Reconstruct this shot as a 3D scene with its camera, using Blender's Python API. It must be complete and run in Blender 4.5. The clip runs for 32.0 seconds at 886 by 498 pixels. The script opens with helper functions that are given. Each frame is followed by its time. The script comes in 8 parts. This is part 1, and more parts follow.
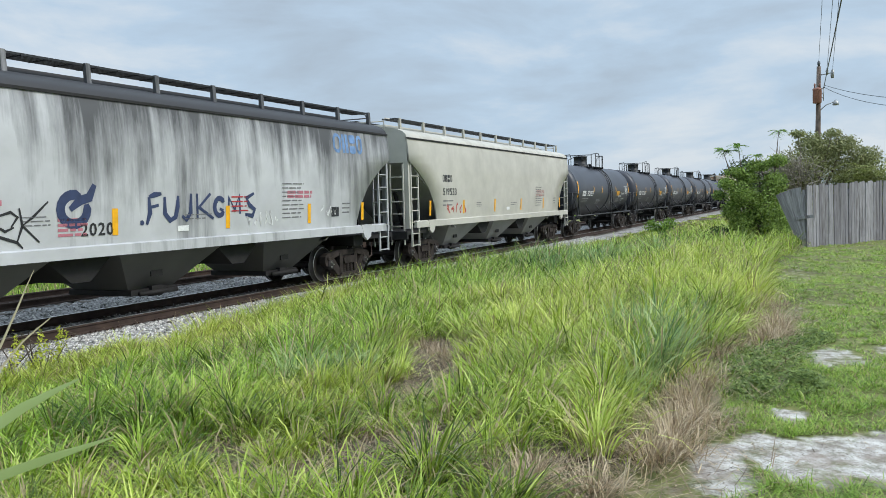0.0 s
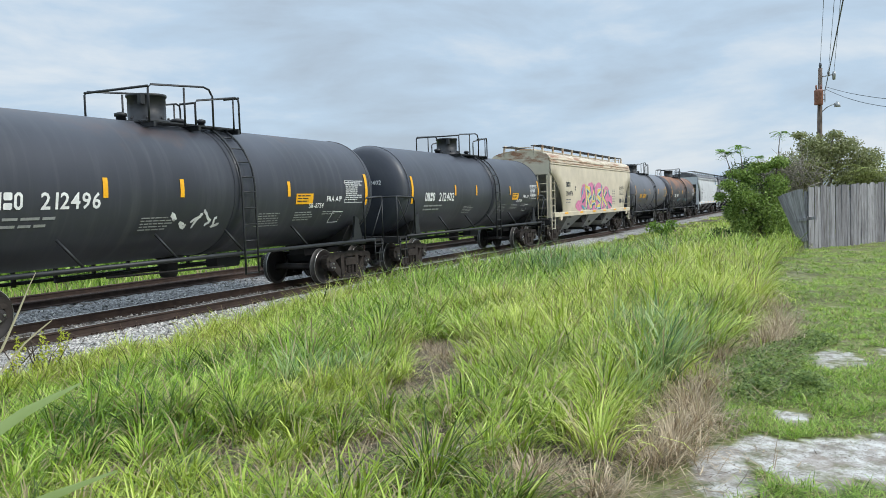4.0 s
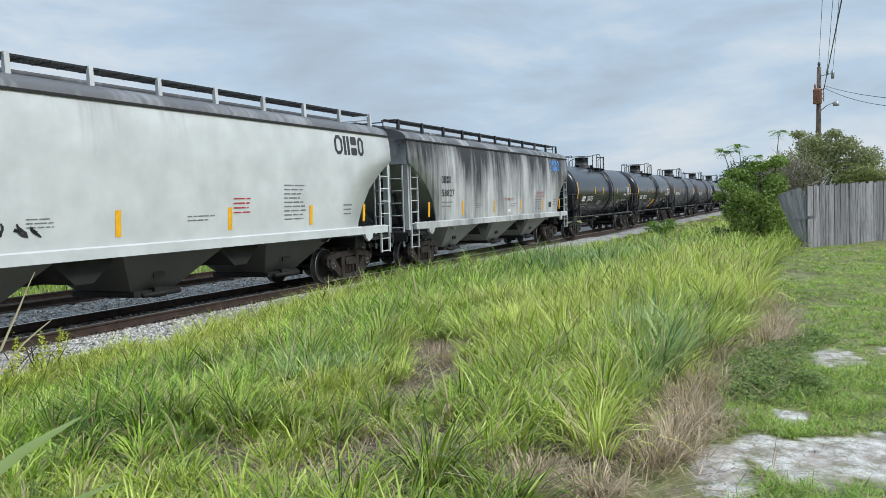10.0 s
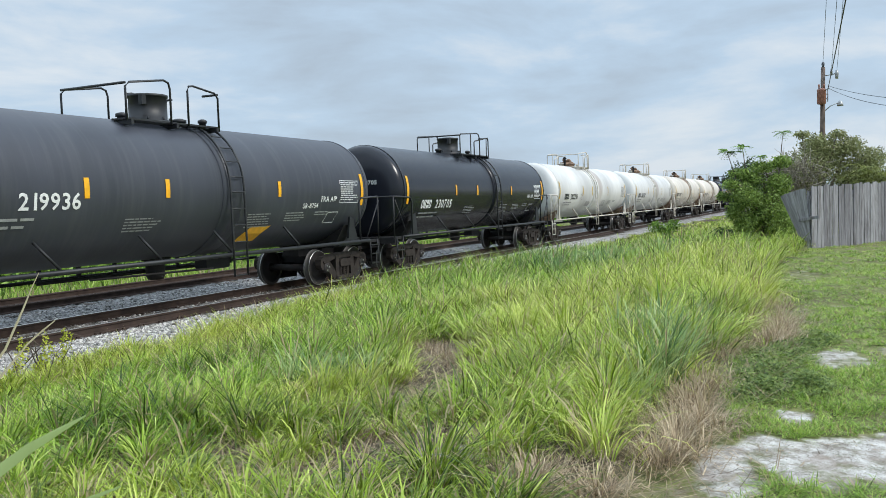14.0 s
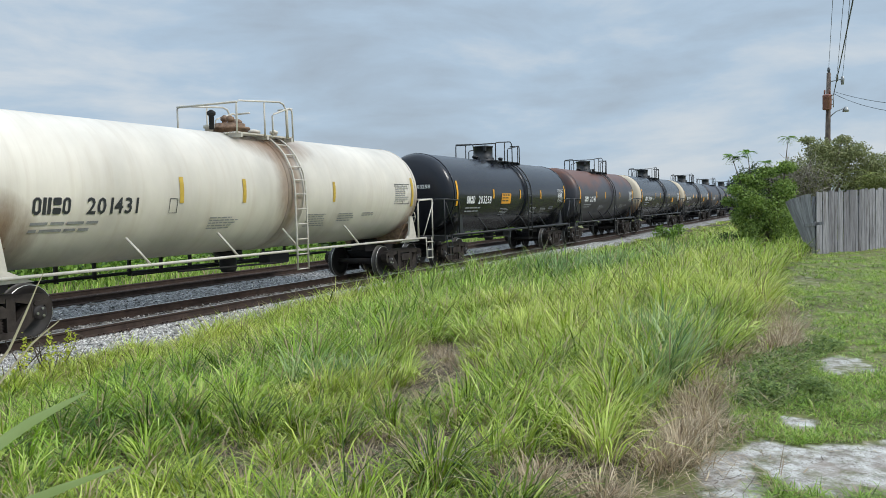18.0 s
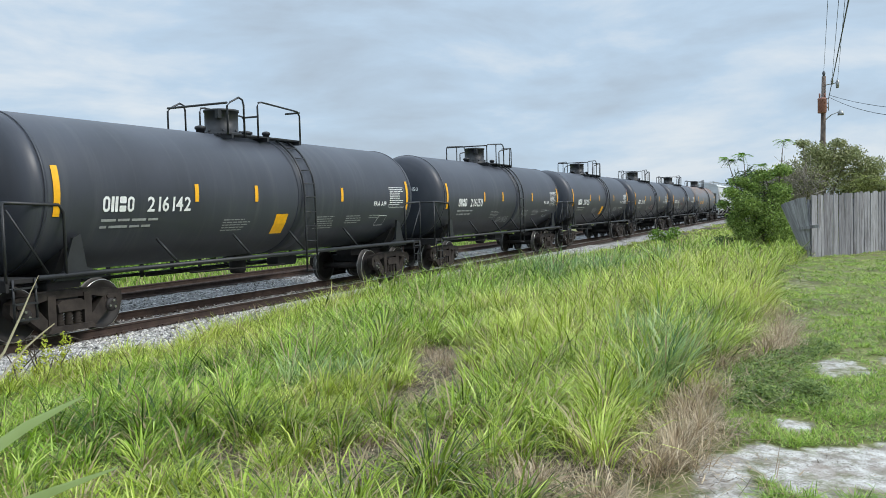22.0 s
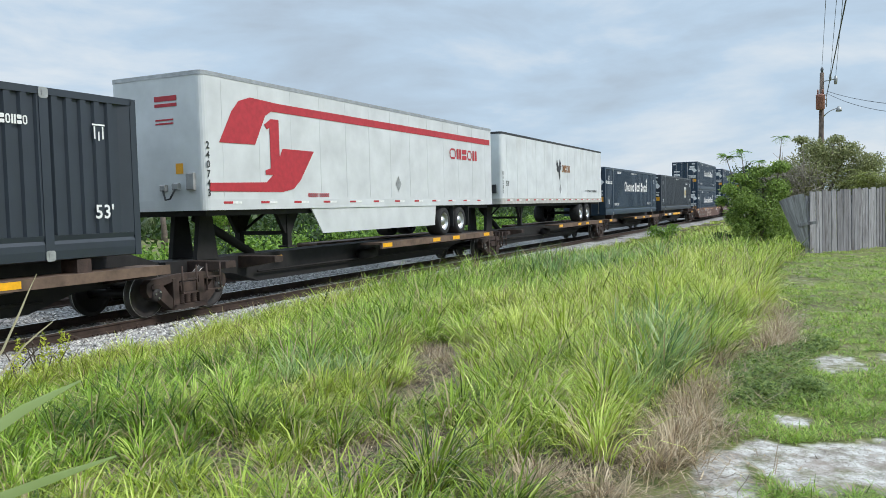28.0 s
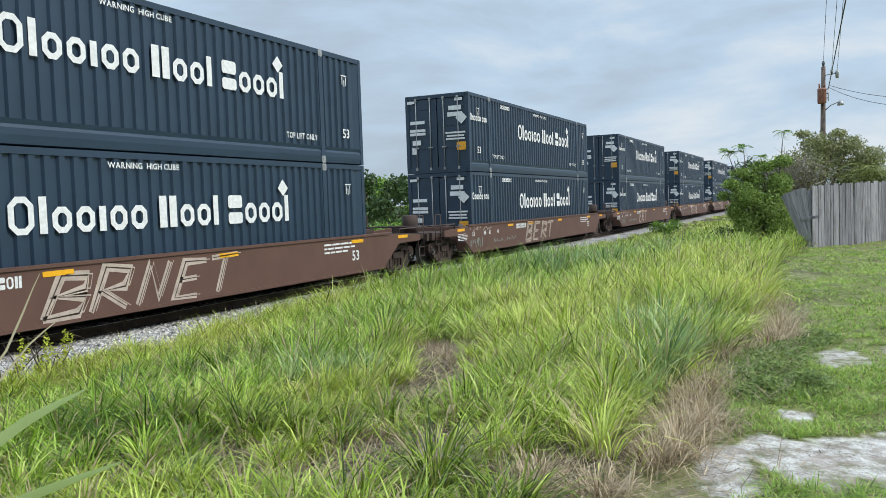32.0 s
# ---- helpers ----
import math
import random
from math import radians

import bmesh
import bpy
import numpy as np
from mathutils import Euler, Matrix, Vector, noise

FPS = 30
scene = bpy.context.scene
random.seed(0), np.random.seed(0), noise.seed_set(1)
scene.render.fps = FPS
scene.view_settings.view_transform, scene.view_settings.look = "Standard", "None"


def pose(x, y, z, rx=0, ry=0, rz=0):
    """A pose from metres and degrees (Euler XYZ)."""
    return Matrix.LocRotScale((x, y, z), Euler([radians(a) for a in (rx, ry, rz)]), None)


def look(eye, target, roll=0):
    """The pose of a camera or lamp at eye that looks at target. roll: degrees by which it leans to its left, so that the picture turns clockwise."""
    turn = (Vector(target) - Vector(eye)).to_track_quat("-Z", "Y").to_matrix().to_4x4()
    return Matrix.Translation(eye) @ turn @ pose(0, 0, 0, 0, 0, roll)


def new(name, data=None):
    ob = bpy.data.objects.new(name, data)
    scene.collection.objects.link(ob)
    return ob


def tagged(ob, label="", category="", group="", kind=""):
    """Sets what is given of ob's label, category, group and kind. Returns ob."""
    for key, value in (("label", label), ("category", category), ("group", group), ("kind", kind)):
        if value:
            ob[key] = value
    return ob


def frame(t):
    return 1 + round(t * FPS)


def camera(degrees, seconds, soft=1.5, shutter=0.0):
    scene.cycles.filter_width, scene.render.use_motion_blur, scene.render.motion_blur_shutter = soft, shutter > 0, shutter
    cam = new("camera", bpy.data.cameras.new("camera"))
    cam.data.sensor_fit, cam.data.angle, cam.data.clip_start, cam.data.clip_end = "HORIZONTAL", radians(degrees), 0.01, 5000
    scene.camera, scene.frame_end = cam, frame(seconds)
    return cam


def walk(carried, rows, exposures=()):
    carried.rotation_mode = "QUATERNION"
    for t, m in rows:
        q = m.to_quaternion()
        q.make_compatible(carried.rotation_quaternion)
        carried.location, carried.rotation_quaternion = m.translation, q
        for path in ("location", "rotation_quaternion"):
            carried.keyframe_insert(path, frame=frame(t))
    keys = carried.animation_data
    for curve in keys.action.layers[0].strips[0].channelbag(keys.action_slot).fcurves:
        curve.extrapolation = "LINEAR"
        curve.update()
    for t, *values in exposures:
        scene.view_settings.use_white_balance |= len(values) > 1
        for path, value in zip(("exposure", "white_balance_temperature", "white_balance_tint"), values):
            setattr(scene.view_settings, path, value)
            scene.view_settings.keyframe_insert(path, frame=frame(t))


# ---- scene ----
# ---- camera and its sway ----
cam = camera(57.97, 32.0, soft=0.5)
EYE = Vector((0.0, 0.0, 2.047))
TRACK_Y = 12.944


def aim(yaw, pitch, roll):
    a, b = radians(yaw), radians(pitch)
    return look(EYE, EYE + Vector((math.cos(a) * math.cos(b), math.sin(a) * math.cos(b), math.sin(b))), roll)


# the film darkens a little while pale cars fill the view
EXPOSE = ((0.0, -.02), (1.5, 0.0), (3.0, .04), (5.0, .04), (6.0, .0), (7.0, .03), (8.0, -.03), (10.0, -.05), (11.5, .04), (15.0, .02), (16.5, -.18), (17.5, -.2), (18.2, -.17), (19.2, .03), (25.0, .04), (28.0, .03), (29.0, -.04), (30.0, .02), (32.0, .04))
SWAY = [
    (0.0, 25.18, -3.365, -1.65), (1.0, 25.168, -3.362, -1.624), (2.0, 25.193, -3.376, -1.594), (3.0, 25.224, -3.326, -1.625),
    (3.5, 25.253, -3.262, -1.68), (5.5, 25.333, -3.177, -1.629), (6.0, 25.342, -3.238, -1.64), (7.0, 25.303, -3.318, -1.73),
    (8.0, 25.222, -3.33, -1.71), (9.0, 25.176, -3.249, -1.72), (10.0, 25.22, -3.269, -1.755), (11.0, 25.217, -3.343, -1.80),
    (12.0, 25.208, -3.297, -1.785), (13.0, 25.326, -3.222, -1.786), (14.0, 25.456, -3.23, -1.76), (14.5, 25.544, -3.258, -1.78),
    (16.5, 25.694, -3.279, -1.607), (17.0, 25.712, -3.18, -1.54), (18.0, 25.728, -2.997, -1.366), (19.0, 25.674, -2.839, -1.28),
    (20.0, 25.573, -2.815, -1.26), (21.0, 25.502, -2.808, -1.282), (22.0, 25.447, -2.801, -1.33), (23.0, 25.443, -2.748, -1.487),
    (24.0, 25.358, -2.845, -1.436), (25.0, 25.289, -2.954, -1.389), (25.5, 25.288, -2.975, -1.377), (27.5, 25.311, -3.029, -1.406),
    (28.0, 25.349, -3.011, -1.445), (29.0, 25.463, -3.021, -1.564), (30.0, 25.516, -3.164, -1.68), (31.0, 25.549, -3.244, -1.834),
    (31.5, 25.5, -3.233, -1.858), (32.0, 25.5, -3.213, -1.89)]
walk(cam, [(t, aim(y, p, r)) for t, y, p, r in SWAY], EXPOSE)

# ---- world, sun ----
scene.view_settings.exposure = 0.0
world = bpy.data.worlds.new("overcast_sky")
scene.world = world
world.use_nodes = True
wn, wl = world.node_tree.nodes, world.node_tree.links
wn.clear()
SUN_EL, SUN_AZ = 42.0, 277.0
sky = wn.new("ShaderNodeTexSky")
sky.sky_type, sky.sun_disc = "NISHITA", False
sky.sun_elevation, sky.sun_rotation = radians(SUN_EL), radians(90 - SUN_AZ)
sky.dust_density, sky.ozone_density = 2.0, 2.0
tc = wn.new("ShaderNodeTexCoord")
mp = wn.new("ShaderNodeMapping")
mp.inputs["Scale"].default_value = (1.3, 1.3, 4.6)
n1 = wn.new("ShaderNodeTexNoise")
n1.inputs["Scale"].default_value, n1.inputs["Detail"].default_value, n1.inputs["Roughness"].default_value = 2.4, 9, 0.56
n1.inputs["Distortion"].default_value = 0.25
r1 = wn.new("ShaderNodeValToRGB")
r1.color_ramp.elements[0].position, r1.color_ramp.elements[0].color = 0.34, (4.5, 5.45, 6.5, 1)
r1.color_ramp.elements[1].position, r1.color_ramp.elements[1].color = 0.64, (7.3, 8.05, 8.75, 1)
el = r1.color_ramp.elements.new(0.5)
el.color = (5.25, 6.7, 8.25, 1)
mix = wn.new("ShaderNodeMix")
mix.data_type = "RGBA"
mix.inputs["Factor"].default_value = 0.9
bg = wn.new("ShaderNodeBackground")
bg.inputs["Strength"].default_value = 0.1
out = wn.new("ShaderNodeOutputWorld")
wl.new(tc.outputs["Generated"], mp.inputs["Vector"])
wl.new(mp.outputs["Vector"], n1.inputs["Vector"])
wl.new(n1.outputs["Fac"], r1.inputs["Fac"])
wl.new(sky.outputs["Color"], mix.inputs[6])
wl.new(r1.outputs["Color"], mix.inputs[7])
# an overcast sky is brighter overhead than at the horizon
sep = wn.new("ShaderNodeSeparateXYZ")
wl.new(tc.outputs["Generated"], sep.inputs[0])
up = wn.new("ShaderNodeMapRange")
up.interpolation_type = "SMOOTHSTEP"
up.inputs["From Min"].default_value, up.inputs["From Max"].default_value = 0.22, 1.0
up.inputs["To Min"].default_value, up.inputs["To Max"].default_value = 1.0, 2.5
wl.new(sep.outputs["Z"], up.inputs["Value"])
gain = wn.new("ShaderNodeVectorMath")
gain.operation = "SCALE"
wl.new(mix.outputs[2], gain.inputs[0])
wl.new(up.outputs["Result"], gain.inputs["Scale"])
wl.new(gain.outputs[0], bg.inputs["Color"])
wl.new(bg.outputs["Background"], out.inputs["Surface"])

sun = new("sun", bpy.data.lights.new("sun", "SUN"))
sun.data.energy, sun.data.angle, sun.data.color = 2.4, radians(14), (1.0, 0.96, 0.9)
ea, az = radians(SUN_EL), radians(SUN_AZ)
sun.matrix_basis = look((0, 0, 30), Vector((0, 0, 30)) - Vector((math.cos(ea) * math.cos(az), math.cos(ea) * math.sin(az), math.sin(ea))))

# ---- materials ----


class Nodes:
    """A principled material with a few chained texture helpers."""

    def __init__(self, name, rough=0.6, metal=0.0, spec=0.5):
        self.mat = bpy.data.materials.new(name)
        self.mat.use_nodes = True
        self.t = self.mat.node_tree
        self.b = self.t.nodes["Principled BSDF"]
        self.b.inputs["Roughness"].default_value = rough
        self.b.inputs["Metallic"].default_value = metal
        self.b.inputs["Specular IOR Level"].default_value = spec
        self.co = None

    def n(self, kind, **kw):
        node = self.t.nodes.new("ShaderNode" + kind)
        for k, v in kw.items():
            node.inputs[k.replace("_", " ")].default_value = v
        return node

    def link(self, a, b):
        self.t.links.new(a, b)

    def coords(self, per_object=True):
        if self.co is None:
            c = self.n("TexCoord")
            if per_object:
                oi = self.n("ObjectInfo")
                mul = self.t.nodes.new("ShaderNodeMath")
                mul.operation = "MULTIPLY"
                mul.inputs[1].default_value = 37.0
                self.link(oi.outputs["Random"], mul.inputs[0])
                add = self.t.nodes.new("ShaderNodeVectorMath")
                add.operation = "ADD"
                self.link(c.outputs["Object"], add.inputs[0])
                self.link(mul.outputs[0], add.inputs[1])
                self.co = add.outputs[0]
            else:
                self.co = c.outputs["Object"]
        return self.co

    def noise(self, scale, stretch=(1, 1, 1), detail=4, rough=0.55, per_object=True):
        m = self.n("Mapping")
        m.inputs["Scale"].default_value = stretch
        self.link(self.coords(per_object), m.inputs["Vector"])
        t = self.n("TexNoise", Scale=scale, Detail=detail, Roughness=rough)
        self.link(m.outputs["Vector"], t.inputs["Vector"])
        return t.outputs["Fac"]

    def ramp(self, fac, a, b):
        """Fac mapped from a..b to 0..1."""
        r = self.t.nodes.new("ShaderNodeMapRange")
        r.inputs["From Min"].default_value, r.inputs["From Max"].default_value = a, b
        self.link(fac, r.inputs["Value"])
        return r.outputs["Result"]

    def math(self, op, a, b=None):
        m = self.t.nodes.new("ShaderNodeMath")
        m.operation = op
        for i, v in enumerate((a, b)):
            if v is None:
                continue
            if isinstance(v, (int, float)):
                m.inputs[i].default_value = v
            else:
                self.link(v, m.inputs[i])
        return m.outputs[0]

    def mix(self, fac, a, b):
        m = self.t.nodes.new("ShaderNodeMix")
        m.data_type = "RGBA"
        for i, v in ((0, fac), (6, a), (7, b)):
            if isinstance(v, (int, float)):
                m.inputs[i].default_value = v
            elif isinstance(v, tuple):
                m.inputs[i].default_value = (*v, 1)
            else:
                self.link(v, m.inputs[i])
        return m.outputs[2]

    def color(self, c):
        if isinstance(c, tuple):
            self.b.inputs["Base Color"].default_value = (*c, 1)
        else:
            self.link(c, self.b.inputs["Base Color"])
        return self

    def bump(self, fac, strength=0.3, dist=0.01):
        b = self.n("Bump", Strength=strength, Distance=dist)
        self.link(fac, b.inputs["Height"])
        self.link(b.outputs["Normal"], self.b.inputs["Normal"])
        return self

    def height(self):
        s = self.n("SeparateXYZ")
        c = self.n("TexCoord")
        self.link(c.outputs["Object"], s.inputs[0])
        return s.outputs["Z"]


MATS = {}


def plain(name, col, rough=0.6, metal=0.0, vary=0.18, scale=6.0, bump=0.0, spec=0.5):
    """Paint or metal with faint mottling."""
    if name in MATS:
        return MATS[name]
    m = Nodes(name, rough, metal, spec)
    f = m.noise(scale, detail=5)
    dark = tuple(c * (1 - vary) for c in col)
    light = tuple(min(1, c * (1 + vary)) for c in col)
    m.color(m.mix(m.ramp(f, 0.3, 0.7), dark, light))
    if bump:
        m.bump(m.noise(scale * 8, detail=3), bump, 0.01)
    MATS[name] = m.mat
    return m.mat


def tank_paint(name, col, rust=0.0, rough=0.42, streak=0.3, dust=(0.13, 0.135, 0.14), top=3.3, tones=((0.07, 0.03, 0.02), (0.19, 0.085, 0.05)), stains=()):
    """Weathered tank paint: grime streaks run round the shell, rust patches sit on the upper part."""
    if name in MATS:
        return MATS[name]
    m = Nodes(name, rough, 0, .38)
    big = m.noise(0.55, (1, 1, 0.5), 5)
    run = m.noise(3.2, (1.6, 0.12, 0.12), 5, 0.6)
    base = m.mix(m.ramp(big, 0.3, 0.72), tuple(c * 0.78 for c in col), tuple(c * 1.25 for c in col))
    c = m.mix(m.math("MULTIPLY", m.ramp(run, 0.5, 0.78), streak), base, dust)
    if rust:
        patch = m.noise(0.8, (0.8, 1, 1), 7, 0.66)
        hi = m.ramp(m.height(), top - 1.5, top + 0.4)
        f = m.ramp(m.math("ADD", patch, m.math("MULTIPLY", hi, 0.42)), 1.0 - rust * 0.4, 1.25 - rust * 0.42)
        ru = m.mix(m.noise(5, (1, .3, .3), 6), *tones)
        c = m.mix(f, c, ru)
    for cx, cz, rx, rz, k in stains:
        co, sx = m.n("TexCoord"), m.n("SeparateXYZ")
        m.link(co.outputs["Object"], sx.inputs[0])
        dx = m.math("POWER", m.math("ABSOLUTE", m.math("DIVIDE", m.math("SUBTRACT", sx.outputs["X"], cx), rx)), 2.0)
        dz = m.math("POWER", m.math("ABSOLUTE", m.math("DIVIDE", m.math("SUBTRACT", sx.outputs["Z"], cz), rz)), 2.0)
        d = m.math("ADD", m.math("ADD", dx, dz), m.math("MULTIPLY", m.noise(2.6, (1.5, .4, .4), 7, .68), 1.6))
        c = m.mix(m.math("MULTIPLY", m.ramp(d, 2.3, 1.0), k), c, m.mix(m.noise(6, detail=5), (0.10, 0.05, 0.025), (0.30, 0.18, 0.10)))
    m.color(c)
    m.bump(m.noise(14, detail=3), 0.06, 0.01)
    MATS[name] = m.mat
    return m.mat


def hopper_paint(name, col, grime=0.5, grimecol=(0.045, 0.045, 0.05), rust=0.0, rough=0.55):
    """Car side paint with dark grime that runs down in streaks."""
    if name in MATS:
        return MATS[name]
    m = Nodes(name, rough)
    fine = m.noise(2.6, (2.0, 0.3, 0.13), 9, 0.66)
    wide = m.noise(0.8, (1.0, 0.3, 0.28), 6, 0.62)
    base = m.mix(m.ramp(m.noise(1.3, detail=5), 0.3, 0.7), tuple(c * 0.86 for c in col), tuple(min(1, c * 1.08) for c in col))
    hi = m.ramp(m.height(), 1.6, 4.6)
    s = m.math("ADD", m.math("MULTIPLY", fine, 0.38), m.math("MULTIPLY", wide, 0.62))
    s = m.math("ADD", s, m.math("MULTIPLY", m.math("POWER", hi, 1.3), 0.25))
    f = m.math("MULTIPLY", m.ramp(s, 0.74 - grime * 0.22, 0.86 - grime * 0.14), min(1.0, 0.3 + grime * 0.6))
    c = m.mix(f, base, grimecol)
    if rust:
        p = m.ramp(m.math("ADD", m.noise(1.5, (0.35, 1, 3), 6, 0.65), m.math("MULTIPLY", m.ramp(m.height(), 3.55, 3.9), 0.3)), 0.86 - rust * 0.2, 0.98 - rust * .1)
        c = m.mix(p, c, m.mix(m.noise(7, (.4, 1, 2), 6), (0.20, 0.075, 0.035), (0.42, 0.22, 0.12)))
    m.color(c)
    m.bump(m.noise(9, detail=3), 0.05, 0.01)
    MATS[name] = m.mat
    return m.mat


M_STEEL = plain("dark_cast_steel", (0.036, 0.029, 0.025), 0.8, 0.0, 0.45, 5, 0.4, 0.25)
M_BROWN = plain("rusty_brown_steel", (0.05, 0.031, 0.024), 0.75, 0.0, 0.45, 4, 0.4)
M_WHEEL = plain("oxide_wheel_steel", (0.022, 0.018, 0.017), 0.65, 0.0, 0.4, 3)
M_RIM = plain("polished_wheel_edge", (0.5, 0.49, 0.47), 0.3, 0.9, 0.1, 5)
M_TREAD = plain("worn_wheel_tread", (0.07, 0.066, 0.062), 0.5, 0.3, 0.3, 5)
M_BLACK = plain("black_paint", (0.018, 0.019, 0.021), 0.5, 0.0, 0.3, 4)
M_UNDER = plain("sooty_underframe", (0.012, 0.011, 0.011), 0.75, 0.0, 0.4, 4, 0.2)
M_YELLOW = plain("reflective_yellow", (0.85, 0.42, 0.012), 0.45, 0.0, 0.12, 9)
M_WHITE = plain("white_lettering", (0.74, 0.75, 0.74), 0.6, 0.0, 0.12, 12)
M_FAINT = plain("faded_small_lettering", (0.30, 0.31, 0.31), 0.7, 0.0, 0.2, 12)
M_INK = plain("black_lettering", (0.03, 0.032, 0.036), 0.6, 0.0, 0.2, 12)
M_SMALL = plain("worn_small_print", (0.17, 0.17, 0.175), .7, 0, .3, 6)
M_GREYPRINT = plain("grey_small_print", (0.26, 0.26, 0.26), .7, 0, .25, 8)
M_OCHRE = plain("faded_ochre_print", (0.19, 0.15, 0.06), .7, 0, .25, 8)
M_ORANGE = plain("orange_placard", (0.78, 0.36, 0.02), 0.5, 0.0, 0.1, 9)
M_RED = plain("red_lettering", (0.42, 0.028, 0.04), 0.55, 0.0, 0.15, 8)
M_FADED_RED = plain("faded_red_stencil", (0.40, 0.17, 0.16), .7, 0, .35, 6)
M_BLUE = plain("blue_paint_mark", (0.07, 0.22, 0.5), 0.55, 0.0, 0.3, 5)
M_PIPEW = plain("white_pipe_paint", (0.56, 0.52, 0.45), 0.5, 0.0, 0.12, 6)
M_GALV = plain("galvanised_grating", (0.36, 0.37, 0.37), 0.5, 0.5, 0.2, 9)
M_TARNISH = plain("rust_stained_fitting", (0.22, 0.14, 0.09), .7, 0, .5, 9, .3)
M_TYRE = plain("tyre_rubber", (0.022, 0.022, 0.023), 0.85, 0.0, 0.25, 9)
M_ALU = plain("alloy_rim", (0.6, 0.6, 0.6), 0.35, 0.8, 0.1, 9)

# ---- mesh helpers ----


class MB:
    """Collects vertices and faces of one part."""

    def __init__(self):
        self.v, self.f, self.s, self.m, self.cur = [], [], [], [], 0

    def add(self, vs, fs, smooth=False):
        k = len(self.v)
        self.v += [tuple(p) for p in vs]
        self.f += [tuple(i + k for i in f) for f in fs]
        self.s += [smooth] * len(fs)
        self.m += [self.cur] * len(fs)
        return self

    def box(self, cx, cy, cz, sx, sy, sz, ch=0.0):
        x, y, z = sx / 2, sy / 2, sz / 2
        if ch <= 0:
            vs = [(cx + a * x, cy + b * y, cz + c * z) for a in (-1, 1) for b in (-1, 1) for c in (-1, 1)]
            return self.add(vs, [(0, 1, 3, 2), (4, 6, 7, 5), (0, 4, 5, 1), (2, 3, 7, 6), (0, 2, 6, 4), (1, 5, 7, 3)])
        # chamfered in the x-z outline and y faces
        o = [(-x, -z + ch), (-x + ch, -z), (x - ch, -z), (x, -z + ch), (x, z - ch), (x - ch, z), (-x + ch, z), (-x, z - ch)]
        return self.prism([(cx + a, cz + b) for a, b in o], cy - y, cy + y)

    def prism(self, poly, y0, y1):
        """An x-z outline pushed from y0 to y1."""
        n = len(poly)
        vs = [(a, y0, b) for a, b in poly] + [(a, y1, b) for a, b in poly]
        fs = [tuple(range(n)), tuple(range(2 * n - 1, n - 1, -1))] + [(i, i + n, (i + 1) % n + n, (i + 1) % n) for i in range(n)]
        return self.add(vs, fs)

    def prism_x(self, poly, x0, x1):
        """A y-z outline pushed from x0 to x1."""
        n = len(poly)
        vs = [(x0, a, b) for a, b in poly] + [(x1, a, b) for a, b in poly]
        fs = [tuple(range(n)), tuple(range(2 * n - 1, n - 1, -1))] + [(i, i + n, (i + 1) % n + n, (i + 1) % n) for i in range(n)]
        return self.add(vs, fs)

    def prism_z(self, poly, z0, z1):
        n = len(poly)
        vs = [(a, b, z0) for a, b in poly] + [(a, b, z1) for a, b in poly]
        fs = [tuple(range(n - 1, -1, -1)), tuple(range(n, 2 * n))] + [(i, (i + 1) % n, (i + 1) % n + n, i + n) for i in range(n)]
        return self.add(vs, fs)

    def tube(self, path, r, n=8, closed=False):
        pts = [Vector(p) for p in path]
        vs, fs = [], []
        m = len(pts)
        for i, p in enumerate(pts):
            d = (pts[min(i + 1, m - 1)] - pts[max(i - 1, 0)]).normalized()
            a = d.cross(Vector((0, 0, 1)) if abs(d.z) < 0.9 else Vector((1, 0, 0))).normalized()
            b = d.cross(a)
            rr = r[i] if isinstance(r, (list, tuple)) else r
            vs += [p + rr * (math.cos(2 * math.pi * k / n) * a + math.sin(2 * math.pi * k / n) * b) for k in range(n)]
        for i in range(m - 1):
            fs += [(i * n + k, i * n + (k + 1) % n, (i + 1) * n + (k + 1) % n, (i + 1) * n + k) for k in range(n)]
        fs += [tuple(range(n - 1, -1, -1)), tuple((m - 1) * n + k for k in range(n))]
        return self.add(vs, fs, True)

    def lathe(self, prof, axis="x", c=(0, 0, 0), n=32, caps=True):
        """Profile of (along, radius) turned about an axis through c."""
        vs, fs = [], []
        for a, r in prof:
            for k in range(n):
                u, w = r * math.cos(2 * math.pi * k / n), r * math.sin(2 * math.pi * k / n)
                p = {"x": (a, u, w), "y": (u, a, w), "z": (u, w, a)}[axis]
                vs.append((c[0] + p[0], c[1] + p[1], c[2] + p[2]))
        m = len(prof)
        for i in range(m - 1):
            fs += [(i * n + k, i * n + (k + 1) % n, (i + 1) * n + (k + 1) % n, (i + 1) * n + k) for k in range(n)]
        self.add(vs, fs, True)
        if caps:
            k0 = len(self.v) - m * n
            self.f += [tuple(k0 + k for k in range(n - 1, -1, -1)), tuple(k0 + (m - 1) * n + k for k in range(n))]
            self.s += [False, False]
            self.m += [self.cur] * 2
        return self

    def quad(self, a, b, c, d):
        return self.add([a, b, c, d], [(0, 1, 2, 3)])

    def mesh(self, name, mat):
        me = bpy.data.meshes.new(name)
        me.from_pydata(self.v, [], self.f)
        me.polygons.foreach_set("use_smooth", self.s)
        for one in mat if isinstance(mat, (list, tuple)) else [mat]:
            me.materials.append(one)
        me.polygons.foreach_set("material_index", self.m)
        me.update()
        bm = bmesh.new()
        bm.from_mesh(me)
        bmesh.ops.recalc_face_normals(bm, faces=bm.faces)
        bm.to_mesh(me)
        bm.free()
        return me


CACHE = {}


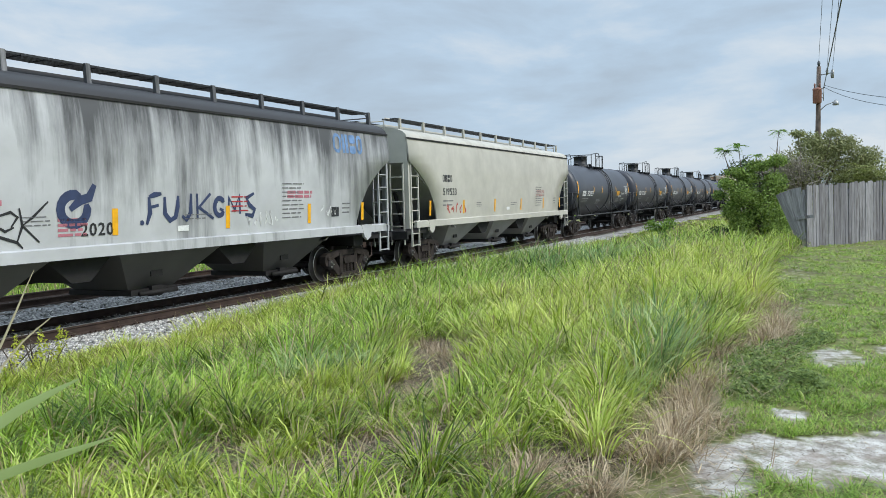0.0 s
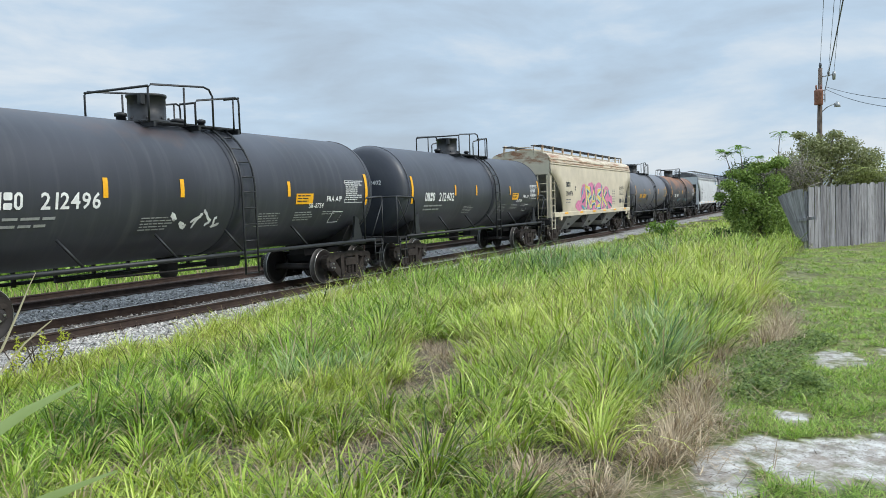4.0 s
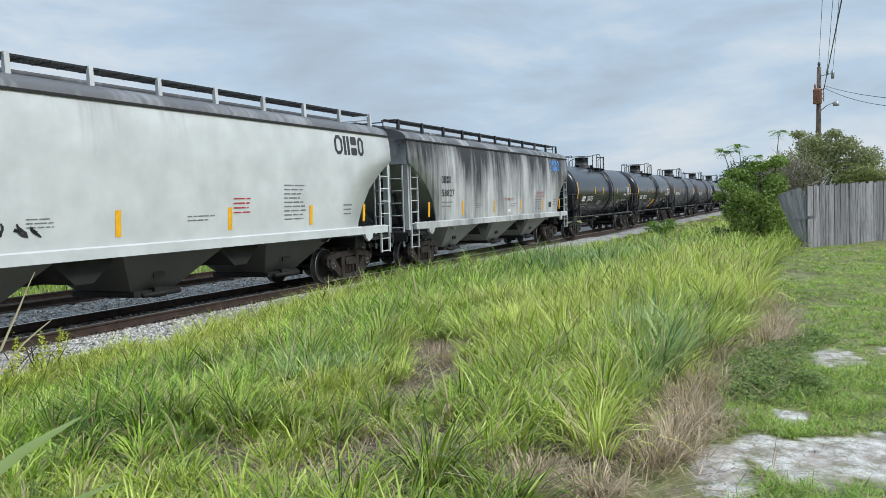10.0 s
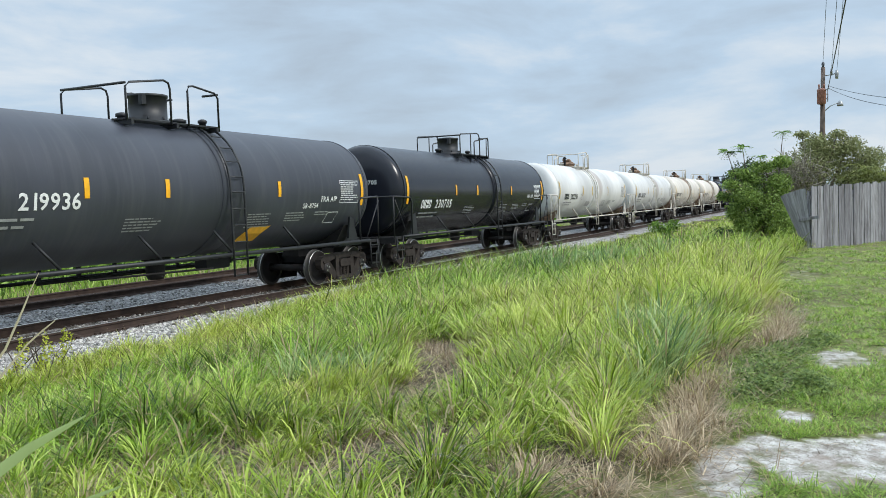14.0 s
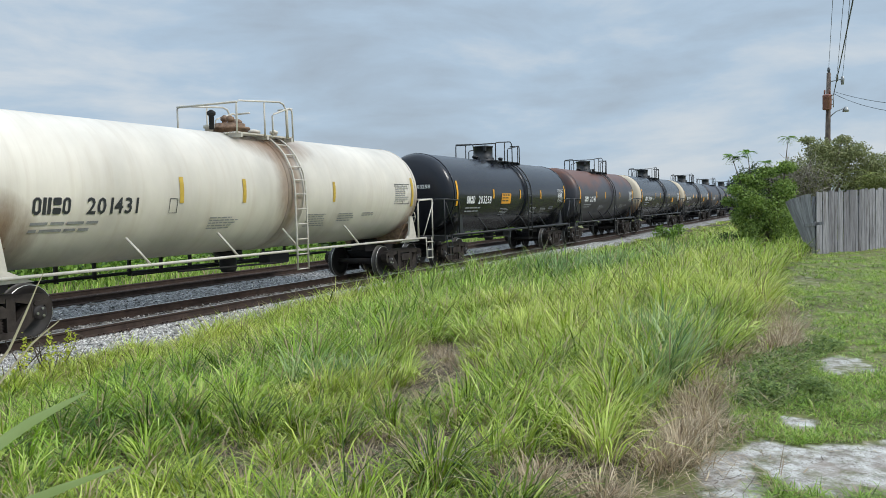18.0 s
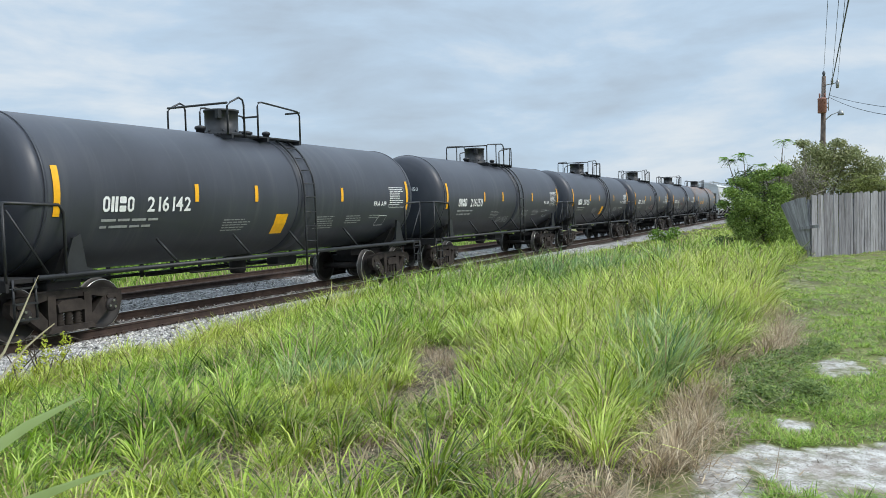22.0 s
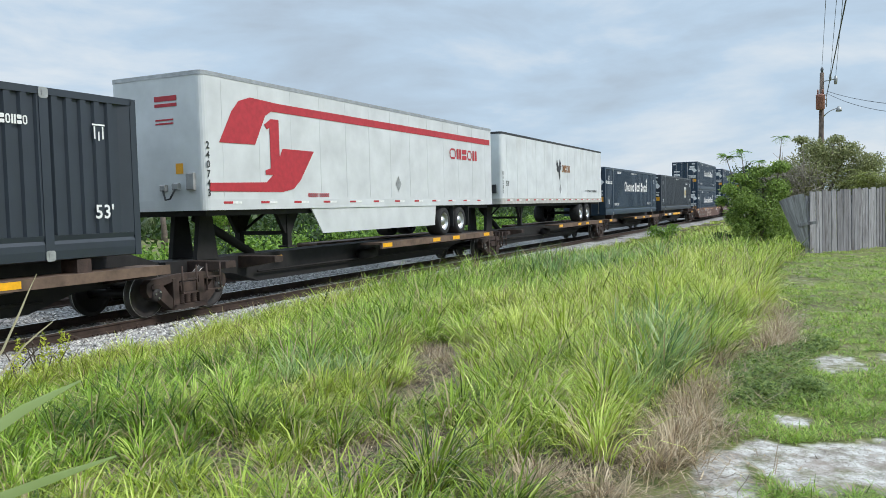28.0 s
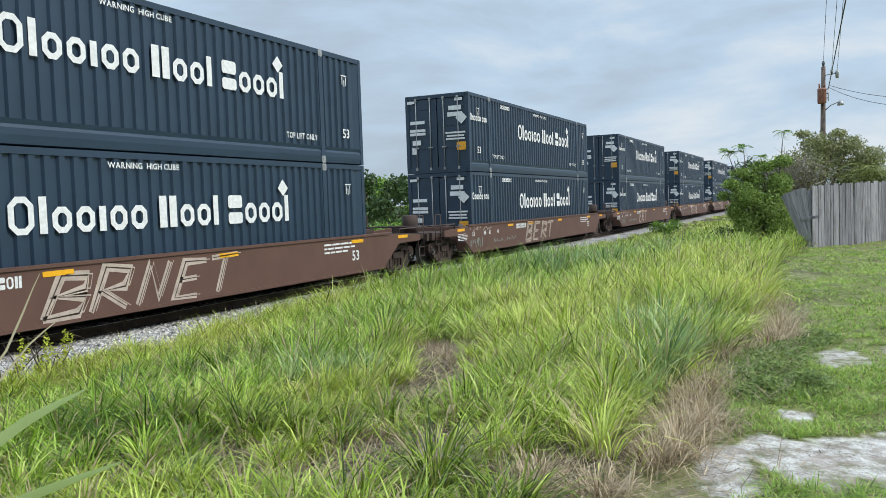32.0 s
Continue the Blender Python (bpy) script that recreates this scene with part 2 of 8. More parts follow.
def part(name, mb, mat, parent, label="", key=None):
    """One mesh object under a thing or part. key: the mesh is shared between all parts of that key and material."""
    if key is not None:
        k = (key, mat[0].name if isinstance(mat, (list, tuple)) else mat.name)
        if k not in CACHE:
            CACHE[k] = (mb() if callable(mb) else mb).mesh(name, mat)
        me = CACHE[k]
    else:
        me = (mb() if callable(mb) else mb).mesh(name, mat)
    ob = new(name, me)
    ob.parent = parent
    if label:
        tagged(ob, label)
    return ob


def pieces(name, mb, mat, parent, label="", key=None):
    """One part for each connected piece of the mesh."""
    mb = mb() if callable(mb) else mb
    own = list(range(len(mb.v)))

    def root(i):
        while own[i] != i:
            own[i] = own[own[i]]
            i = own[i]
        return i
    for f in mb.f:
        for i in f[1:]:
            own[root(i)] = root(f[0])
    sets = {}
    for f, sm in zip(mb.f, mb.s):
        sets.setdefault(root(f[0]), []).append((f, sm))
    for k, faces in enumerate(sets.values()):
        one = MB()
        idx = sorted({i for f, sm in faces for i in f})
        at = {i: j for j, i in enumerate(idx)}
        one.add([mb.v[i] for i in idx], [tuple(at[i] for i in f) for f, sm in faces], faces[0][1])
        part(name, one, mat, parent, label, None if key is None else (*key, k))


def thing(name, label, category, at=(0, 0, 0), group="", kind=""):
    ob = new(name)
    ob.empty_display_size = 0.3
    ob.matrix_basis = pose(*at)
    return tagged(ob, label, category, group, kind)


def solid(name, mb, mat, label, category, group="", kind=""):
    return tagged(new(name, mb.mesh(name, mat)), label, category, group, kind)


def glyph_table(chars):
    """Vertices, faces and width of each character of the built-in font, at size 1."""
    out = {}
    for ch in chars:
        cu = bpy.data.curves.new("glyph", "FONT")
        cu.body, cu.size, cu.resolution_u, cu.offset = ch, 1.0, 2, 0.018
        ob = new("glyph", cu)
        bpy.context.view_layer.update()
        me = bpy.data.meshes.new_from_object(ob.evaluated_get(bpy.context.evaluated_depsgraph_get()))
        vs = [(v.co.x, v.co.y) for v in me.vertices]
        out[ch] = (vs, [tuple(p.vertices) for p in me.polygons], max(v[0] for v in vs))
        bpy.data.objects.remove(ob)
        bpy.data.curves.remove(cu)
        bpy.data.meshes.remove(me)
    return out


GLYPHS = glyph_table("0123456789'/RWANIGHCUBETOPLFYDMSVK-X")


def text_mb(words, x, z, h, y=0.0, squeeze=1.0, conform=None):
    """Lettering in the x-z plane, read from -y; x, z: lower left corner; h: capital height."""
    mb = MB()
    size = h / 0.7
    a = x
    for ch in words:
        if ch == " ":
            a += .3 * size * squeeze
            continue
        vs, fs, w = GLYPHS[ch]
        mb.add([(a + p * size * squeeze, y, z + q * size) for p, q in vs], fs)
        a += (w + .07) * size * squeeze
    if conform:
        mb.v = [conform(p) for p in mb.v]
    return mb


def bars_mb(x, z, w, h, rows, y=0.0, conform=None, seed=1, fill=0.55):
    """Unreadable small print as rows of dashes; x, z: upper left."""
    rng = random.Random(seed)
    mb = MB()
    step = h / rows
    for r in range(rows):
        a, end = x, x + w * rng.uniform(0.7, 1.0)
        z1 = z - r * step
        z0 = z1 - step * fill
        while a < end - 0.02:
            b = min(end, a + step * rng.uniform(1.2, 4.0))
            mb.quad((a, y, z0), (b, y, z0), (b, y, z1), (a, y, z1))
            a = b + step * 0.45
    if conform:
        mb.v = [conform(p) for p in mb.v]
    return mb


def blocks_mb(pattern, x, z, h, y=0.0, conform=None, squeeze=1.0):
    """A name drawn as plain shapes, one for each mark of the pattern: T tall, m middling, n narrow tall, i thin, W wide, space a gap. Tall ones are frames, paired bars and stacked blocks in turn."""
    mb = MB()
    kinds = {"T": (0.62, 1.0), "m": (0.52, 0.72), "n": (0.2, 1.0), "i": (0.2, 0.72), "W": (0.8, 1.0)}

    def octagon(a, z, w, hh, c):
        return [(a + c, z), (a + w - c, z), (a + w, z + c), (a + w, z + hh - c), (a + w - c, z + hh), (a + c, z + hh), (a, z + hh - c), (a, z + c)]

    def flat(o):
        mb.add([(p, y, q) for p, q in o], [tuple(range(len(o)))])

    def ring(a, w, hh, t):
        o, i = octagon(a, z, w, hh, min(w, hh) * .3), octagon(a + t, z + t, w - 2 * t, hh - 2 * t, min(w, hh) * .14)
        mb.add([(p, y, q) for p, q in o + i], [(k, (k + 1) % 8, (k + 1) % 8 + 8, k + 8) for k in range(8)])
    a, tall = x, 0
    for ch in pattern:
        if ch == " ":
            a += 0.3 * h * squeeze
            continue
        w, hh = kinds[ch]
        w, hh = w * h * squeeze, hh * h
        t = .17 * h
        if ch in "TW":
            turn = tall % 3
            tall += 1
            if turn == 0:
                ring(a, w, hh, t)
            elif turn == 1:
                flat(octagon(a, z, w * .42, hh, 0))
                flat(octagon(a + w * .58, z, w * .42, hh, 0))
            else:
                flat(octagon(a, z, w, hh * .4, t * .4))
                flat(octagon(a, z + hh * .55, w, hh * .45, t * .4))
        elif ch == "m":
            ring(a, w, hh, t)
        else:
            flat(octagon(a, z, w, hh, 0))
        a += w + 0.13 * h * squeeze
    if conform:
        mb.v = [conform(p) for p in mb.v]
    return mb


def stroke_mb(lines, w, y=0.0, conform=None):
    """Brushed strokes in the x-z plane: each line a list of points."""
    mb = MB()
    for line in lines:
        p = [Vector((a, b)) for a, b in line]
        l, r = [], []
        for i in range(len(p)):
            d = (p[min(i + 1, len(p) - 1)] - p[max(i - 1, 0)]).normalized()
            nrm = Vector((-d.y, d.x)) * w / 2 * (0.55 if i in (0, len(p) - 1) else 1)
            l.append(p[i] + nrm)
            r.append(p[i] - nrm)
        vs = [(q.x, y, q.y) for q in l] + [(q.x, y, q.y) for q in r]
        m = len(p)
        mb.add(vs, [(i, i + 1, m + i + 1, m + i) for i in range(m - 1)])
    if conform:
        mb.v = [conform(q) for q in mb.v]
    return mb


def scribble(x, z, w, h, n, seed):
    """A loose spray-paint tag: n connected loops."""
    rng = random.Random(seed)
    lines = []
    step = w / n
    for i in range(n):
        a = x + i * step
        pts = [(a + step * rng.uniform(0, 0.9), z + h * rng.uniform(0, 1)) for _ in range(4)]
        line = []
        for k in range(len(pts) - 1):
            for j in range(4):
                u = j / 4
                line.append((pts[k][0] * (1 - u) + pts[k + 1][0] * u + 0.08 * step * math.sin(5 * u + i), pts[k][1] * (1 - u) + pts[k + 1][1] * u))
        lines.append(line + [pts[-1]])
    return lines


# ---- ground ----
RNG = np.random.default_rng(4)


def smooth(a, b, v):
    u = np.clip((np.asarray(v, float) - a) / (b - a), 0, 1)
    return u * u * (3 - 2 * u)


def ground_z(x, y):
    """Lawn level 0.30, falling to the foot of the ballast; flat beyond the tracks."""
    z = 0.30 - 0.62 * smooth(1.5, 9.8, y) + 0.05 * smooth(20, 34, x) * (1 - smooth(0, 4, y))
    return z + 0.03 * np.sin(1.3 * x + 0.7 * y) * np.cos(0.9 * y - 0.4 * x) * smooth(-60, -20, -np.abs(x))


def lines(*spans):
    out = []
    for a, b, step in spans:
        out += list(np.arange(a, b, step))
    return np.array(out)


SAND = ((5.75, .12, .62, .62, .92), (5.2, .55, .5, .28, .9), (6.05, -.55, .7, .5, .92), (6.78, .2, .2, .16, .9), (9.2, -.15, .6, .3, .7), (9.7, -.9, .6, .35, .7), (4.15, 2.85, .3, .22, 1.0), (4.9, 2.4, .4, .3, .8),
        (19.0, .5, 3.0, .35, .4), (13.0, .25, 1.2, .25, .35), (7.6, -1.2, .6, .3, .5), (5.9, 2.45, .4, .35, .6))


def sand_mask(x, y):
    v = np.zeros_like(x)
    w = 0.16 * np.sin(7.1 * x + 3.3 * y) + 0.14 * np.sin(11.7 * y - 5.2 * x) + 0.1 * np.sin(23 * x + 17 * y)
    for cx, cy, rx, ry, k in SAND:
        d = np.sqrt(((x - cx) / rx) ** 2 + ((y - cy) / ry) ** 2) + w
        v = np.maximum(v, k * (1 - smooth(.75, 1.15, d)))
    return v


def edge_y(x):
    """Where the tall grass ends and the mown side begins."""
    return np.interp(x, [3, 5, 6.5, 8, 10, 12, 16, 20, 24, 27, 40, 90], [1.35, 1.0, 1.15, 1.0, .55, .6, .75, .85, .6, .45, .5, .5]) + .12 * np.sin(3.1 * x)


def ground_mesh():
    xs = np.concatenate([lines((-3000, -100, 400), (-100, -10, 10), (-10, 3, 1), (3, 12, .1), (12, 40, .5), (40, 160, 5), (160, 800, 80)), [800, 1500, 3000, 5000]])
    ys = np.concatenate([lines((-3000, -100, 400), (-100, -10, 10), (-10, -2.5, .5), (-2.5, 4, .1), (4, 22, .4), (22, 100, 6), (100, 900, 100)), [900, 1600, 3000, 5000]])
    X, Y = np.meshgrid(xs, ys, indexing="ij")
    Z = ground_z(X, Y)
    n, m = len(xs), len(ys)
    vs = np.stack([X, Y, Z], -1).reshape(-1, 3)
    i = np.arange(n * m).reshape(n, m)
    fs = np.stack([i[:-1, :-1], i[1:, :-1], i[1:, 1:], i[:-1, 1:]], -1).reshape(-1, 4)
    me = bpy.data.meshes.new("ground")
    me.from_pydata(vs, [], fs)
    at = me.attributes.new("sand", "FLOAT", "POINT")
    at.data.foreach_set("value", sand_mask(X, Y).reshape(-1).astype(np.float32))
    rank = me.attributes.new("rank", "FLOAT", "POINT")
    rank.data.foreach_set("value", (smooth(-.15, .35, Y - edge_y(X)) * (1 - smooth(10, 11, Y))).reshape(-1).astype(np.float32))
    me.polygons.foreach_set("use_smooth", np.ones(len(me.polygons), bool))
    return me


def ground_material():
    m = Nodes("sandy_soil_and_turf", 0.95, 0, 0.2)
    att = m.n("Attribute")
    att.attribute_name = "sand"
    big = m.noise(0.6, detail=6, per_object=False)
    fine = m.noise(9, detail=8, rough=.65, per_object=False)
    turf = m.mix(m.ramp(fine, .35, .65), (0.085, 0.10, 0.035), (0.22, 0.225, 0.085))
    turf = m.mix(m.ramp(m.noise(3.1, detail=9, rough=.7, per_object=False), .54, .66), turf, (0.30, 0.255, 0.185))
    thatch = m.mix(m.ramp(fine, .3, .75), (0.05, 0.04, 0.027), (0.14, 0.112, 0.075))
    rank = m.n("Attribute")
    rank.attribute_name = "rank"
    soil = m.mix(rank.outputs["Fac"], m.mix(m.ramp(big, .54, .72), turf, thatch), thatch)
    sand = m.mix(m.ramp(m.noise(6, detail=12, rough=.74, per_object=False), .40, .58), (0.23, 0.205, 0.175), (0.56, 0.545, 0.51))
    sand = m.mix(m.ramp(m.noise(70, detail=4, rough=.6, per_object=False), .56, .66), sand, (0.12, 0.10, 0.08))
    sand = m.mix(m.ramp(m.noise(2.3, detail=8, rough=.7, per_object=False), .5, .68), sand, (0.25, 0.205, 0.17))
    f = m.ramp(m.math("ADD", att.outputs["Fac"], m.math("MULTIPLY", m.math("SUBTRACT", m.noise(4.5, detail=10, rough=.75, per_object=False), .5), 2.6)), .42, .92)
    m.color(m.mix(f, soil, sand))
    m.bump(m.noise(30, detail=8, rough=.7, per_object=False), .2, .012)
    return m.mat


tagged(new("ground", ground_mesh()), "sandy ground with turf, dry thatch and bare pale sand", "ground", kind="structure").data.materials.append(ground_material())


# ---- ballast and track ----
def ballast_material():
    m = Nodes("grey_ballast", 0.9, 0, 0.3)
    v = m.n("TexVoronoi", Scale=22.0)
    m.link(m.coords(False), v.inputs["Vector"])
    cell = m.n("SeparateXYZ")
    m.link(v.outputs["Color"], cell.inputs[0])
    c = m.mix(cell.outputs["X"], (0.17, 0.166, 0.16), (0.52, 0.505, 0.48))
    c = m.mix(m.ramp(m.noise(1.1, detail=6, per_object=False), .48, .7), c, (0.15, 0.13, 0.11))
    pos = m.n("SeparateXYZ")
    m.link(m.coords(False), pos.inputs[0])
    # darker stone colours from the near rail on
    c = m.mix(m.ramp(m.math("ADD", pos.outputs["Y"], m.math("MULTIPLY", m.noise(1.7, detail=5, per_object=False), .5)), 11.95, 12.4), c, m.mix(cell.outputs["X"], (0.075, 0.073, 0.07), (0.34, 0.333, 0.322)))
    m.color(c)
    m.bump(v.outputs["Distance"], .9, .04)
    return m.mat


M_BALLAST = ballast_material()


def bed_z(y):
    return np.interp(y, [9.9, 10.6, 11.45, 11.6, 14.25, 14.45, 15.3, 16.25, 19.25, 20.6, 21.2], [-.42, -.33, -.20, -.185, -.185, -.20, -.36, -.19, -.19, -.40, -.5])


def ballast_mesh():
    ys = np.concatenate([np.arange(9.9, 21.2, .14), [21.2]])
    xs = np.concatenate([lines((-60, 4, 4), (4, 40, .14), (40, 90, 1), (90, 600, 15)), [600]])
    X, Y = np.meshgrid(xs, ys, indexing="ij")
    rough = RNG.uniform(-.035, .035, X.shape) * ((X > 4) & (X < 40))
    Z = bed_z(Y) + rough * (np.abs(Y - 15.5) < 5)
    n, m = len(xs), len(ys)
    i = np.arange(n * m).reshape(n, m)
    me = bpy.data.meshes.new("ballast_bed")
    me.from_pydata(np.stack([X, Y, Z], -1).reshape(-1, 3), [], np.stack([i[:-1, :-1], i[1:, :-1], i[1:, 1:], i[:-1, 1:]], -1).reshape(-1, 4))
    return me


tagged(new("ballast_bed", ballast_mesh()), "crushed grey stone ballast under two tracks", "ballast", kind="structure").data.materials.append(M_BALLAST)


def stones_mesh(n, y0, y1):
    """Loose stones: squashed octahedra, joined."""
    x = 5 + 40 * RNG.random(n) ** 1.5
    y = RNG.uniform(y0, y1, n)
    z = bed_z(y) + .012
    r = RNG.uniform(.018, .042, n)
    base = np.array([(1, 0, 0), (0, 1, 0), (-1, 0, 0), (0, -1, 0), (0, 0, .75), (0, 0, -.75)], float)
    tri = np.array([(0, 1, 4), (1, 2, 4), (2, 3, 4), (3, 0, 4), (1, 0, 5), (2, 1, 5), (3, 2, 5), (0, 3, 5)])
    jit = base[None] * RNG.uniform(.6, 1.35, (n, 6, 1)) * r[:, None, None]
    a = RNG.uniform(0, 6.28, n)
    c, s = np.cos(a)[:, None], np.sin(a)[:, None]
    vx, vy = jit[:, :, 0] * c - jit[:, :, 1] * s, jit[:, :, 0] * s + jit[:, :, 1] * c
    vs = np.stack([vx + x[:, None], vy + y[:, None], jit[:, :, 2] + z[:, None]], -1).reshape(-1, 3)
    fs = (tri[None] + 6 * np.arange(n)[:, None, None]).reshape(-1, 3)
    me = bpy.data.meshes.new("ballast_stones")
    me.from_pydata(vs, [], fs)
    return me


def stone_material(name, a, b):
    m = Nodes(name, .9, 0, .3)
    g = m.n("NewGeometry")
    m.color(m.mix(g.outputs["Random Per Island"], a, b))
    return m.mat


tagged(new("ballast_stones", stones_mesh(16000, 10.5, 12.0)), "loose crushed pale grey stones", "gravel", kind="stuff").data.materials.append(stone_material("shoulder_stone", (0.19, 0.186, 0.18), (0.76, 0.74, 0.70)))
# the darkest stones put the shade of the gaps into colour
tagged(new("track_stones", stones_mesh(12000, 12.3, 16.5)), "crushed stones between the rails, gap shade put into the darkest", "gravel", kind="stuff").data.materials.append(stone_material("gap_toned_stone", (0.04, 0.039, 0.036), (0.56, 0.54, 0.51)))

M_RAILSIDE = plain("rust_brown_rail_web", (0.05, 0.031, 0.023), 0.85, 0, .35, 5, .3)
M_RAILTOP = plain("polished_rail_head", (0.55, 0.54, 0.53), 0.38, 0.9, .12, 3)
for yc, shine in ((TRACK_Y, True), (17.75, False)):
    for s in (-1, 1):
        yr = yc + s * .7525
        prof = [(-.07, -.172), (.07, -.172), (.07, -.155), (.012, -.135), (.012, -.045), (.036, -.032), (.036, -.006), (.03, -.0), (-.03, -.0), (-.036, -.006), (-.036, -.032), (-.012, -.045), (-.012, -.135), (-.07, -.155)]
        r = thing("rail", "steel rail with polished head and rusty web" if shine else "rusty little-used steel rail", "rail", (0, yr, 0), "rails", "structure")
        part("rail_web", MB().prism_x(prof, -60, 600), M_RAILSIDE, r)
        part("rail_head", MB().box(270, 0, .0025, 660, .05, .004), M_RAILTOP if shine else M_RAILSIDE, r)

M_TIE = plain("grey_weathered_tie", (0.10, 0.085, 0.07), .9, 0, .4, 4, .5)
tie = thing("crossties", "weathered timber crossties bedded in ballast", "crosstie", (0, 0, 0), "", "structure")
tie_mesh = MB().box(0, 0, -.26, .23, 2.6, .18, .015).mesh("crosstie", M_TIE)
plate_mesh = MB().box(0, -.7525, -.168, .2, .36, .015).box(0, .7525, -.168, .2, .36, .015).box(.06, -.86, -.15, .03, .03, .04).box(-.06, -.86, -.15, .03, .03, .04).mesh("tie_plate", M_RAILSIDE)
for k in range(96):
    for nm, me, dz in (("crosstie", tie_mesh, .0), ("tie_plate", plate_mesh, .0)):
        o = new(nm, me)
        o.parent = tie
        o.matrix_basis = pose(3.2 + .52 * k, TRACK_Y, dz, 0, 0, RNG.uniform(-.8, .8))
for k in range(40):
    o = new("crosstie", tie_mesh)
    o.parent = tie
    o.matrix_basis = pose(8.2 + .55 * k, 17.75, -.01, 0, 0, RNG.uniform(-1, 1))

# ---- grasses ----


def blade_material(name, dark, mid, light, dry, trans=.35, lush=None):
    """Blade colour runs from dark to light by the tuft's own shade, and a little by blade; a share is dry. lush: a second run of colours, mixed in by the tuft's tint."""
    m = Nodes(name, .42, 0, .35)
    g = m.n("NewGeometry")
    rnd = g.outputs["Random Per Island"]
    att = m.n("Attribute")
    att.attribute_name = "shade"
    v = m.math("ADD", m.math("MULTIPLY", att.outputs["Fac"], .62), m.math("MULTIPLY", rnd, .38))

    def run_of(cols):
        r = m.n("ValToRGB")
        e = r.color_ramp.elements
        e[0].position, e[0].color = .12, (*cols[0], 1)
        e[1].position, e[1].color = .95, (*cols[2], 1)
        e.new(.5).color = (*cols[1], 1)
        m.link(v, r.inputs["Fac"])
        return r.outputs["Color"]
    col = run_of((dark, mid, light))
    if lush:
        tint = m.n("Attribute")
        tint.attribute_name = "tint"
        col = m.mix(tint.outputs["Fac"], col, run_of(lush))
    wn_ = m.n("TexWhiteNoise")
    wn_.noise_dimensions = "1D"
    m.link(rnd, wn_.inputs["W"])
    col = m.mix(m.ramp(wn_.outputs["Value"], 1 - dry - .01, 1 - dry), col, (0.42, 0.34, 0.19))
    m.color(col)
    tr = m.n("BsdfTranslucent")
    m.link(col, tr.inputs["Color"])
    mx = m.n("MixShader", Fac=trans)
    o = m.t.nodes["Material Output"]
    m.link(m.b.outputs[0], mx.inputs[1])
    m.link(tr.outputs[0], mx.inputs[2])
    m.link(mx.outputs[0], o.inputs["Surface"])
    return m.mat


LONG = ((0, .6), (.3, .95), (.58, 1.0), (.82, .66), (1.0, .06))
MIDDLING = ((0, .6), (.4, 1.0), (.75, .8), (1.0, .06))
SHORT = ((0, .8), (.55, 1.0), (1.0, .06))


def blades_mesh(name, base, h, w, lean, az, curl, shade=None, tint=None, rows=SHORT):
    """Curved tapering blades, two points to a row; they arch over, and the long ones droop at the tip. rows: share of the length, share of the width."""
    n = len(h)
    face = az + np.pi / 2 + RNG.normal(0, .45, n)
    j = 2 * len(rows)
    vs = np.zeros((n, j, 3))
    out, up, last = np.zeros(n), np.zeros(n), 0.0
    for k, (u, ww) in enumerate(rows):
        mid = (u + last) / 2
        th = np.arctan(lean) + curl * mid ** 1.5
        out, up, last = out + h * (u - last) * np.sin(th), up + h * (u - last) * np.cos(th), u
        px, py, pz = base[:, 0] + np.cos(az) * out, base[:, 1] + np.sin(az) * out, base[:, 2] + np.maximum(up, .012)
        tw = face + u * .5 * np.sin(face * 9)
        ox, oy = np.cos(tw) * w * ww / 2, np.sin(tw) * w * ww / 2
        vs[:, 2 * k] = np.stack([px - ox, py - oy, pz], -1)
        vs[:, 2 * k + 1] = np.stack([px + ox, py + oy, pz], -1)
    quad = np.array([(q, q + 1, q + 3, q + 2) for q in range(0, j - 2, 2)])
    fs = (quad[None] + j * np.arange(n)[:, None, None]).reshape(-1, 4)
    me = bpy.data.meshes.new(name)
    me.from_pydata(vs.reshape(-1, 3), [], fs)
    for key, val in (("shade", RNG.random(n) if shade is None else shade), ("tint", np.zeros(n) if tint is None else tint)):
        me.attributes.new(key, "FLOAT", "POINT").data.foreach_set("value", np.repeat(val, j).astype(np.float32))
    me.polygons.foreach_set("use_smooth", np.ones(len(me.polygons), bool))
    return me


def fan(n, r0, r1, a0, a1):
    """Points round the eye, evenly over the logarithm of distance."""
    r = r0 * (r1 / r0) ** RNG.random(n)
    a = np.radians(RNG.uniform(a0, a1, n))
    return r * np.cos(a), r * np.sin(a), r


def plot(step, x0, x1, y0, y1):
    """Points of a loose grid over a plot of ground."""
    X, Y = np.meshgrid(np.arange(x0, x1, step), np.arange(y0, y1, step), indexing="ij")
    x = X.ravel() + RNG.uniform(-.48, .48, X.size) * step
    y = Y.ravel() + RNG.uniform(-.48, .48, X.size) * step
    r, a = np.hypot(x, y), np.degrees(np.arctan2(y, x))
    ok = (r > 3.3) & (a > -1) & (a < 60)
    return x[ok], y[ok], r[ok]


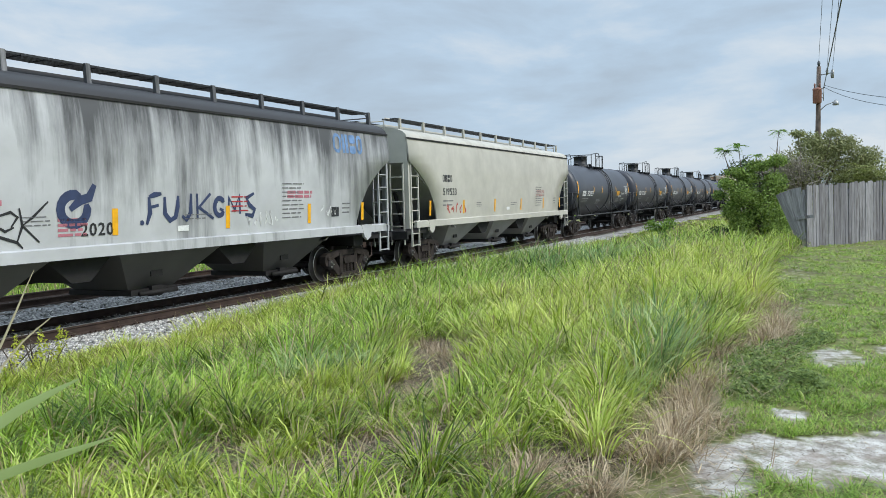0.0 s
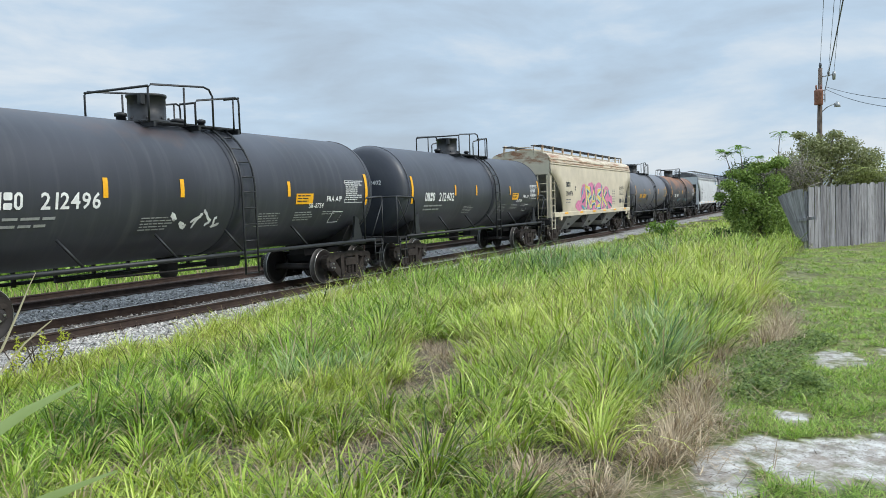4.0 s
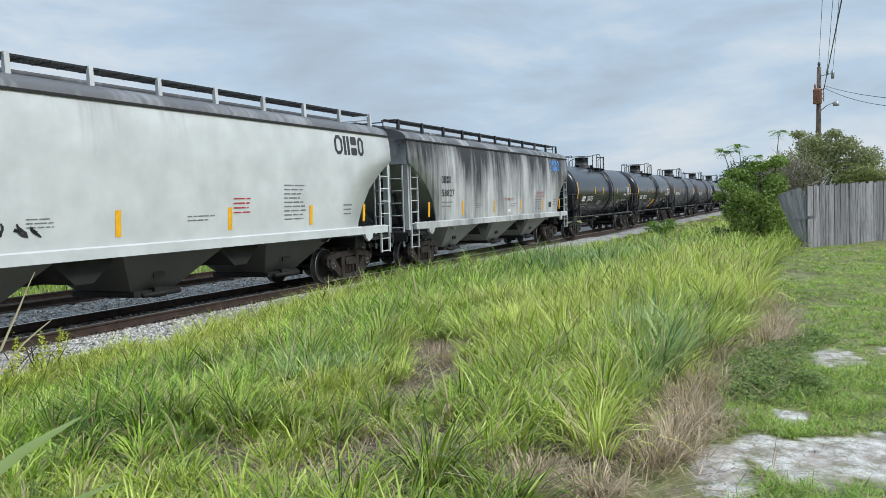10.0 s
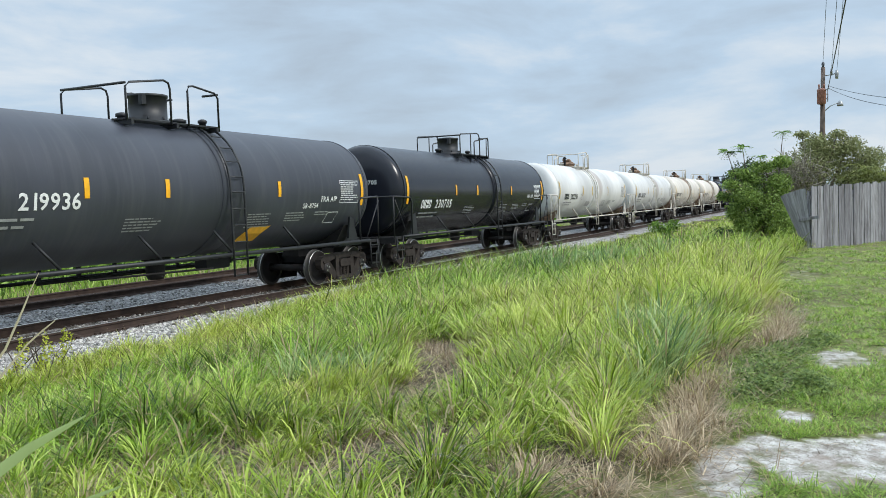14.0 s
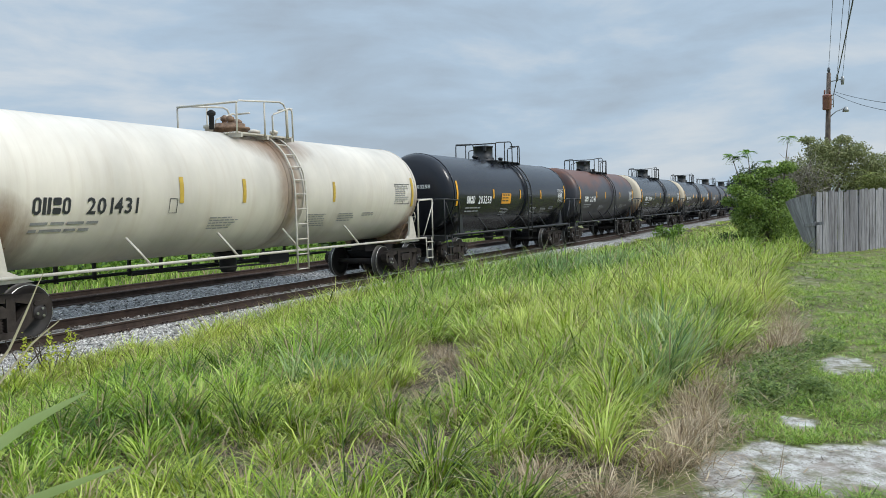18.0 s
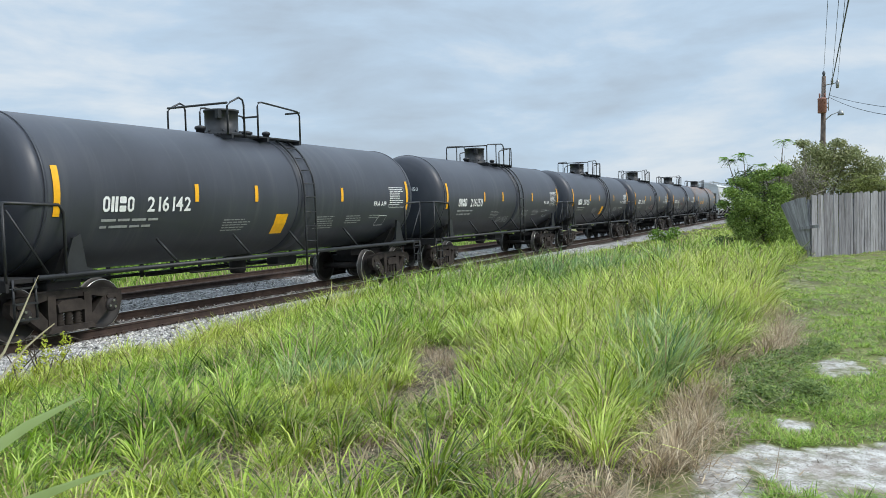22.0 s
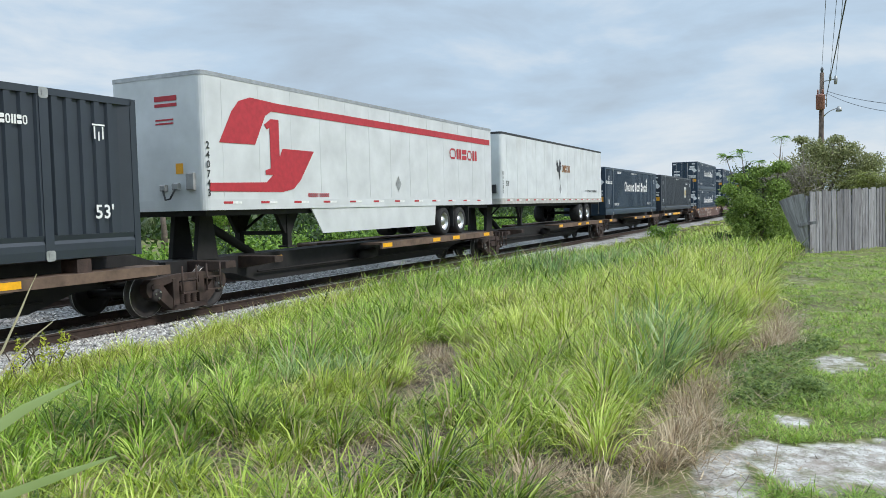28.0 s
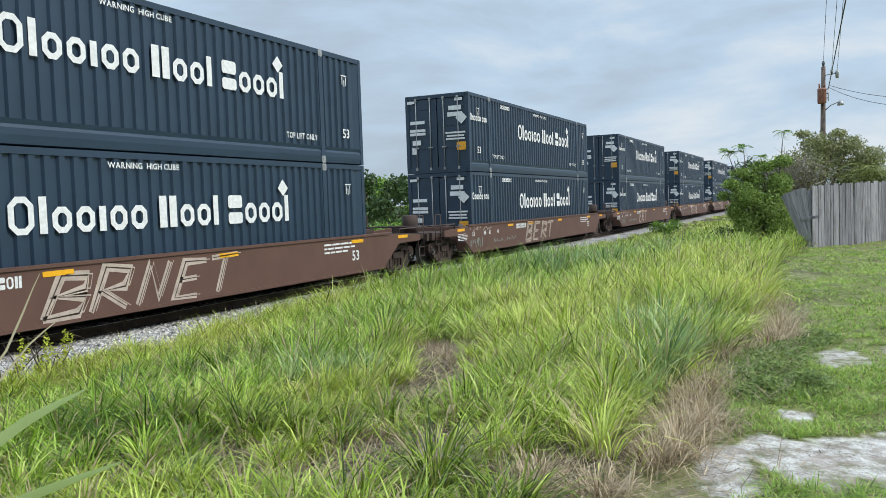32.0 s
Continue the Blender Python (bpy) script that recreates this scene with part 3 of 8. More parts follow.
BARE = ((5.6, .9, .4), (6.1, .85, .35), (10.3, .5, .45), (11.0, .5, .4), (9.4, .85, .3), (9.6, 4.7, .5), (9.0, 4.3, .5), (8.0, 3.85, .4), (7.2, 3.6, .45), (6.6, 3.4, .4), (5.05, 2.65, .5), (4.36, 2.87, .35), (5.5, 3.35, .27), (4.36, 3.82, .28), (4.18, 4.56, .28), (4.75, 4.25, .18), (5.0, 3.7, .16), (4.6, 1.5, .3), (8.7, 1.0, .35), (7.0, 1.0, .3))
LOW = ((8.9, 4.4, .8), (8.0, 3.8, .8), (7.0, 3.4, .8), (6.2, 3.2, .7), (5.2, 2.8, .7), (4.2, 3.4, .6), (4.2, 4.2, .6))
YELLOW = ((8.5, 9.6, 1.2), (10.6, 9.7, 1.6), (10.0, 3.2, 1.1), (11.6, 3.6, 1.2), (13.4, 1.2, 1.4), (16, 2.0, 1.3), (19, 2.4, 1.5), (13.5, 5.0, .8), (23, 3.5, 1.6), (6.4, 4.5, .6), (15, 9.4, 1.2))
# deeper green patches; the first also puts shadow into the near left grass
LUSH = ((4.9, 5.6, 1.0), (6.7, 7.0, 1.7), (6.6, 5.6, 1.1), (8.2, 6.2, 1.2), (10.8, 6.4, 1.3), (13.2, 7.6, 1.6), (17, 7.2, 3.0), (23, 8.4, 5), (10.6, 4.6, .6), (29, 6.5, 5), (11.8, 2.4, .5), (7.8, 8.2, 1.0))
BLUEISH = ((9.25, 1.7, .45), (8.3, 1.5, .4), (7.3, 1.5, .35), (6.6, 1.4, .3), (22, 6.0, 2.5), (7.3, 4.9, .5), (9.9, 1.5, .4))


def near_to(spots, x, y):
    v = np.zeros_like(x)
    for cx, cy, cr in spots:
        v = np.maximum(v, np.exp(-((x - cx) ** 2 + (y - cy) ** 2) / cr ** 2))
    return v


def rise(x, y):
    """How high the grass stands: waist-high along the ballast half-way down the verge, lower to both sides."""
    ridge = np.interp(x, [5, 7, 9, 12, 14.5, 16, 18, 24.5, 28, 33, 41, 58, 95], [.22, .28, .38, .52, .62, .78, .92, .90, .74, .52, .30, .22, .2])
    field = np.interp(x, [3, 6, 12, 24, 34, 60, 95], [.38, .47, .55, .68, .58, .4, .35])
    k = smooth(6.2, 9.2, y)
    return (field * (1 - k) + ridge * k) * np.interp(y, [0, 1.2, 9.9, 10.6, 11.2], [.95, 1, 1, .7, .45])


def tufts(name, where, per, mat, label, h0, h1, lo, hi, keep=None, wide=.88, stiff=1.0, spread=.07, hue=0.0, curl0=.7, curl1=3.6, bare=False, lushness=1.0, rows=LONG):
    """Grass in tufts: the blades of one rise from a small base and arch outwards. h0, h1: shares of the grass's rise there."""
    x, y, r = where
    top = hi + .3 * np.sin(.9 * x + 1) + .2 * np.sin(2.3 * x)
    ok = (y > edge_y(x) + lo) & (y < top)
    for cx, cy, cr in () if bare else BARE:
        ok &= ((x - cx) ** 2 + (y - cy) ** 2 > (cr * RNG.uniform(.85, 1.3, len(x))) ** 2)
    if keep is not None:
        ok &= keep(x, y)
    x, y, r = x[ok], y[ok], r[ok]
    n = len(x)
    swell = np.sin(.8 * x + 1.1 * y) * np.sin(.5 * y - .9 * x) + .6 * np.sin(2.3 * x - 1.2 * y) * np.sin(1.9 * y + .7 * x)
    tall = rise(x, y) * RNG.uniform(h0, h1, n) * (1 + .13 * swell) * RNG.uniform(.82, 1.15, n)
    tall *= 1 - .42 * near_to(LOW, x, y)
    patch = np.sin(1.3 * x - .6 * y + 2) * np.sin(.7 * x + 1.5 * y)
    shade = np.clip(.42 + hue + .28 * near_to(YELLOW, x, y) - .12 * near_to(BLUEISH, x, y) - .1 * near_to(LUSH, x, y) + .1 * np.sin(1.9 * x + 1.4 * y) + RNG.normal(0, .2, n), 0, 1)
    tint = np.clip(lushness * (.32 + .85 * near_to(LUSH, x, y) - .75 * near_to(YELLOW, x, y) + .22 * patch + RNG.normal(0, .16, n)), 0, 1)
    k = np.repeat(np.arange(n), per)
    m = len(k)
    far = np.interp(r[k], [3, 15, 30, 90], [1, 1.25, 2.2, 5])
    rr = np.abs(RNG.normal(0, spread, m))
    aa = RNG.uniform(0, 6.283, m)
    bx, by = x[k] + far * rr * np.cos(aa), y[k] + far * rr * np.sin(aa)
    bz = np.maximum(ground_z(bx, by), np.where(by > 10, bed_z(by), -9)) - .02
    q = RNG.random(m)
    h = tall[k] * (.5 + .68 * q)
    w = wide * RNG.uniform(.005, .0135, m) * (1 + .3 * tint[k]) * np.interp(r[k], [3, 8, 20, 50, 95], [1, 1.1, 1.6, 3.4, 6.5])
    lean = (.03 + .45 * RNG.random(m) ** 1.3 + .36 * rr / max(spread, .01) * RNG.random(m)) / stiff
    curl = (curl0 + (curl1 - curl0) * RNG.random(m) ** 1.3) * (.45 + .55 * q) / stiff
    az = aa + RNG.normal(0, .5, m)
    az = np.where(RNG.random(m) < .22, RNG.normal(-.6, .7, m), az)
    me = blades_mesh(name, np.stack([bx, by, bz], -1), h, w, lean, az, curl, np.clip(shade[k] + RNG.normal(0, .17, m), 0, 1), np.clip(tint[k] + RNG.normal(0, .1, m), 0, 1), rows)
    me.materials.append(mat)
    return tagged(new(name, me), label, "grass", kind="stuff")


def bluish(x, y):
    return near_to(BLUEISH, x, y) > RNG.uniform(.25, .7, len(x))


# lightest tones paint in the sky's sheen on blades, darkest the gaps between
DEEP = ((0.035, 0.085, 0.012), (0.27, 0.45, 0.036), (0.74, 0.86, 0.26))
G_TALL = blade_material("tall_grass_blade", (0.05, 0.085, 0.012), (0.36, 0.46, 0.042), (0.88, 0.90, 0.28), .15, .27, DEEP)
G_BLUE = blade_material("bluish_grass_blade", (0.06, 0.12, 0.04), (0.23, 0.37, 0.12), (0.55, 0.63, 0.30), .08, .28)
G_DRY = blade_material("dry_grass_blade", (0.10, 0.075, 0.05), (0.33, 0.24, 0.15), (0.70, 0.57, 0.39), .1, .2)
G_LAWN = blade_material("lawn_blade", (0.06, 0.115, 0.018), (0.26, 0.42, 0.06), (0.55, 0.64, 0.18), .09, .35)
tufts("near_grass", plot(.34, 2, 15, 0, 10.6), 130, G_TALL, "arching bright green grass tufts", .95, 1.4, .2, 10.2, spread=.09)
# shade between the tufts is put into the low blades' darker hue
tufts("low_grass", plot(.19, 2, 13, 0, 10.6), 14, G_TALL, "low green grass between the tufts", .25, .5, .0, 10.3, wide=.75, hue=-.1, rows=SHORT)
tufts("tall_grass", fan(6000, 12.5, 95, -1, 58), 48, G_TALL, "tall green and yellowish verge grass in tufts", 1.0, 1.28, .25, 10.5, spread=.085, rows=MIDDLING)
tufts("coarse_grass", fan(3200, 3.5, 40, -1, 58), 30, G_BLUE, "coarse upright blue-green grass clumps", 1.1, 1.5, .1, 9.3, bluish, stiff=1.9, wide=1.15, hue=.12)
tufts("dry_grass", plot(.16, 2, 15, 0, 10), 14, G_DRY, "dry straw-coloured dead grass", .25, .55, -.2, 9.6, lambda x, y: (RNG.random(len(x)) < .9 * near_to(BARE, x, y) ** .6) | ((y < edge_y(x) + .5) & (RNG.random(len(x)) < .35)) | (RNG.random(len(x)) < .1), wide=.6, hue=.1, bare=True, rows=SHORT)
tufts("seed_stalks", fan(420, 3.5, 90, 1, 58), 3, G_DRY, "thin dry seed stalks standing out of the grass", 1.1, 1.5, 0, 11.2, lambda x, y: y > 6, stiff=3, wide=.35)


n_ = 150
x_ = 6.5 + 16 * RNG.random(n_) ** 1.3
y_ = RNG.uniform(9.7, 10.9, n_)
stalks = blades_mesh("edge_stalks", np.stack([x_, y_, np.maximum(ground_z(x_, y_), bed_z(y_)) - .02], -1), RNG.uniform(.25, .6, n_), RNG.uniform(.006, .011, n_), RNG.uniform(.02, .3, n_), RNG.uniform(0, 6.283, n_), RNG.uniform(0, .5, n_), RNG.uniform(0, .45, n_))
stalks.materials.append(G_DRY)
tagged(new("edge_stalks", stalks), "thin brown dead stalks along the edge of the ballast", "grass", kind="stuff")


def dry_clumps():
    """Dead tussocks at the edge of the mown side and in the bare spots, low and tangled."""
    spots = ((5.2, .98, .4), (5.5, .9, .42), (5.95, .95, .48), (6.3, .85, .4), (6.8, 1.0, .42), (7.4, .95, .4), (9.4, .95, .42), (9.9, .55, .4), (10.3, .48, .5), (10.8, .47, .55), (11.3, .55, .5), (9.1, 1.1, .42), (12.6, .8, .5), (4.6, 1.6, .34), (4.55, 1.2, .34), (9.75, 5.05, .3), (9.4, 4.75, .26), (8.6, 4.1, .28), (8.3, 3.8, .25), (7.5, 3.35, .26), (6.5, 3.35, .3), (5.95, 3.1, .26), (5.3, 3.2, .24), (4.05, 3.55, .22), (4.2, 3.3, .22), (4.1, 4.3, .24), (13.4, .95, .5), (6.75, 4.4, .26), (11.4, 6.2, .3))
    n = 360
    base, h, az, sh = [], [], [], []
    for cx, cy, hh in spots:
        a = RNG.uniform(0, 6.283, n)
        q = np.abs(RNG.normal(0, .19, n))
        bx, by = cx + q * np.cos(a), cy + q * np.sin(a) * .8
        base.append(np.stack([bx, by, ground_z(bx, by) - .015], -1))
        u = RNG.random(n)
        h.append(hh * .85 * (.3 + .95 * u) * np.exp(-q * 1.2))
        az.append(a + RNG.normal(0, 1.1, n))
        sh.append(np.clip((.3 if hh > .33 else .1) + .75 * u + RNG.normal(0, .15, n), 0, 1))
    m = n * len(spots)
    me = blades_mesh("dead_tussocks", np.concatenate(base), np.concatenate(h), RNG.uniform(.003, .008, m), RNG.uniform(.1, 1.4, m), np.concatenate(az), RNG.uniform(-.3, 2.4, m), np.concatenate(sh))
    me.materials.append(G_DRY)
    tagged(new("dead_tussocks", me), "straw-brown tangled dead grass tussocks", "grass", kind="stuff")


dry_clumps()


def thatch():
    """Fallen dead stems on the soil between the tufts."""
    x, y, r = plot(.055, 2, 13, .2, 9.5)
    ok = (y > edge_y(x) - .75) & ((near_to(BARE, x, y) > .1) | (y < edge_y(x) + .6) | (RNG.random(len(x)) < .15)) & (sand_mask(x, y) < RNG.uniform(.2, 1.2, len(x)))
    x, y = x[ok], y[ok]
    m = len(x)
    me = blades_mesh("thatch", np.stack([x, y, ground_z(x, y) + RNG.uniform(0, .02, m)], -1), RNG.uniform(.08, .34, m), RNG.uniform(.004, .009, m), RNG.uniform(1.2, 7, m), RNG.uniform(0, 6.283, m), RNG.uniform(-.2, .3, m), .55 * RNG.random(m) ** 1.4)
    me.materials.append(G_DRY)
    tagged(new("thatch", me), "fallen dead grass stems lying on the soil", "grass", kind="stuff")


thatch()


def lawn():
    """Patchy mown grass: a thin sward, and low tufts that spread flat."""
    n = 110000
    x, y, r = fan(n, 3.6, 45, -14, 6)
    gaps = np.sin(2.1 * x + .4 * y) * np.sin(2.7 * y - .8 * x) + .5 * np.sin(5.3 * x - 4.1 * y) + .35 * np.sin(11 * x + 7 * y)

    def room(x, y):
        return (y < edge_y(x) + .25) & (x < 27.3 + np.maximum(0, .3 - y) * 1.55)
    ok = room(x, y) & (sand_mask(x, y) < RNG.uniform(.1, .5, n)) & (gaps > RNG.uniform(-1.3, .5, n))
    x, y, r, gaps = x[ok], y[ok], r[ok], gaps[ok]
    m = len(x)
    h = RNG.uniform(.02, .055, m) * np.clip(gaps + 1.1, .5, 1.7) * np.interp(r, [4, 20], [1, 1.1])
    w = RNG.uniform(.0035, .007, m) * np.interp(r, [3.6, 10, 45], [1, 1.8, 6.5])
    sh = np.clip(.5 + .22 * gaps + RNG.normal(0, .22, m), 0, 1)
    me = blades_mesh("lawn_grass", np.stack([x, y, ground_z(x, y) - .005], -1), h, w, RNG.uniform(.1, .8, m), RNG.uniform(0, 6.28, m), RNG.uniform(.2, 1.6, m), sh)
    me.materials.append(G_LAWN)
    tagged(new("lawn_grass", me), "short mown grass with bare sandy gaps", "grass", kind="stuff")
    x, y, r = fan(2600, 3.6, 26, -14, 6)
    ok = room(x, y) & ((sand_mask(x, y) < RNG.uniform(.1, .75, len(x))) | ((x < 5.15) & (y < .35)))
    x, y, r = x[ok], y[ok], r[ok]
    per = 34
    k = np.repeat(np.arange(len(x)), per)
    m = len(k)
    a, q = RNG.uniform(0, 6.283, m), np.abs(RNG.normal(0, .055, m)) * np.interp(r[k], [4, 26], [1, 2.6])
    bx, by = x[k] + q * np.cos(a), y[k] + q * np.sin(a)
    tuft = RNG.uniform(.5, 1.25, len(x))
    me = blades_mesh("lawn_tufts", np.stack([bx, by, ground_z(bx, by) - .005], -1), .11 * tuft[k] * RNG.uniform(.45, 1.1, m), RNG.uniform(.003, .0065, m) * np.interp(r[k], [3.6, 10, 26], [1, 1.7, 3.6]), RNG.uniform(.3, 1.9, m), a + RNG.normal(0, .4, m), RNG.uniform(.2, 1.5, m), np.clip(RNG.uniform(.2, .7, len(x))[k] + RNG.normal(0, .2, m), 0, 1))
    me.materials.append(G_LAWN)
    tagged(new("lawn_tufts", me), "low spreading grass tufts in the mown ground", "grass", kind="stuff")


lawn()


def low_weeds():
    """Creeping broad-leaved weeds between the dead tussocks and the sand."""
    spots = ((8.9, .45, .8, .4), (8.1, .5, .6, .35), (9.8, .3, .6, .3), (7.4, .5, .4, .22), (10.4, .05, .5, .25), (4.4, 4.2, .3, .3), (7.7, .1, .4, .2))
    per = 2600
    p = []
    for cx, cy, rx, ry in spots:
        a, q = RNG.uniform(0, 6.283, per), np.sqrt(RNG.random(per)) * RNG.uniform(.7, 1.15, per)
        bx, by = cx + rx * q * np.cos(a), cy + ry * q * np.sin(a)
        p.append(np.stack([bx, by, ground_z(bx, by) + .015 + .10 * RNG.random(per) * (1 - .6 * q) * (1 + .6 * np.sin(9 * bx) * np.sin(11 * by))], -1))
    p = np.concatenate(p)
    n = len(p)
    a, tilt, s = RNG.uniform(0, 6.283, n), RNG.normal(0, .5, n), RNG.uniform(.008, .02, n)
    u = np.stack([np.cos(a), np.sin(a), np.sin(tilt)], -1) * s[:, None]
    v = np.stack([-np.sin(a), np.cos(a), RNG.normal(0, .4, n)], -1) * s[:, None] * .5
    me = bpy.data.meshes.new("low_weeds")
    me.from_pydata(np.stack([p - u, p - v, p + u, p + v], 1).reshape(-1, 3), [], np.arange(4 * n).reshape(-1, 4))
    me.materials.append(leaf_material("weed_leaf", (0.06, 0.12, 0.025), (0.30, 0.38, 0.10)))
    tagged(new("low_weeds", me), "creeping broad-leaved green weeds", "weeds", kind="stuff")


def yard():
    """Short turf all round the eye."""
    n = 26000
    r = 7 * np.sqrt(RNG.random(n))
    a = RNG.uniform(0, 6.283, n)
    x, y = r * np.cos(a), r * np.sin(a)
    ok = ~((x > 3.2) & (np.abs(y) < .8 * x)) & ~((np.arctan2(y, x) > 0) & (np.arctan2(y, x) < 1.05) & (r > 3.3))
    x, y = x[ok], y[ok]
    m = len(x)
    me = blades_mesh("yard_grass", np.stack([x, y, ground_z(x, y) - .005], -1), RNG.uniform(.04, .12, m), RNG.uniform(.006, .012, m), RNG.uniform(.1, .8, m), RNG.uniform(0, 6.283, m), RNG.uniform(.2, 1.6, m))
    me.materials.append(G_LAWN)
    tagged(new("yard_grass", me), "short rough turf", "grass", kind="stuff")


yard()


def sand_litter():
    """Dead scraps, twigs and crumbs on the bare sand."""
    x, y, r = fan(9000, 3.6, 12, -12, 45)
    ok = (sand_mask(x, y) > .35) & (RNG.random(len(x)) < .35)
    x, y = x[ok], y[ok]
    m = len(x)
    me = blades_mesh("sand_litter", np.stack([x, y, ground_z(x, y) - .004], -1), .012 + .08 * RNG.random(m) ** 2, RNG.uniform(.004, .012, m), RNG.uniform(1, 9, m), RNG.uniform(0, 6.283, m), RNG.uniform(-.3, .3, m), RNG.random(m) ** 2)
    me.materials.append(G_DRY)
    tagged(new("sand_litter", me), "small dead scraps and twigs lying on pale sand", "plant litter", kind="stuff")


sand_litter()


def far_grass():
    n = 16000
    x = RNG.uniform(6, 70, n)
    y = 20.6 + 7 * RNG.random(n) ** 1.4
    me = blades_mesh("far_verge_grass", np.stack([x, y, ground_z(x, y) - .03], -1), RNG.uniform(.12, .4, n), RNG.uniform(.03, .06, n), RNG.uniform(.1, .5, n), RNG.uniform(0, 6.28, n), RNG.uniform(0, .6, n))
    me.materials.append(G_LAWN)
    tagged(new("far_verge_grass", me), "pale green grass verge beyond the tracks", "grass", kind="stuff")


far_grass()

# ---- leaves, shrubs, trees ----


def leaf_material(name, a, b, trans=.3):
    m = Nodes(name, .5, 0, .35)
    g = m.n("NewGeometry")
    col = m.mix(g.outputs["Random Per Island"], a, b)
    m.color(col)
    tr = m.n("BsdfTranslucent")
    m.link(col, tr.inputs["Color"])
    mx = m.n("MixShader", Fac=trans)
    m.link(m.b.outputs[0], mx.inputs[1])
    m.link(tr.outputs[0], mx.inputs[2])
    m.link(mx.outputs[0], m.t.nodes["Material Output"].inputs["Surface"])
    return m.mat


low_weeds()
L_BRIGHT = leaf_material("bright_green_leaf", (0.05, 0.13, 0.016), (0.28, 0.44, 0.07))
L_OLIVE = leaf_material("olive_leaf", (0.10, 0.12, 0.04), (0.42, 0.44, 0.20))
L_SHRUB = leaf_material("shrub_leaf", (0.07, 0.13, 0.025), (0.40, 0.54, 0.13))
L_DARK = leaf_material("dark_green_leaf", (0.025, 0.055, 0.016), (0.07, 0.12, 0.03))
L_YELLOW = leaf_material("yellow_green_leaf", (0.30, 0.38, 0.03), (0.72, 0.74, 0.10))
L_PALM = leaf_material("palm_leaf", (0.06, 0.09, 0.04), (0.15, 0.19, 0.08))
M_BARK = plain("grey_bark", (0.13, 0.105, 0.085), .9, 0, .35, 6, .5)


def leaf_cloud(clumps, n, size, rng):
    """n leaves over clumps (x, y, z, rx, ry, rz), denser towards each clump's skin."""
    vol = np.array([c[3] * c[4] * c[5] for c in clumps]) ** .7
    k = rng.choice(len(clumps), n, p=vol / vol.sum())
    c = np.array(clumps)[k]
    d = rng.normal(size=(n, 3))
    d /= np.linalg.norm(d, axis=1)[:, None]
    rad = rng.random(n) ** .45 * rng.uniform(.75, 1.12, n)
    p = c[:, :3] + d * c[:, 3:] * rad[:, None]
    u = rng.normal(size=(n, 3))
    u /= np.linalg.norm(u, axis=1)[:, None]
    v = np.cross(u, rng.normal(size=(n, 3)))
    v /= np.linalg.norm(v, axis=1)[:, None]
    s = size * rng.uniform(.6, 1.3, n)[:, None]
    vs = np.stack([p - u * s, p - v * s * .45, p + u * s, p + v * s * .45], 1).reshape(-1, 3)
    return vs, np.arange(4 * n).reshape(-1, 4)


def leaves(name, clumps, n, size, mat, parent, seed, label=""):
    vs, fs = leaf_cloud(clumps, n, size, np.random.default_rng(seed))
    me = bpy.data.meshes.new(name)
    me.from_pydata(vs, [], fs)
    me.materials.append(mat)
    o = new(name, me)
    o.parent = parent
    if label:
        tagged(o, label)
    return o


def limbs(base, tips, r, seed):
    rng = random.Random(seed)
    mb = MB()
    b = Vector(base)
    for t in tips:
        t = Vector(t)
        mid = b.lerp(t, .5) + Vector((rng.uniform(-.3, .3), rng.uniform(-.3, .3), rng.uniform(.1, .5)))
        mb.tube([b, b.lerp(mid, .5) + Vector((rng.uniform(-.1, .1), rng.uniform(-.1, .1), 0)), mid, mid.lerp(t, .5), t], [r, r * .8, r * .6, r * .4, r * .15], 7)
    return mb


def shrub(name, at, label, clumps, n, size, mat, seed, r=.07):
    t = thing(name, label, "shrub", at)
    part("trunk", limbs((0, 0, -.05), [(c[0], c[1], c[2] + c[5] * .3) for c in clumps], r, seed), M_BARK, t)
    leaves("crown", clumps, n, size, mat, t, seed)
    return t


shrub("leafy_shrub", (30.3, 1.9, .25), "bright green leafy shrub at the end of the fence", [(-.3, .5, .75, .7, .5, .55), (.2, -.2, 1.3, 1.1, .7, .7), (-.3, .55, 1.75, .8, .55, .5), (.3, -.5, 2.1, .8, .5, .5), (-.4, 1.0, 2.15, .5, .35, .25), (.0, -.6, .6, 1.0, .7, .7), (-.4, .9, 1.2, .5, .35, .4), (-.2, .75, 2.55, .4, .4, .2), (.1, .0, 2.75, .5, .5, .22), (.2, -.6, 2.9, .5, .4, .25), (-.3, 1.3, 1.75, .35, .25, .2), (0, .35, 2.35, .5, .45, .3)], 24000, .05, L_SHRUB, 3)
shrub("olive_shrub", (33.2, .6, .25), "tangled olive-green shrub behind the wooden fence", [(0, 0, 2.6, 1.3, 1.1, .9), (-.4, .4, 2.0, 1.1, .8, .9), (.8, -.8, 3.1, 1.1, .8, .7), (.3, -.4, 3.6, .8, .7, .45), (.9, -1.5, 3.5, .9, .6, .4), (1.2, -2.2, 3.0, 1.0, .7, .5), (1.2, -1.8, 2.4, 1.1, 1.0, .8), (0, -.2, 1.2, 1.4, 1.2, 1.0), (-.2, .9, 2.7, .5, .5, .35), (.6, -1.1, 3.95, .5, .4, .2), (.3, .1, 4.0, .4, .35, .18)], 38000, .048, L_OLIVE, 5, .1)
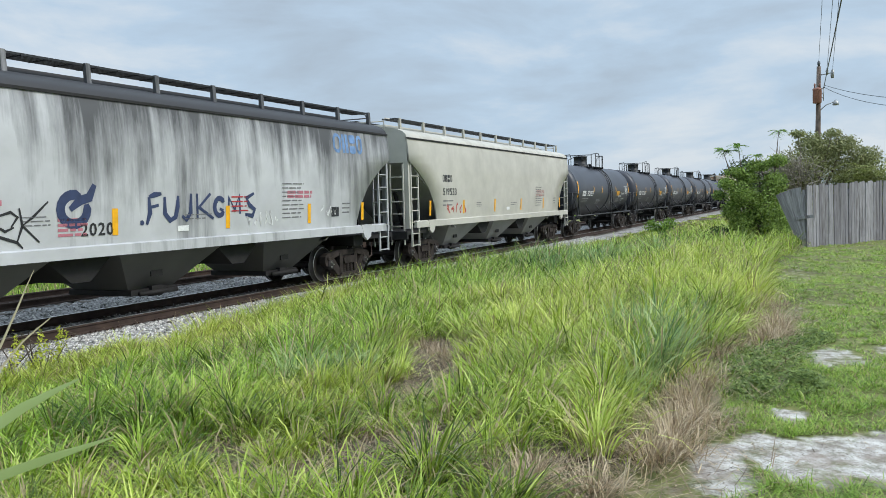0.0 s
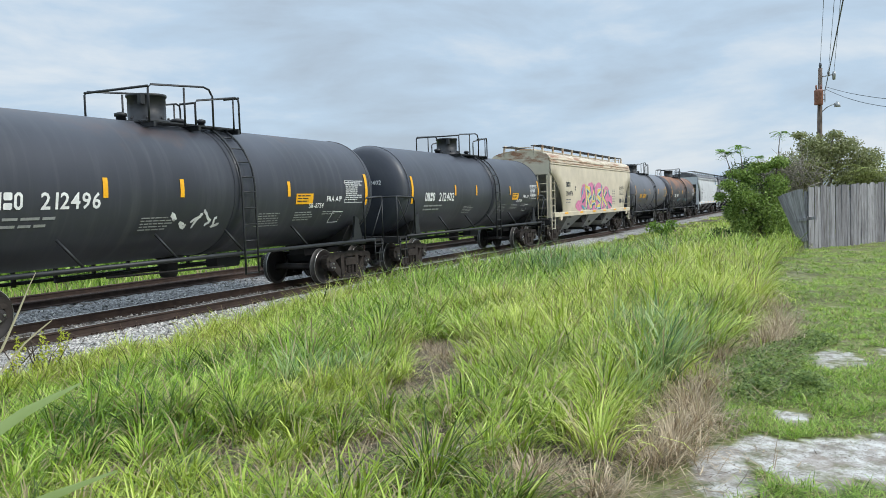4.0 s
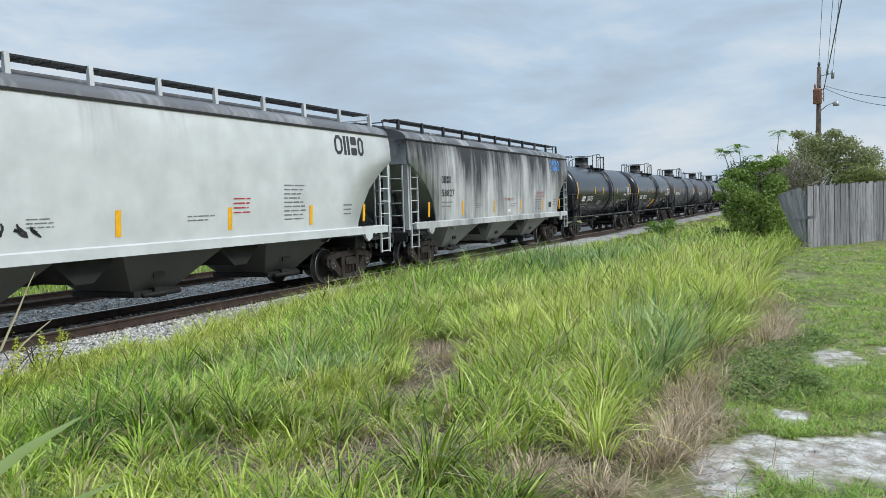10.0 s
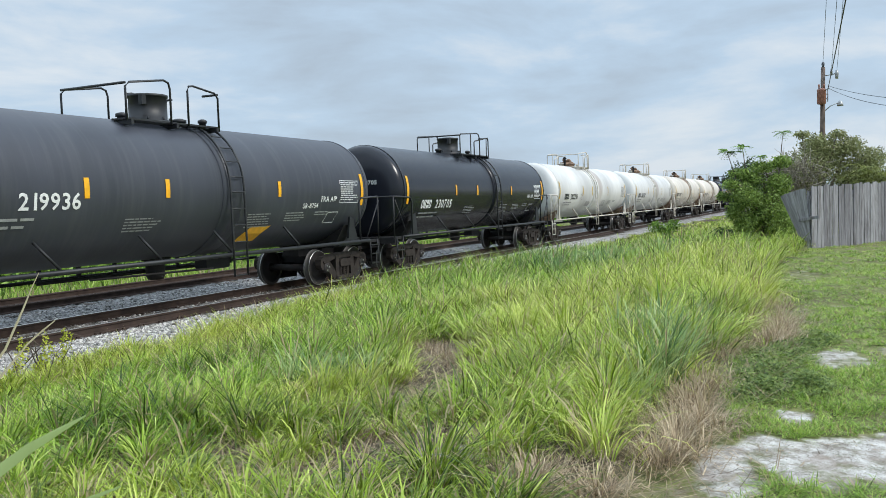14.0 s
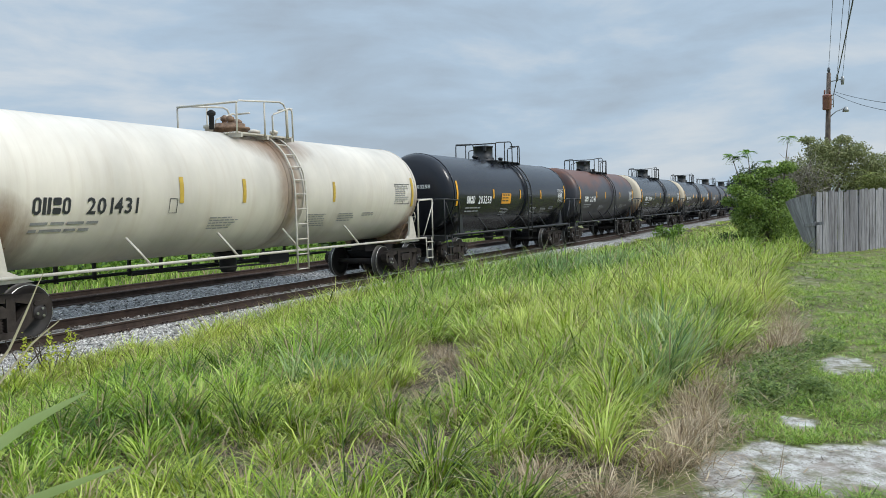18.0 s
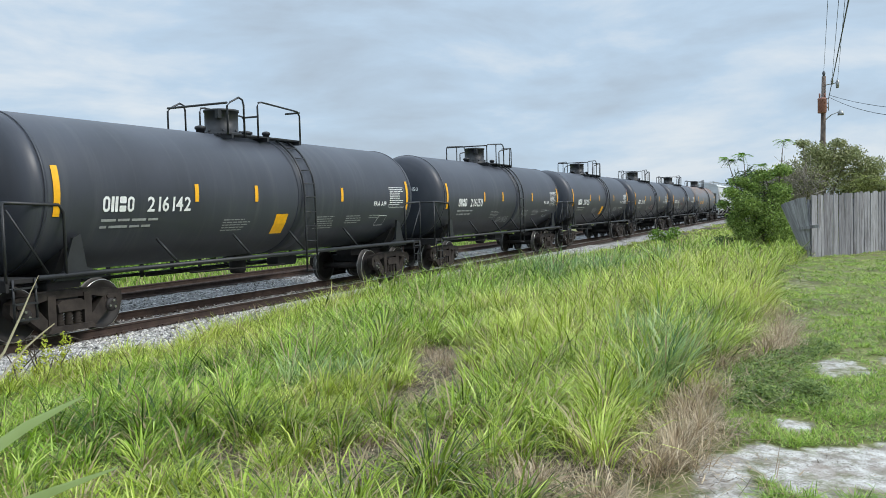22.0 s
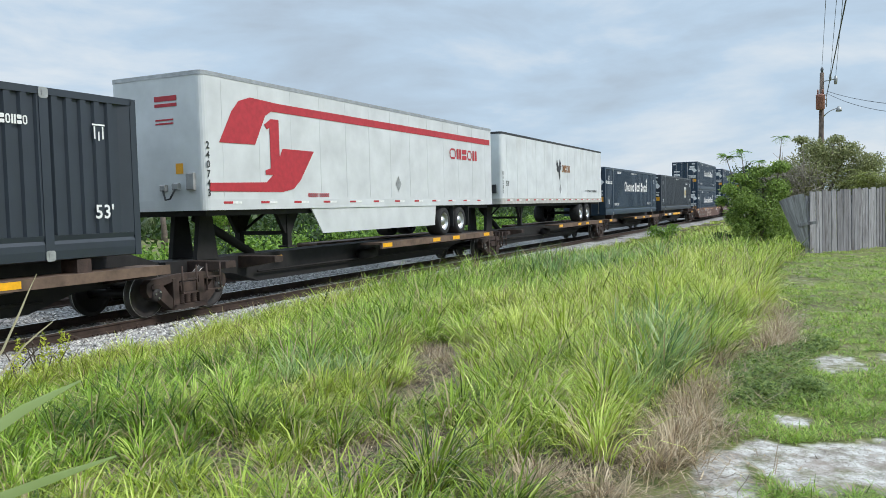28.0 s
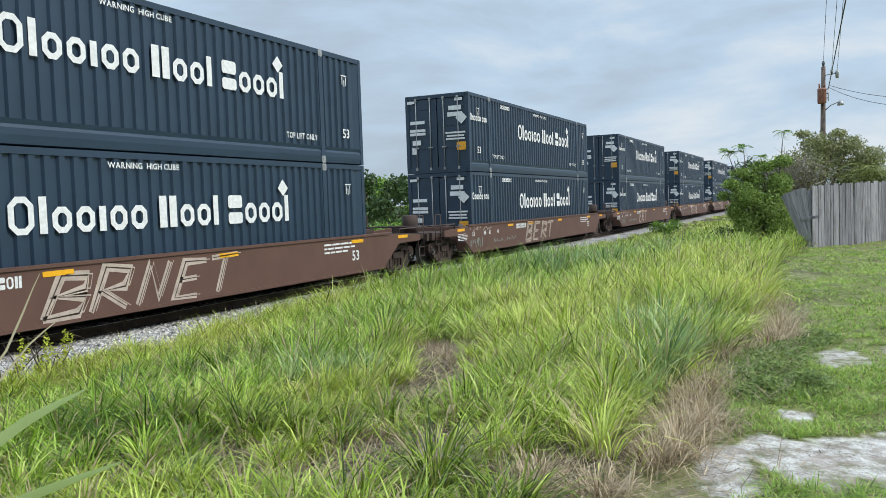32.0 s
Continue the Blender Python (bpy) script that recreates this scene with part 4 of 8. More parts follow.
shrub("palm_shrub", (33.5, -1.3, .25), "dull green shrub with long leaves behind the wooden fence", [(0, 0, 2.2, 1.0, 1.0, .6), (.2, -.8, 2.1, 1.2, 1.0, .6), (1.5, -2.0, 2.5, 1.3, 1.2, .8), (0, 0, 1.2, 1.4, 1.4, 1.0)], 13000, .05, L_OLIVE, 6, .1)
rt = np.random.default_rng(77)
olive = bpy.data.objects["olive_shrub"]
twigs = MB()
for k in range(420):
    b = Vector((rt.normal(-1.1, .45), rt.normal(.35, .5), rt.uniform(1.3, 2.7)))
    d = Vector((rt.normal(-.3, .5), rt.normal(.3, .5), rt.normal(.25, .35))).normalized() * rt.uniform(.5, 1.3)
    twigs.tube([b, b + d * .5 + Vector((0, 0, .12)), b + d + Vector((0, 0, -.1 * rt.random()))], [.012, .009, .004], 4)
part("twig_tangle", twigs, plain("bare_twig", (0.30, 0.27, 0.22), .9, 0, .3, 6), olive, "tangle of bare grey twigs")
fronds = MB()
for k in range(34):
    b = Vector((-.9 + rt.normal(0, .25), -.35 + rt.normal(0, .55), 2.25 + rt.normal(0, .2)))
    a = rt.uniform(0, 6.283)
    ln = rt.uniform(.6, 1.15)
    o = Vector((math.cos(a), math.sin(a), 0))
    p = [b + o * ln * u + Vector((0, 0, ln * (.75 * u - .8 * u * u))) for u in (0, .35, .7, 1.0)]
    sd = o.cross(Vector((0, 0, 1)))
    for q in range(1, 4):
        for j in range(5):
            c = p[q - 1].lerp(p[q], j / 5)
            for g in (-1, 1):
                tip = c + sd * g * .26 + o * .16 + Vector((0, 0, -.06))
                fronds.add([c, c + o * .035, tip], [(0, 1, 2)])
part("fronds", fronds, leaf_material("frond_leaf", (0.12, 0.16, 0.03), (0.34, 0.38, 0.08)), bpy.data.objects["palm_shrub"], "yellowish feathery palm fronds")
tw = thing("leafy_sapling", "slender sapling twigs with light green leaves above the shrub", "sapling", (30.6, 1.6, .25))
part("stem", limbs((0, 0, 0), [(-.7, 1.45, 3.35), (-.4, .95, 3.45), (.1, -.35, 3.95), (-.2, .4, 3.1)], .05, 8), M_BARK, tw)
sprays = MB()
for tip, reach in (((-.7, 1.45, 3.35), .42), ((-.4, .95, 3.45), .42), ((.1, -.35, 3.95), .40), ((-.2, .4, 3.1), .36), ((-.5, 1.2, 3.3), .3)):
    for k in range(11):
        a, e = rt.uniform(0, 6.283), rt.uniform(-.25, .7)
        d = Vector((math.cos(a) * math.cos(e), math.sin(a) * math.cos(e), math.sin(e)))
        sd = d.cross(Vector((0, 0, 1))).normalized()
        ln = reach * rt.uniform(.6, 1.1)
        for j in range(7):
            u = (j + 1) / 7
            c = Vector(tip) + d * ln * u + Vector((0, 0, -.5 * ln * u * u))
            for g in (-1, 1):
                o = (sd * g + d * .7 + Vector((0, 0, -.25))).normalized() * .11 * rt.uniform(.7, 1.15)
                b = d * .03
                sprays.add([c, c + o * .5 - b, c + o, c + o * .5 + b], [(0, 1, 2, 3)])
part("crown", sprays, L_BRIGHT, tw, "sprays of feathered light green leaves")
shrub("low_bush", (30.0, 3.15, .22), "small dark round bush in the grass", [(0, 0, .35, .6, .55, .4), (-.3, .3, .2, .4, .4, .3)], 1600, .05, L_DARK, 12, .03)
shrub("track_weed", (40.0, 6.9, -.1), "leafy green weed beside the ballast", [(0, 0, .5, .5, .5, .4), (.3, -.3, .8, .35, .35, .3), (-.2, .5, .7, .4, .4, .35)], 900, .07, L_BRIGHT, 13, .03)

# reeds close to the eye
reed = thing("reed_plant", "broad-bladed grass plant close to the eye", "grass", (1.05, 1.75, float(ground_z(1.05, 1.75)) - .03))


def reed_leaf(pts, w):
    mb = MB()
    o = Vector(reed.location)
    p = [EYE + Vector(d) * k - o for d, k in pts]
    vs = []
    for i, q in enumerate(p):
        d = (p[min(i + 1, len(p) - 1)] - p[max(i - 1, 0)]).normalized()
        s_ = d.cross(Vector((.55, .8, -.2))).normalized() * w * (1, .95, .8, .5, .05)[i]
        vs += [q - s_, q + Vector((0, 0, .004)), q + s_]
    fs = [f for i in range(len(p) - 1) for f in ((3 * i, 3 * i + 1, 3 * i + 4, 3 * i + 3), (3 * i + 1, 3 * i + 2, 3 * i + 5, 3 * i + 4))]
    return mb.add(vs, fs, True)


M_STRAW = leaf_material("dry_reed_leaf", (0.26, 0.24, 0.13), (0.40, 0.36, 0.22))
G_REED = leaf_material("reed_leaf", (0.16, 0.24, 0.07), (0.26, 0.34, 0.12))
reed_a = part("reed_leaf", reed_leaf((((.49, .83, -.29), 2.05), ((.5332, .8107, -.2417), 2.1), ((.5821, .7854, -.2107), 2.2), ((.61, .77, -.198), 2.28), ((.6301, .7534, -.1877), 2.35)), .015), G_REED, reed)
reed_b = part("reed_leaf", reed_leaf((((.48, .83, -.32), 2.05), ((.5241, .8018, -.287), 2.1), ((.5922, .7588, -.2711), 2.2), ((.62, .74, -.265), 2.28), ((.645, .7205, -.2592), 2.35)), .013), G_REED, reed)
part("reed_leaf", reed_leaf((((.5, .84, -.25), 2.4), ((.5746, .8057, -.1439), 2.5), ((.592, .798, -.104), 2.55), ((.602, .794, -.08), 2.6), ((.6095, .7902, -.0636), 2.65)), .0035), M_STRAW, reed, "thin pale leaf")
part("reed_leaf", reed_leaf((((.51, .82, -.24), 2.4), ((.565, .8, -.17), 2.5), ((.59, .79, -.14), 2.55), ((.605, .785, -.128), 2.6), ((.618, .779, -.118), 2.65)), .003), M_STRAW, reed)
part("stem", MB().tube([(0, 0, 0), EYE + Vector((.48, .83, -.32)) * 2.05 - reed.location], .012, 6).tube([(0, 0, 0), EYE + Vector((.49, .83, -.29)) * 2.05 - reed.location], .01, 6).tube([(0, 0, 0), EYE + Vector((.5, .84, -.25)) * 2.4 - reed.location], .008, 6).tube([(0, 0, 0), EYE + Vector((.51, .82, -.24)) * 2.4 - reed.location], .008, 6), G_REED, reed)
for k, (xx, yy) in enumerate(((7.6, 10.35), (8.35, 10.35), (7.9, 10.2))):
    shrub("flowering_weed", (xx, yy, -.32), "yellow-green flowering weed at the edge of the ballast", [(0, 0, .36, .08, .08, .24), (.04, .04, .58, .05, .05, .14), (-.06, .04, .2, .12, .12, .15), (.07, -.05, .45, .05, .05, .16)], 260, .026, L_YELLOW, 70 + k, .012)

# the wooded line beyond the tracks
rw = np.random.default_rng(21)
cl = []
for k in range(60):
    xx = rw.uniform(14, 95)
    cl.append((xx, rw.uniform(25, 32), rw.uniform(.1, .7), rw.uniform(1.2, 2.6), rw.uniform(.9, 1.6), rw.uniform(.6, 1.25)))
hedge = thing("far_hedge", "rough green scrub along the far side of the tracks", "scrub", (0, 0, -.3), "", "stuff")
cl += [(xx, rw.uniform(23, 25.5), rw.uniform(.1, .5), rw.uniform(.9, 1.8), rw.uniform(.6, 1.0), rw.uniform(.6, 1.3)) for xx in rw.uniform(14, 60, 46)]
leaves("foliage", cl, 36000, .13, L_BRIGHT, hedge, 22)
woods = thing("far_woods", "low dark green woods along the horizon", "woods", (0, 0, -.3), "", "stuff")
leaves("foliage", [(xx, rw.uniform(40, 60), rw.uniform(.8, 1.6), rw.uniform(3, 5), rw.uniform(2, 3), rw.uniform(1.2, 2.2)) for xx in rw.uniform(20, 190, 80)], 26000, .34, L_DARK, woods, 24)
leaves("foliage", [(c[0], c[1] + 1.5, c[2] + .3, c[3], c[4], c[5]) for c in cl[::2]], 12000, .18, L_DARK, hedge, 23)


def far_tree(at, h, seed, mat=L_DARK):
    rng = random.Random(seed)
    t = thing("tree", "rounded green tree beyond the tracks", "tree", at, "trees beyond the tracks")
    cs = []
    for k in range(9):
        a, q = rng.uniform(0, 6.28), rng.uniform(.1, .55) * h
        cs.append((q * math.cos(a), q * math.sin(a), h * rng.uniform(.3, .85), h * rng.uniform(.18, .3), h * rng.uniform(.18, .3), h * rng.uniform(.14, .22)))
    part("trunk", limbs((0, 0, 0), [(c[0] * .8, c[1] * .8, c[2]) for c in cs], h * .04, seed), M_BARK, t)
    leaves("crown", cs, 4200, h * .032, mat, t, seed)
    return t


for k, (x, y, h) in enumerate(((20.5, 33.5, 5.2), (24.6, 34, 3.8), (17, 35, 5.0), (43, 37, 3.2), (59, 35, 6.4), (63.5, 36, 6.0), (82, 42, 4.5))):
    far_tree((x, y, -.3), h, 40 + k, L_BRIGHT if k % 2 else L_DARK)


def palm(at, h, seed):
    rng = random.Random(seed)
    t = thing("palm", "cabbage palm with drooping fronds beyond the tracks", "palm tree", at)
    part("trunk", MB().tube([(0, 0, 0), (.05, 0, h * .5), (0, .05, h)], [.2, .16, .14], 10), M_BARK, t)
    for k in range(22):
        a, e = rng.uniform(0, 6.28), rng.uniform(-.5, 1.25)
        d = Vector((math.cos(a) * math.cos(e), math.sin(a) * math.cos(e), math.sin(e)))
        mb = MB()
        tip = Vector((0, 0, h)) + d * rng.uniform(.8, 1.1)
        mb.tube([(0, 0, h), tip], [.02, .012], 5)
        side = d.cross(Vector((0, 0, 1))).normalized()
        for j in range(13):
            b = (j - 6) / 6
            dirn = (d * (1 - .35 * abs(b)) + side * b * .9).normalized()
            e1 = tip + dirn * .35
            e2 = tip + dirn * rng.uniform(.65, .85) + Vector((0, 0, -.28))
            w = dirn.cross(Vector((0, 0, 1))).normalized() * .03
            mb.add([tip, e1 - w, e2, e1 + w], [(0, 1, 2, 3)])
        part("frond", mb, L_PALM, t)
    return t


palm((30.6, 32.0, -.3), 3.6, 3)
palm((33.0, 32.5, -.3), 2.5, 4)
ct = thing("far_conifers", "dark pine tops far along the track", "trees", (150, 15.0, 1.2), "", "stuff")
leaves("foliage", [(k * 2.0, -k * .55, 5.2 - abs(k - 5) * .35 + (k % 3) * .5, 1.5, 1.2, 1.9) for k in range(12)] + [(k * 2.0, -k * .55, 2.4, 2, 2, 2.5) for k in range(12)], 9000, .22, L_DARK, ct, 31)

# ---- wooden fence ----
M_PLANK = None


def plank_material():
    m = Nodes("silvered_fence_timber", .85, 0, .2)
    oi = m.n("ObjectInfo")
    grain = m.noise(5, (6, 6, .35), 6, .6)
    a = m.mix(m.ramp(grain, .3, .7), (0.10, 0.095, 0.10), (0.27, 0.265, 0.28))
    b = m.mix(m.ramp(grain, .3, .7), (0.19, 0.185, 0.19), (0.44, 0.435, 0.45))
    c = m.mix(oi.outputs["Random"], a, b)
    c = m.mix(m.ramp(m.noise(1.6, (3, 3, .6), 6, .65), .54, .72), c, (0.085, 0.072, 0.068))
    m.color(c)
    m.bump(grain, .5, .01)
    return m.mat


M_PLANK = plank_material()
F0, F1 = Vector((27.0, .31)), Vector((36.0, -5.5))
fd = (F1 - F0).normalized()
fang = math.degrees(math.atan2(fd.y, fd.x))
fence = thing("wooden_fence", "weathered grey vertical board fence with a broken leaning end", "fence", (F0.x, F0.y, .30, 0, 0, fang))
rf = random.Random(11)


def plank_mb(w, h, seed):
    r = random.Random(seed)
    mb = MB()
    a, b = r.uniform(0, .03), r.uniform(0, .03)
    return mb.prism([(0, 0), (w, r.uniform(0, .04)), (w, h - a), (w * .5, h - r.uniform(0, .02)), (0, h - b)], -.011, .011)


x = 0.0
k = 0
while x < 9.5:
    w = rf.uniform(.13, .16)
    p = part("plank", plank_mb(w, 1.985 + .0036 * k + rf.uniform(-.02, .012), k), M_PLANK, fence)
    p.matrix_basis = pose(x, rf.uniform(-.008, .008), -.03 + rf.uniform(-.03, .02), rf.uniform(-.6, .6), rf.uniform(-.7, .7), 0)
    x += w + rf.uniform(.0, .03)
    k += 1
for z in (.35, 1.0, 1.6):
    part("fence_rail", MB().box(4.7, .045, z, 9.5, .05, .09), M_PLANK, fence)
for xx in (.05, 2.4, 4.8, 7.2):
    part("fence_post", MB().box(xx, .11, .85, .1, .1, 1.9), M_PLANK, fence)
for k in range(6):
    p = part("plank", plank_mb(.14, 1.62 - .05 * k, 90 + k), M_PLANK, fence, "leaning broken board" if k == 0 else "")
    p.matrix_basis = pose(-.16 - .035 * k, .10 + .02 * k, .26 + .03 * k, 3, -5 - 3.6 * k, -52)
stub = part("fence_rail", MB().box(.05, 0, 0, .55, .05, .09), M_PLANK, fence)
stub.matrix_basis = pose(-.2, .02, .95, 0, -8, -52)

# ---- utility pole and wires ----
M_POLE = plain("weathered_pole_timber", (0.14, 0.105, 0.085), .9, 0, .35, 3, .4)
M_WIRE = plain("dark_cable", (0.09, 0.10, 0.115), .6, 0, .1, 5)
M_CERAMIC = plain("rusty_can_paint", (0.27, 0.12, 0.085), .55, 0, .2, 4)
PX, PY = 60.0, -.05
pole = thing("utility_pole", "wooden utility pole with rusty transformer and street lamp", "utility pole", (PX, PY, .3))
part("post", MB().tube([(0, .12, 0), (0, .06, 5), (0, 0, 10.1)], [.19, .17, .13], 12), M_POLE, pole)
part("transformer", MB().lathe([(7.62, .24), (7.67, .28), (8.5, .28), (8.55, .3), (8.62, .25), (8.66, .1)], "z", (-.36, .1, 0), 18), M_CERAMIC, pole, "rusty cylindrical transformer")
for yy in (-.05, .25):
    part("bushing", MB().lathe([(8.66, .05), (8.92, .06), (8.95, .03)], "z", (-.36, yy, 0), 8), M_CERAMIC, pole)
part("insulator_bracket", MB().tube([(0, 0, 9.5), (-.1, -.45, 9.55), (-.1, -.75, 9.6)], .035, 6).lathe([(9.5, .06), (9.75, .09), (9.95, .05)], "z", (-.1, -.5, 0), 8).lathe([(9.25, .09), (9.6, .12), (9.8, .08)], "z", (-.1, -.82, 0), 8), M_GALV, pole)
part("top_pin", MB().lathe([(10.1, .06), (10.3, .1), (10.45, .07)], "z", (0, 0, 0), 8), M_WIRE, pole)
part("lamp_arm", MB().tube([(0, -.1, 7.2), (0, -.45, 7.5), (0, -.9, 7.68)], .035, 6), M_GALV, pole)
part("lamp_head", MB().lathe([(7.45, .2), (7.6, .18), (7.72, .12), (7.8, .06)], "z", (0, -1.02, 0), 12), M_GALV, pole, "grey street lamp head")
part("cable_clamps", MB().box(0, -.16, 8.6, .1, .3, .06).box(0, -.16, 8.3, .1, .3, .06).box(0, -.16, 8.0, .1, .3, .06).tube([(0, -.28, 8.7), (0, -.28, 7.8)], .03, 6), M_GALV, pole)


def wire(name, a, b, sag, r):
    a, b = Vector(a), Vector(b)
    pts = [a.lerp(b, i / 14) - Vector((0, 0, sag * 4 * (i / 14) * (1 - i / 14))) for i in range(15)]
    return solid(name, MB().tube(pts, r, 5), M_WIRE, "dark overhead cable strung from the utility pole", "cable", "overhead cables")


wire("overhead_cable", (60, -.05, 10.75), (-6, -.45, 10.3), .15, .012)
wire("overhead_cable", (60, -.55, 10.2), (-6, -.6, 10.2), .15, .012)
wire("overhead_cable", (60, -.87, 10.0), (-6, -.62, 10.0), .15, .012)
wire("overhead_cable", (60, -.35, 8.95), (-6, -1.3, 8.85), .15, .026)
wire("service_cable", (60, -.35, 9.15), (38, -4.1, 5.6), .2, .016)
wire("service_cable", (60, -.35, 9.0), (38, -4.1, 5.3), .35, .016)
# ---- train: running gear ----
WHEEL_R = 0.457
MOVERS, WHEELSETS = [], []
C1, C2, C3, C4 = 328.86669, 6.527279, -0.837599, -1.260956


def run(t):
    """Metres that the train has gone at t seconds."""
    u = (t - 16) / 16
    return C1 * (u + 1) + C2 * (u * u - 1) + C3 * (u ** 3 + 1) + C4 * (u ** 4 - 1)


def wheelset_mb():
    mb = MB()
    mb.lathe([(-1.02, 0.075), (-0.6, 0.085), (0.6, 0.085), (1.02, 0.075)], "y", n=14)
    for s in (-1, 1):
        mb.cur = 0
        prof = [(0.70, 0.12), (0.70, 0.2), (0.735, 0.34), (0.72, 0.395), (0.70, 0.41)]
        back = [(0.845, 0.446), (0.845, 0.385), (0.80, 0.34), (0.79, 0.2), (0.86, 0.15), (0.86, 0.10)]
        mb.lathe([(s * a, r) for a, r in prof], "y", n=26, caps=False)
        mb.lathe([(s * a, r) for a, r in back], "y", n=26, caps=False)
        mb.cur = 2
        mb.lathe([(s * a, r) for a, r in [(0.70, 0.41), (0.70, 0.482), (0.705, 0.488)]], "y", n=26, caps=False)
        mb.lathe([(s * a, r) for a, r in [(0.722, 0.49), (0.735, 0.462), (0.84, 0.457)]], "y", n=26, caps=False)
        mb.cur = 1
        mb.lathe([(s * a, r) for a, r in [(0.705, 0.488), (0.722, 0.49)]], "y", n=26, caps=False)
        mb.lathe([(s * a, r) for a, r in [(0.84, 0.457), (0.846, 0.452), (0.846, 0.446)]], "y", n=26, caps=False)
        mb.cur = 0
        mb.lathe([(s * 0.93, 0.13), (s * 1.11, 0.13), (s * 1.13, 0.10), (s * 1.135, 0.05)], "y", n=14)
        mb.cur = 1
        for k in range(3):
            a = k * 2.094
            mb.lathe([(s * 1.13, 0.022), (s * 1.155, 0.022)], "y", (0.07 * math.cos(a), 0, 0.07 * math.sin(a)), 6)
    return mb


def side_frame_mb():
    """A cast side frame: flat top chord, thick tension arms, two columns that leave a spring window between two small triangular ones, pedestals over the bearings."""
    mb = MB()
    top = [(-1.15, .52), (-1.13, .68), (-1.02, .755), (-.74, .775), (-.46, .815), (.46, .815), (.74, .775), (1.02, .755), (1.13, .68), (1.15, .52), (1.08, .42), (1.01, .42), (1.0, .585), (.78, .60), (.45, .675),
           (-.45, .675), (-.78, .60), (-1.0, .585), (-1.01, .42), (-1.08, .42)]
    mb.prism(top, -.09, .09)
    for s in (-1, 1):
        mb.prism([(s * .80, .64), (s * .69, .60), (s * .45, .33), (s * .40, .12), (s * .52, .13), (s * .80, .36), (s * .86, .46)], -.088, .088)
        mb.prism([(s * .29, .12), (s * .45, .12), (s * .45, .74), (s * .29, .74)], -.105, .105)
        mb.prism([(s * .76, .38), (s * .84, .40), (s * .84, .64), (s * .74, .64)], -.095, .095)
        mb.box(s * .91, 0, .615, .26, .24, .08, .03)
    mb.prism([(-.50, .10), (.50, .10), (.42, .20), (-.42, .20)], -.15, .12)
    mb.prism([(-.26, .44), (.26, .44), (.28, .58), (.2, .64), (-.2, .64), (-.28, .58)], -.14, .1)
    return mb


def spring_mb():
    mb = MB()
    for x in (-.18, 0, .18):
        prof = [(.19, .05)]
        for k in range(5):
            prof += [(.195 + k * .05, .055), (.22 + k * .05, .088)]
        mb.lathe(prof + [(.445, .05)], "z", (x, -.03, 0), 8)
    return mb


def truck_body_mb():
    mb = MB()
    mb.box(0, 0, .62, .42, 2.1, .26, .04)
    mb.lathe([(.72, .34), (.92, .34)], "z", n=16)
    for s in (-1, 1):
        mb.tube([(s * .32, -.8, .42), (s * .38, 0, .36), (s * .32, .8, .42)], .06, 6)
        for y in (-.76, .76):
            mb.box(s * .37, y, .45, .07, .12, .3, .02)
    mb.tube([(-.4, .25, .5), (.4, .25, .4)], .03, 6)
    return mb


def truck(car, x, mat=None, frame_mat=None):
    frame_mat = frame_mat or M_STEEL
    body = part("truck", truck_body_mb, M_UNDER, car, "cast steel four-wheel truck", "truck_body")
    body.location = (x, 0, 0)
    for s in (-1, 1):
        sf = part("side_frame", side_frame_mb, frame_mat, body, "", "side_frame")
        sf.location = (0, s * 1.0, 0)
        sp = part("spring_nest", spring_mb, frame_mat, body, "", "springs")
        sp.location = (0, s * 1.0, 0)
        if s > 0:
            sp.rotation_euler = (0, 0, math.pi)
    for dx in (-.89, .89):
        w = part("wheelset", wheelset_mb, (M_WHEEL, M_RIM, M_TREAD), body, "steel wheels on an axle", "wheelset")
        w.location = (dx, 0, WHEEL_R)
        WHEELSETS.append((w, car, x + dx, dx))
    return body


def coupler_mb(s):
    mb = MB()
    mb.box(s * -.30, 0, .87, .7, .18, .2, .04)
    mb.prism([(s * .02, .70), (s * .20, .70), (s * .26, .80), (s * .26, .95), (s * .18, 1.04), (s * .02, 1.04)], -.14, .14)
    mb.tube([(s * -.1, -.25, .85), (s * .0, -.3, .45), (s * .2, -.28, .38), (s * .3, -.2, .5)], .03, 6)
    return mb


def couplers(car, half):
    for s in (-1, 1):
        c = part("coupler", lambda s=s: coupler_mb(s), M_BROWN, car, "", "coupler%d" % s)
        c.location = (s * (half - .25), 0, 0)


def start_car(name, label, category, x0, group):
    car = thing(name, label, category, (x0, TRACK_Y, 0), group)
    MOVERS.append((car, x0))
    return car


# ---- tank cars ----
def shell_conform(r, zc, off=0.013):
    def f(p):
        dz = max(-r * .98, min(r * .98, p[2] - zc))
        return (p[0], -math.sqrt((r + off) ** 2 - dz * dz), p[2])
    return f


def arc_strip(x, w, z0, z1, con, n=10):
    mb = MB()
    for i in range(n):
        a, b = z0 + (z1 - z0) * i / n, z0 + (z1 - z0) * (i + 1) / n
        mb.quad(con((x - w / 2, 0, a)), con((x + w / 2, 0, a)), con((x + w / 2, 0, b)), con((x - w / 2, 0, b)))
    return mb


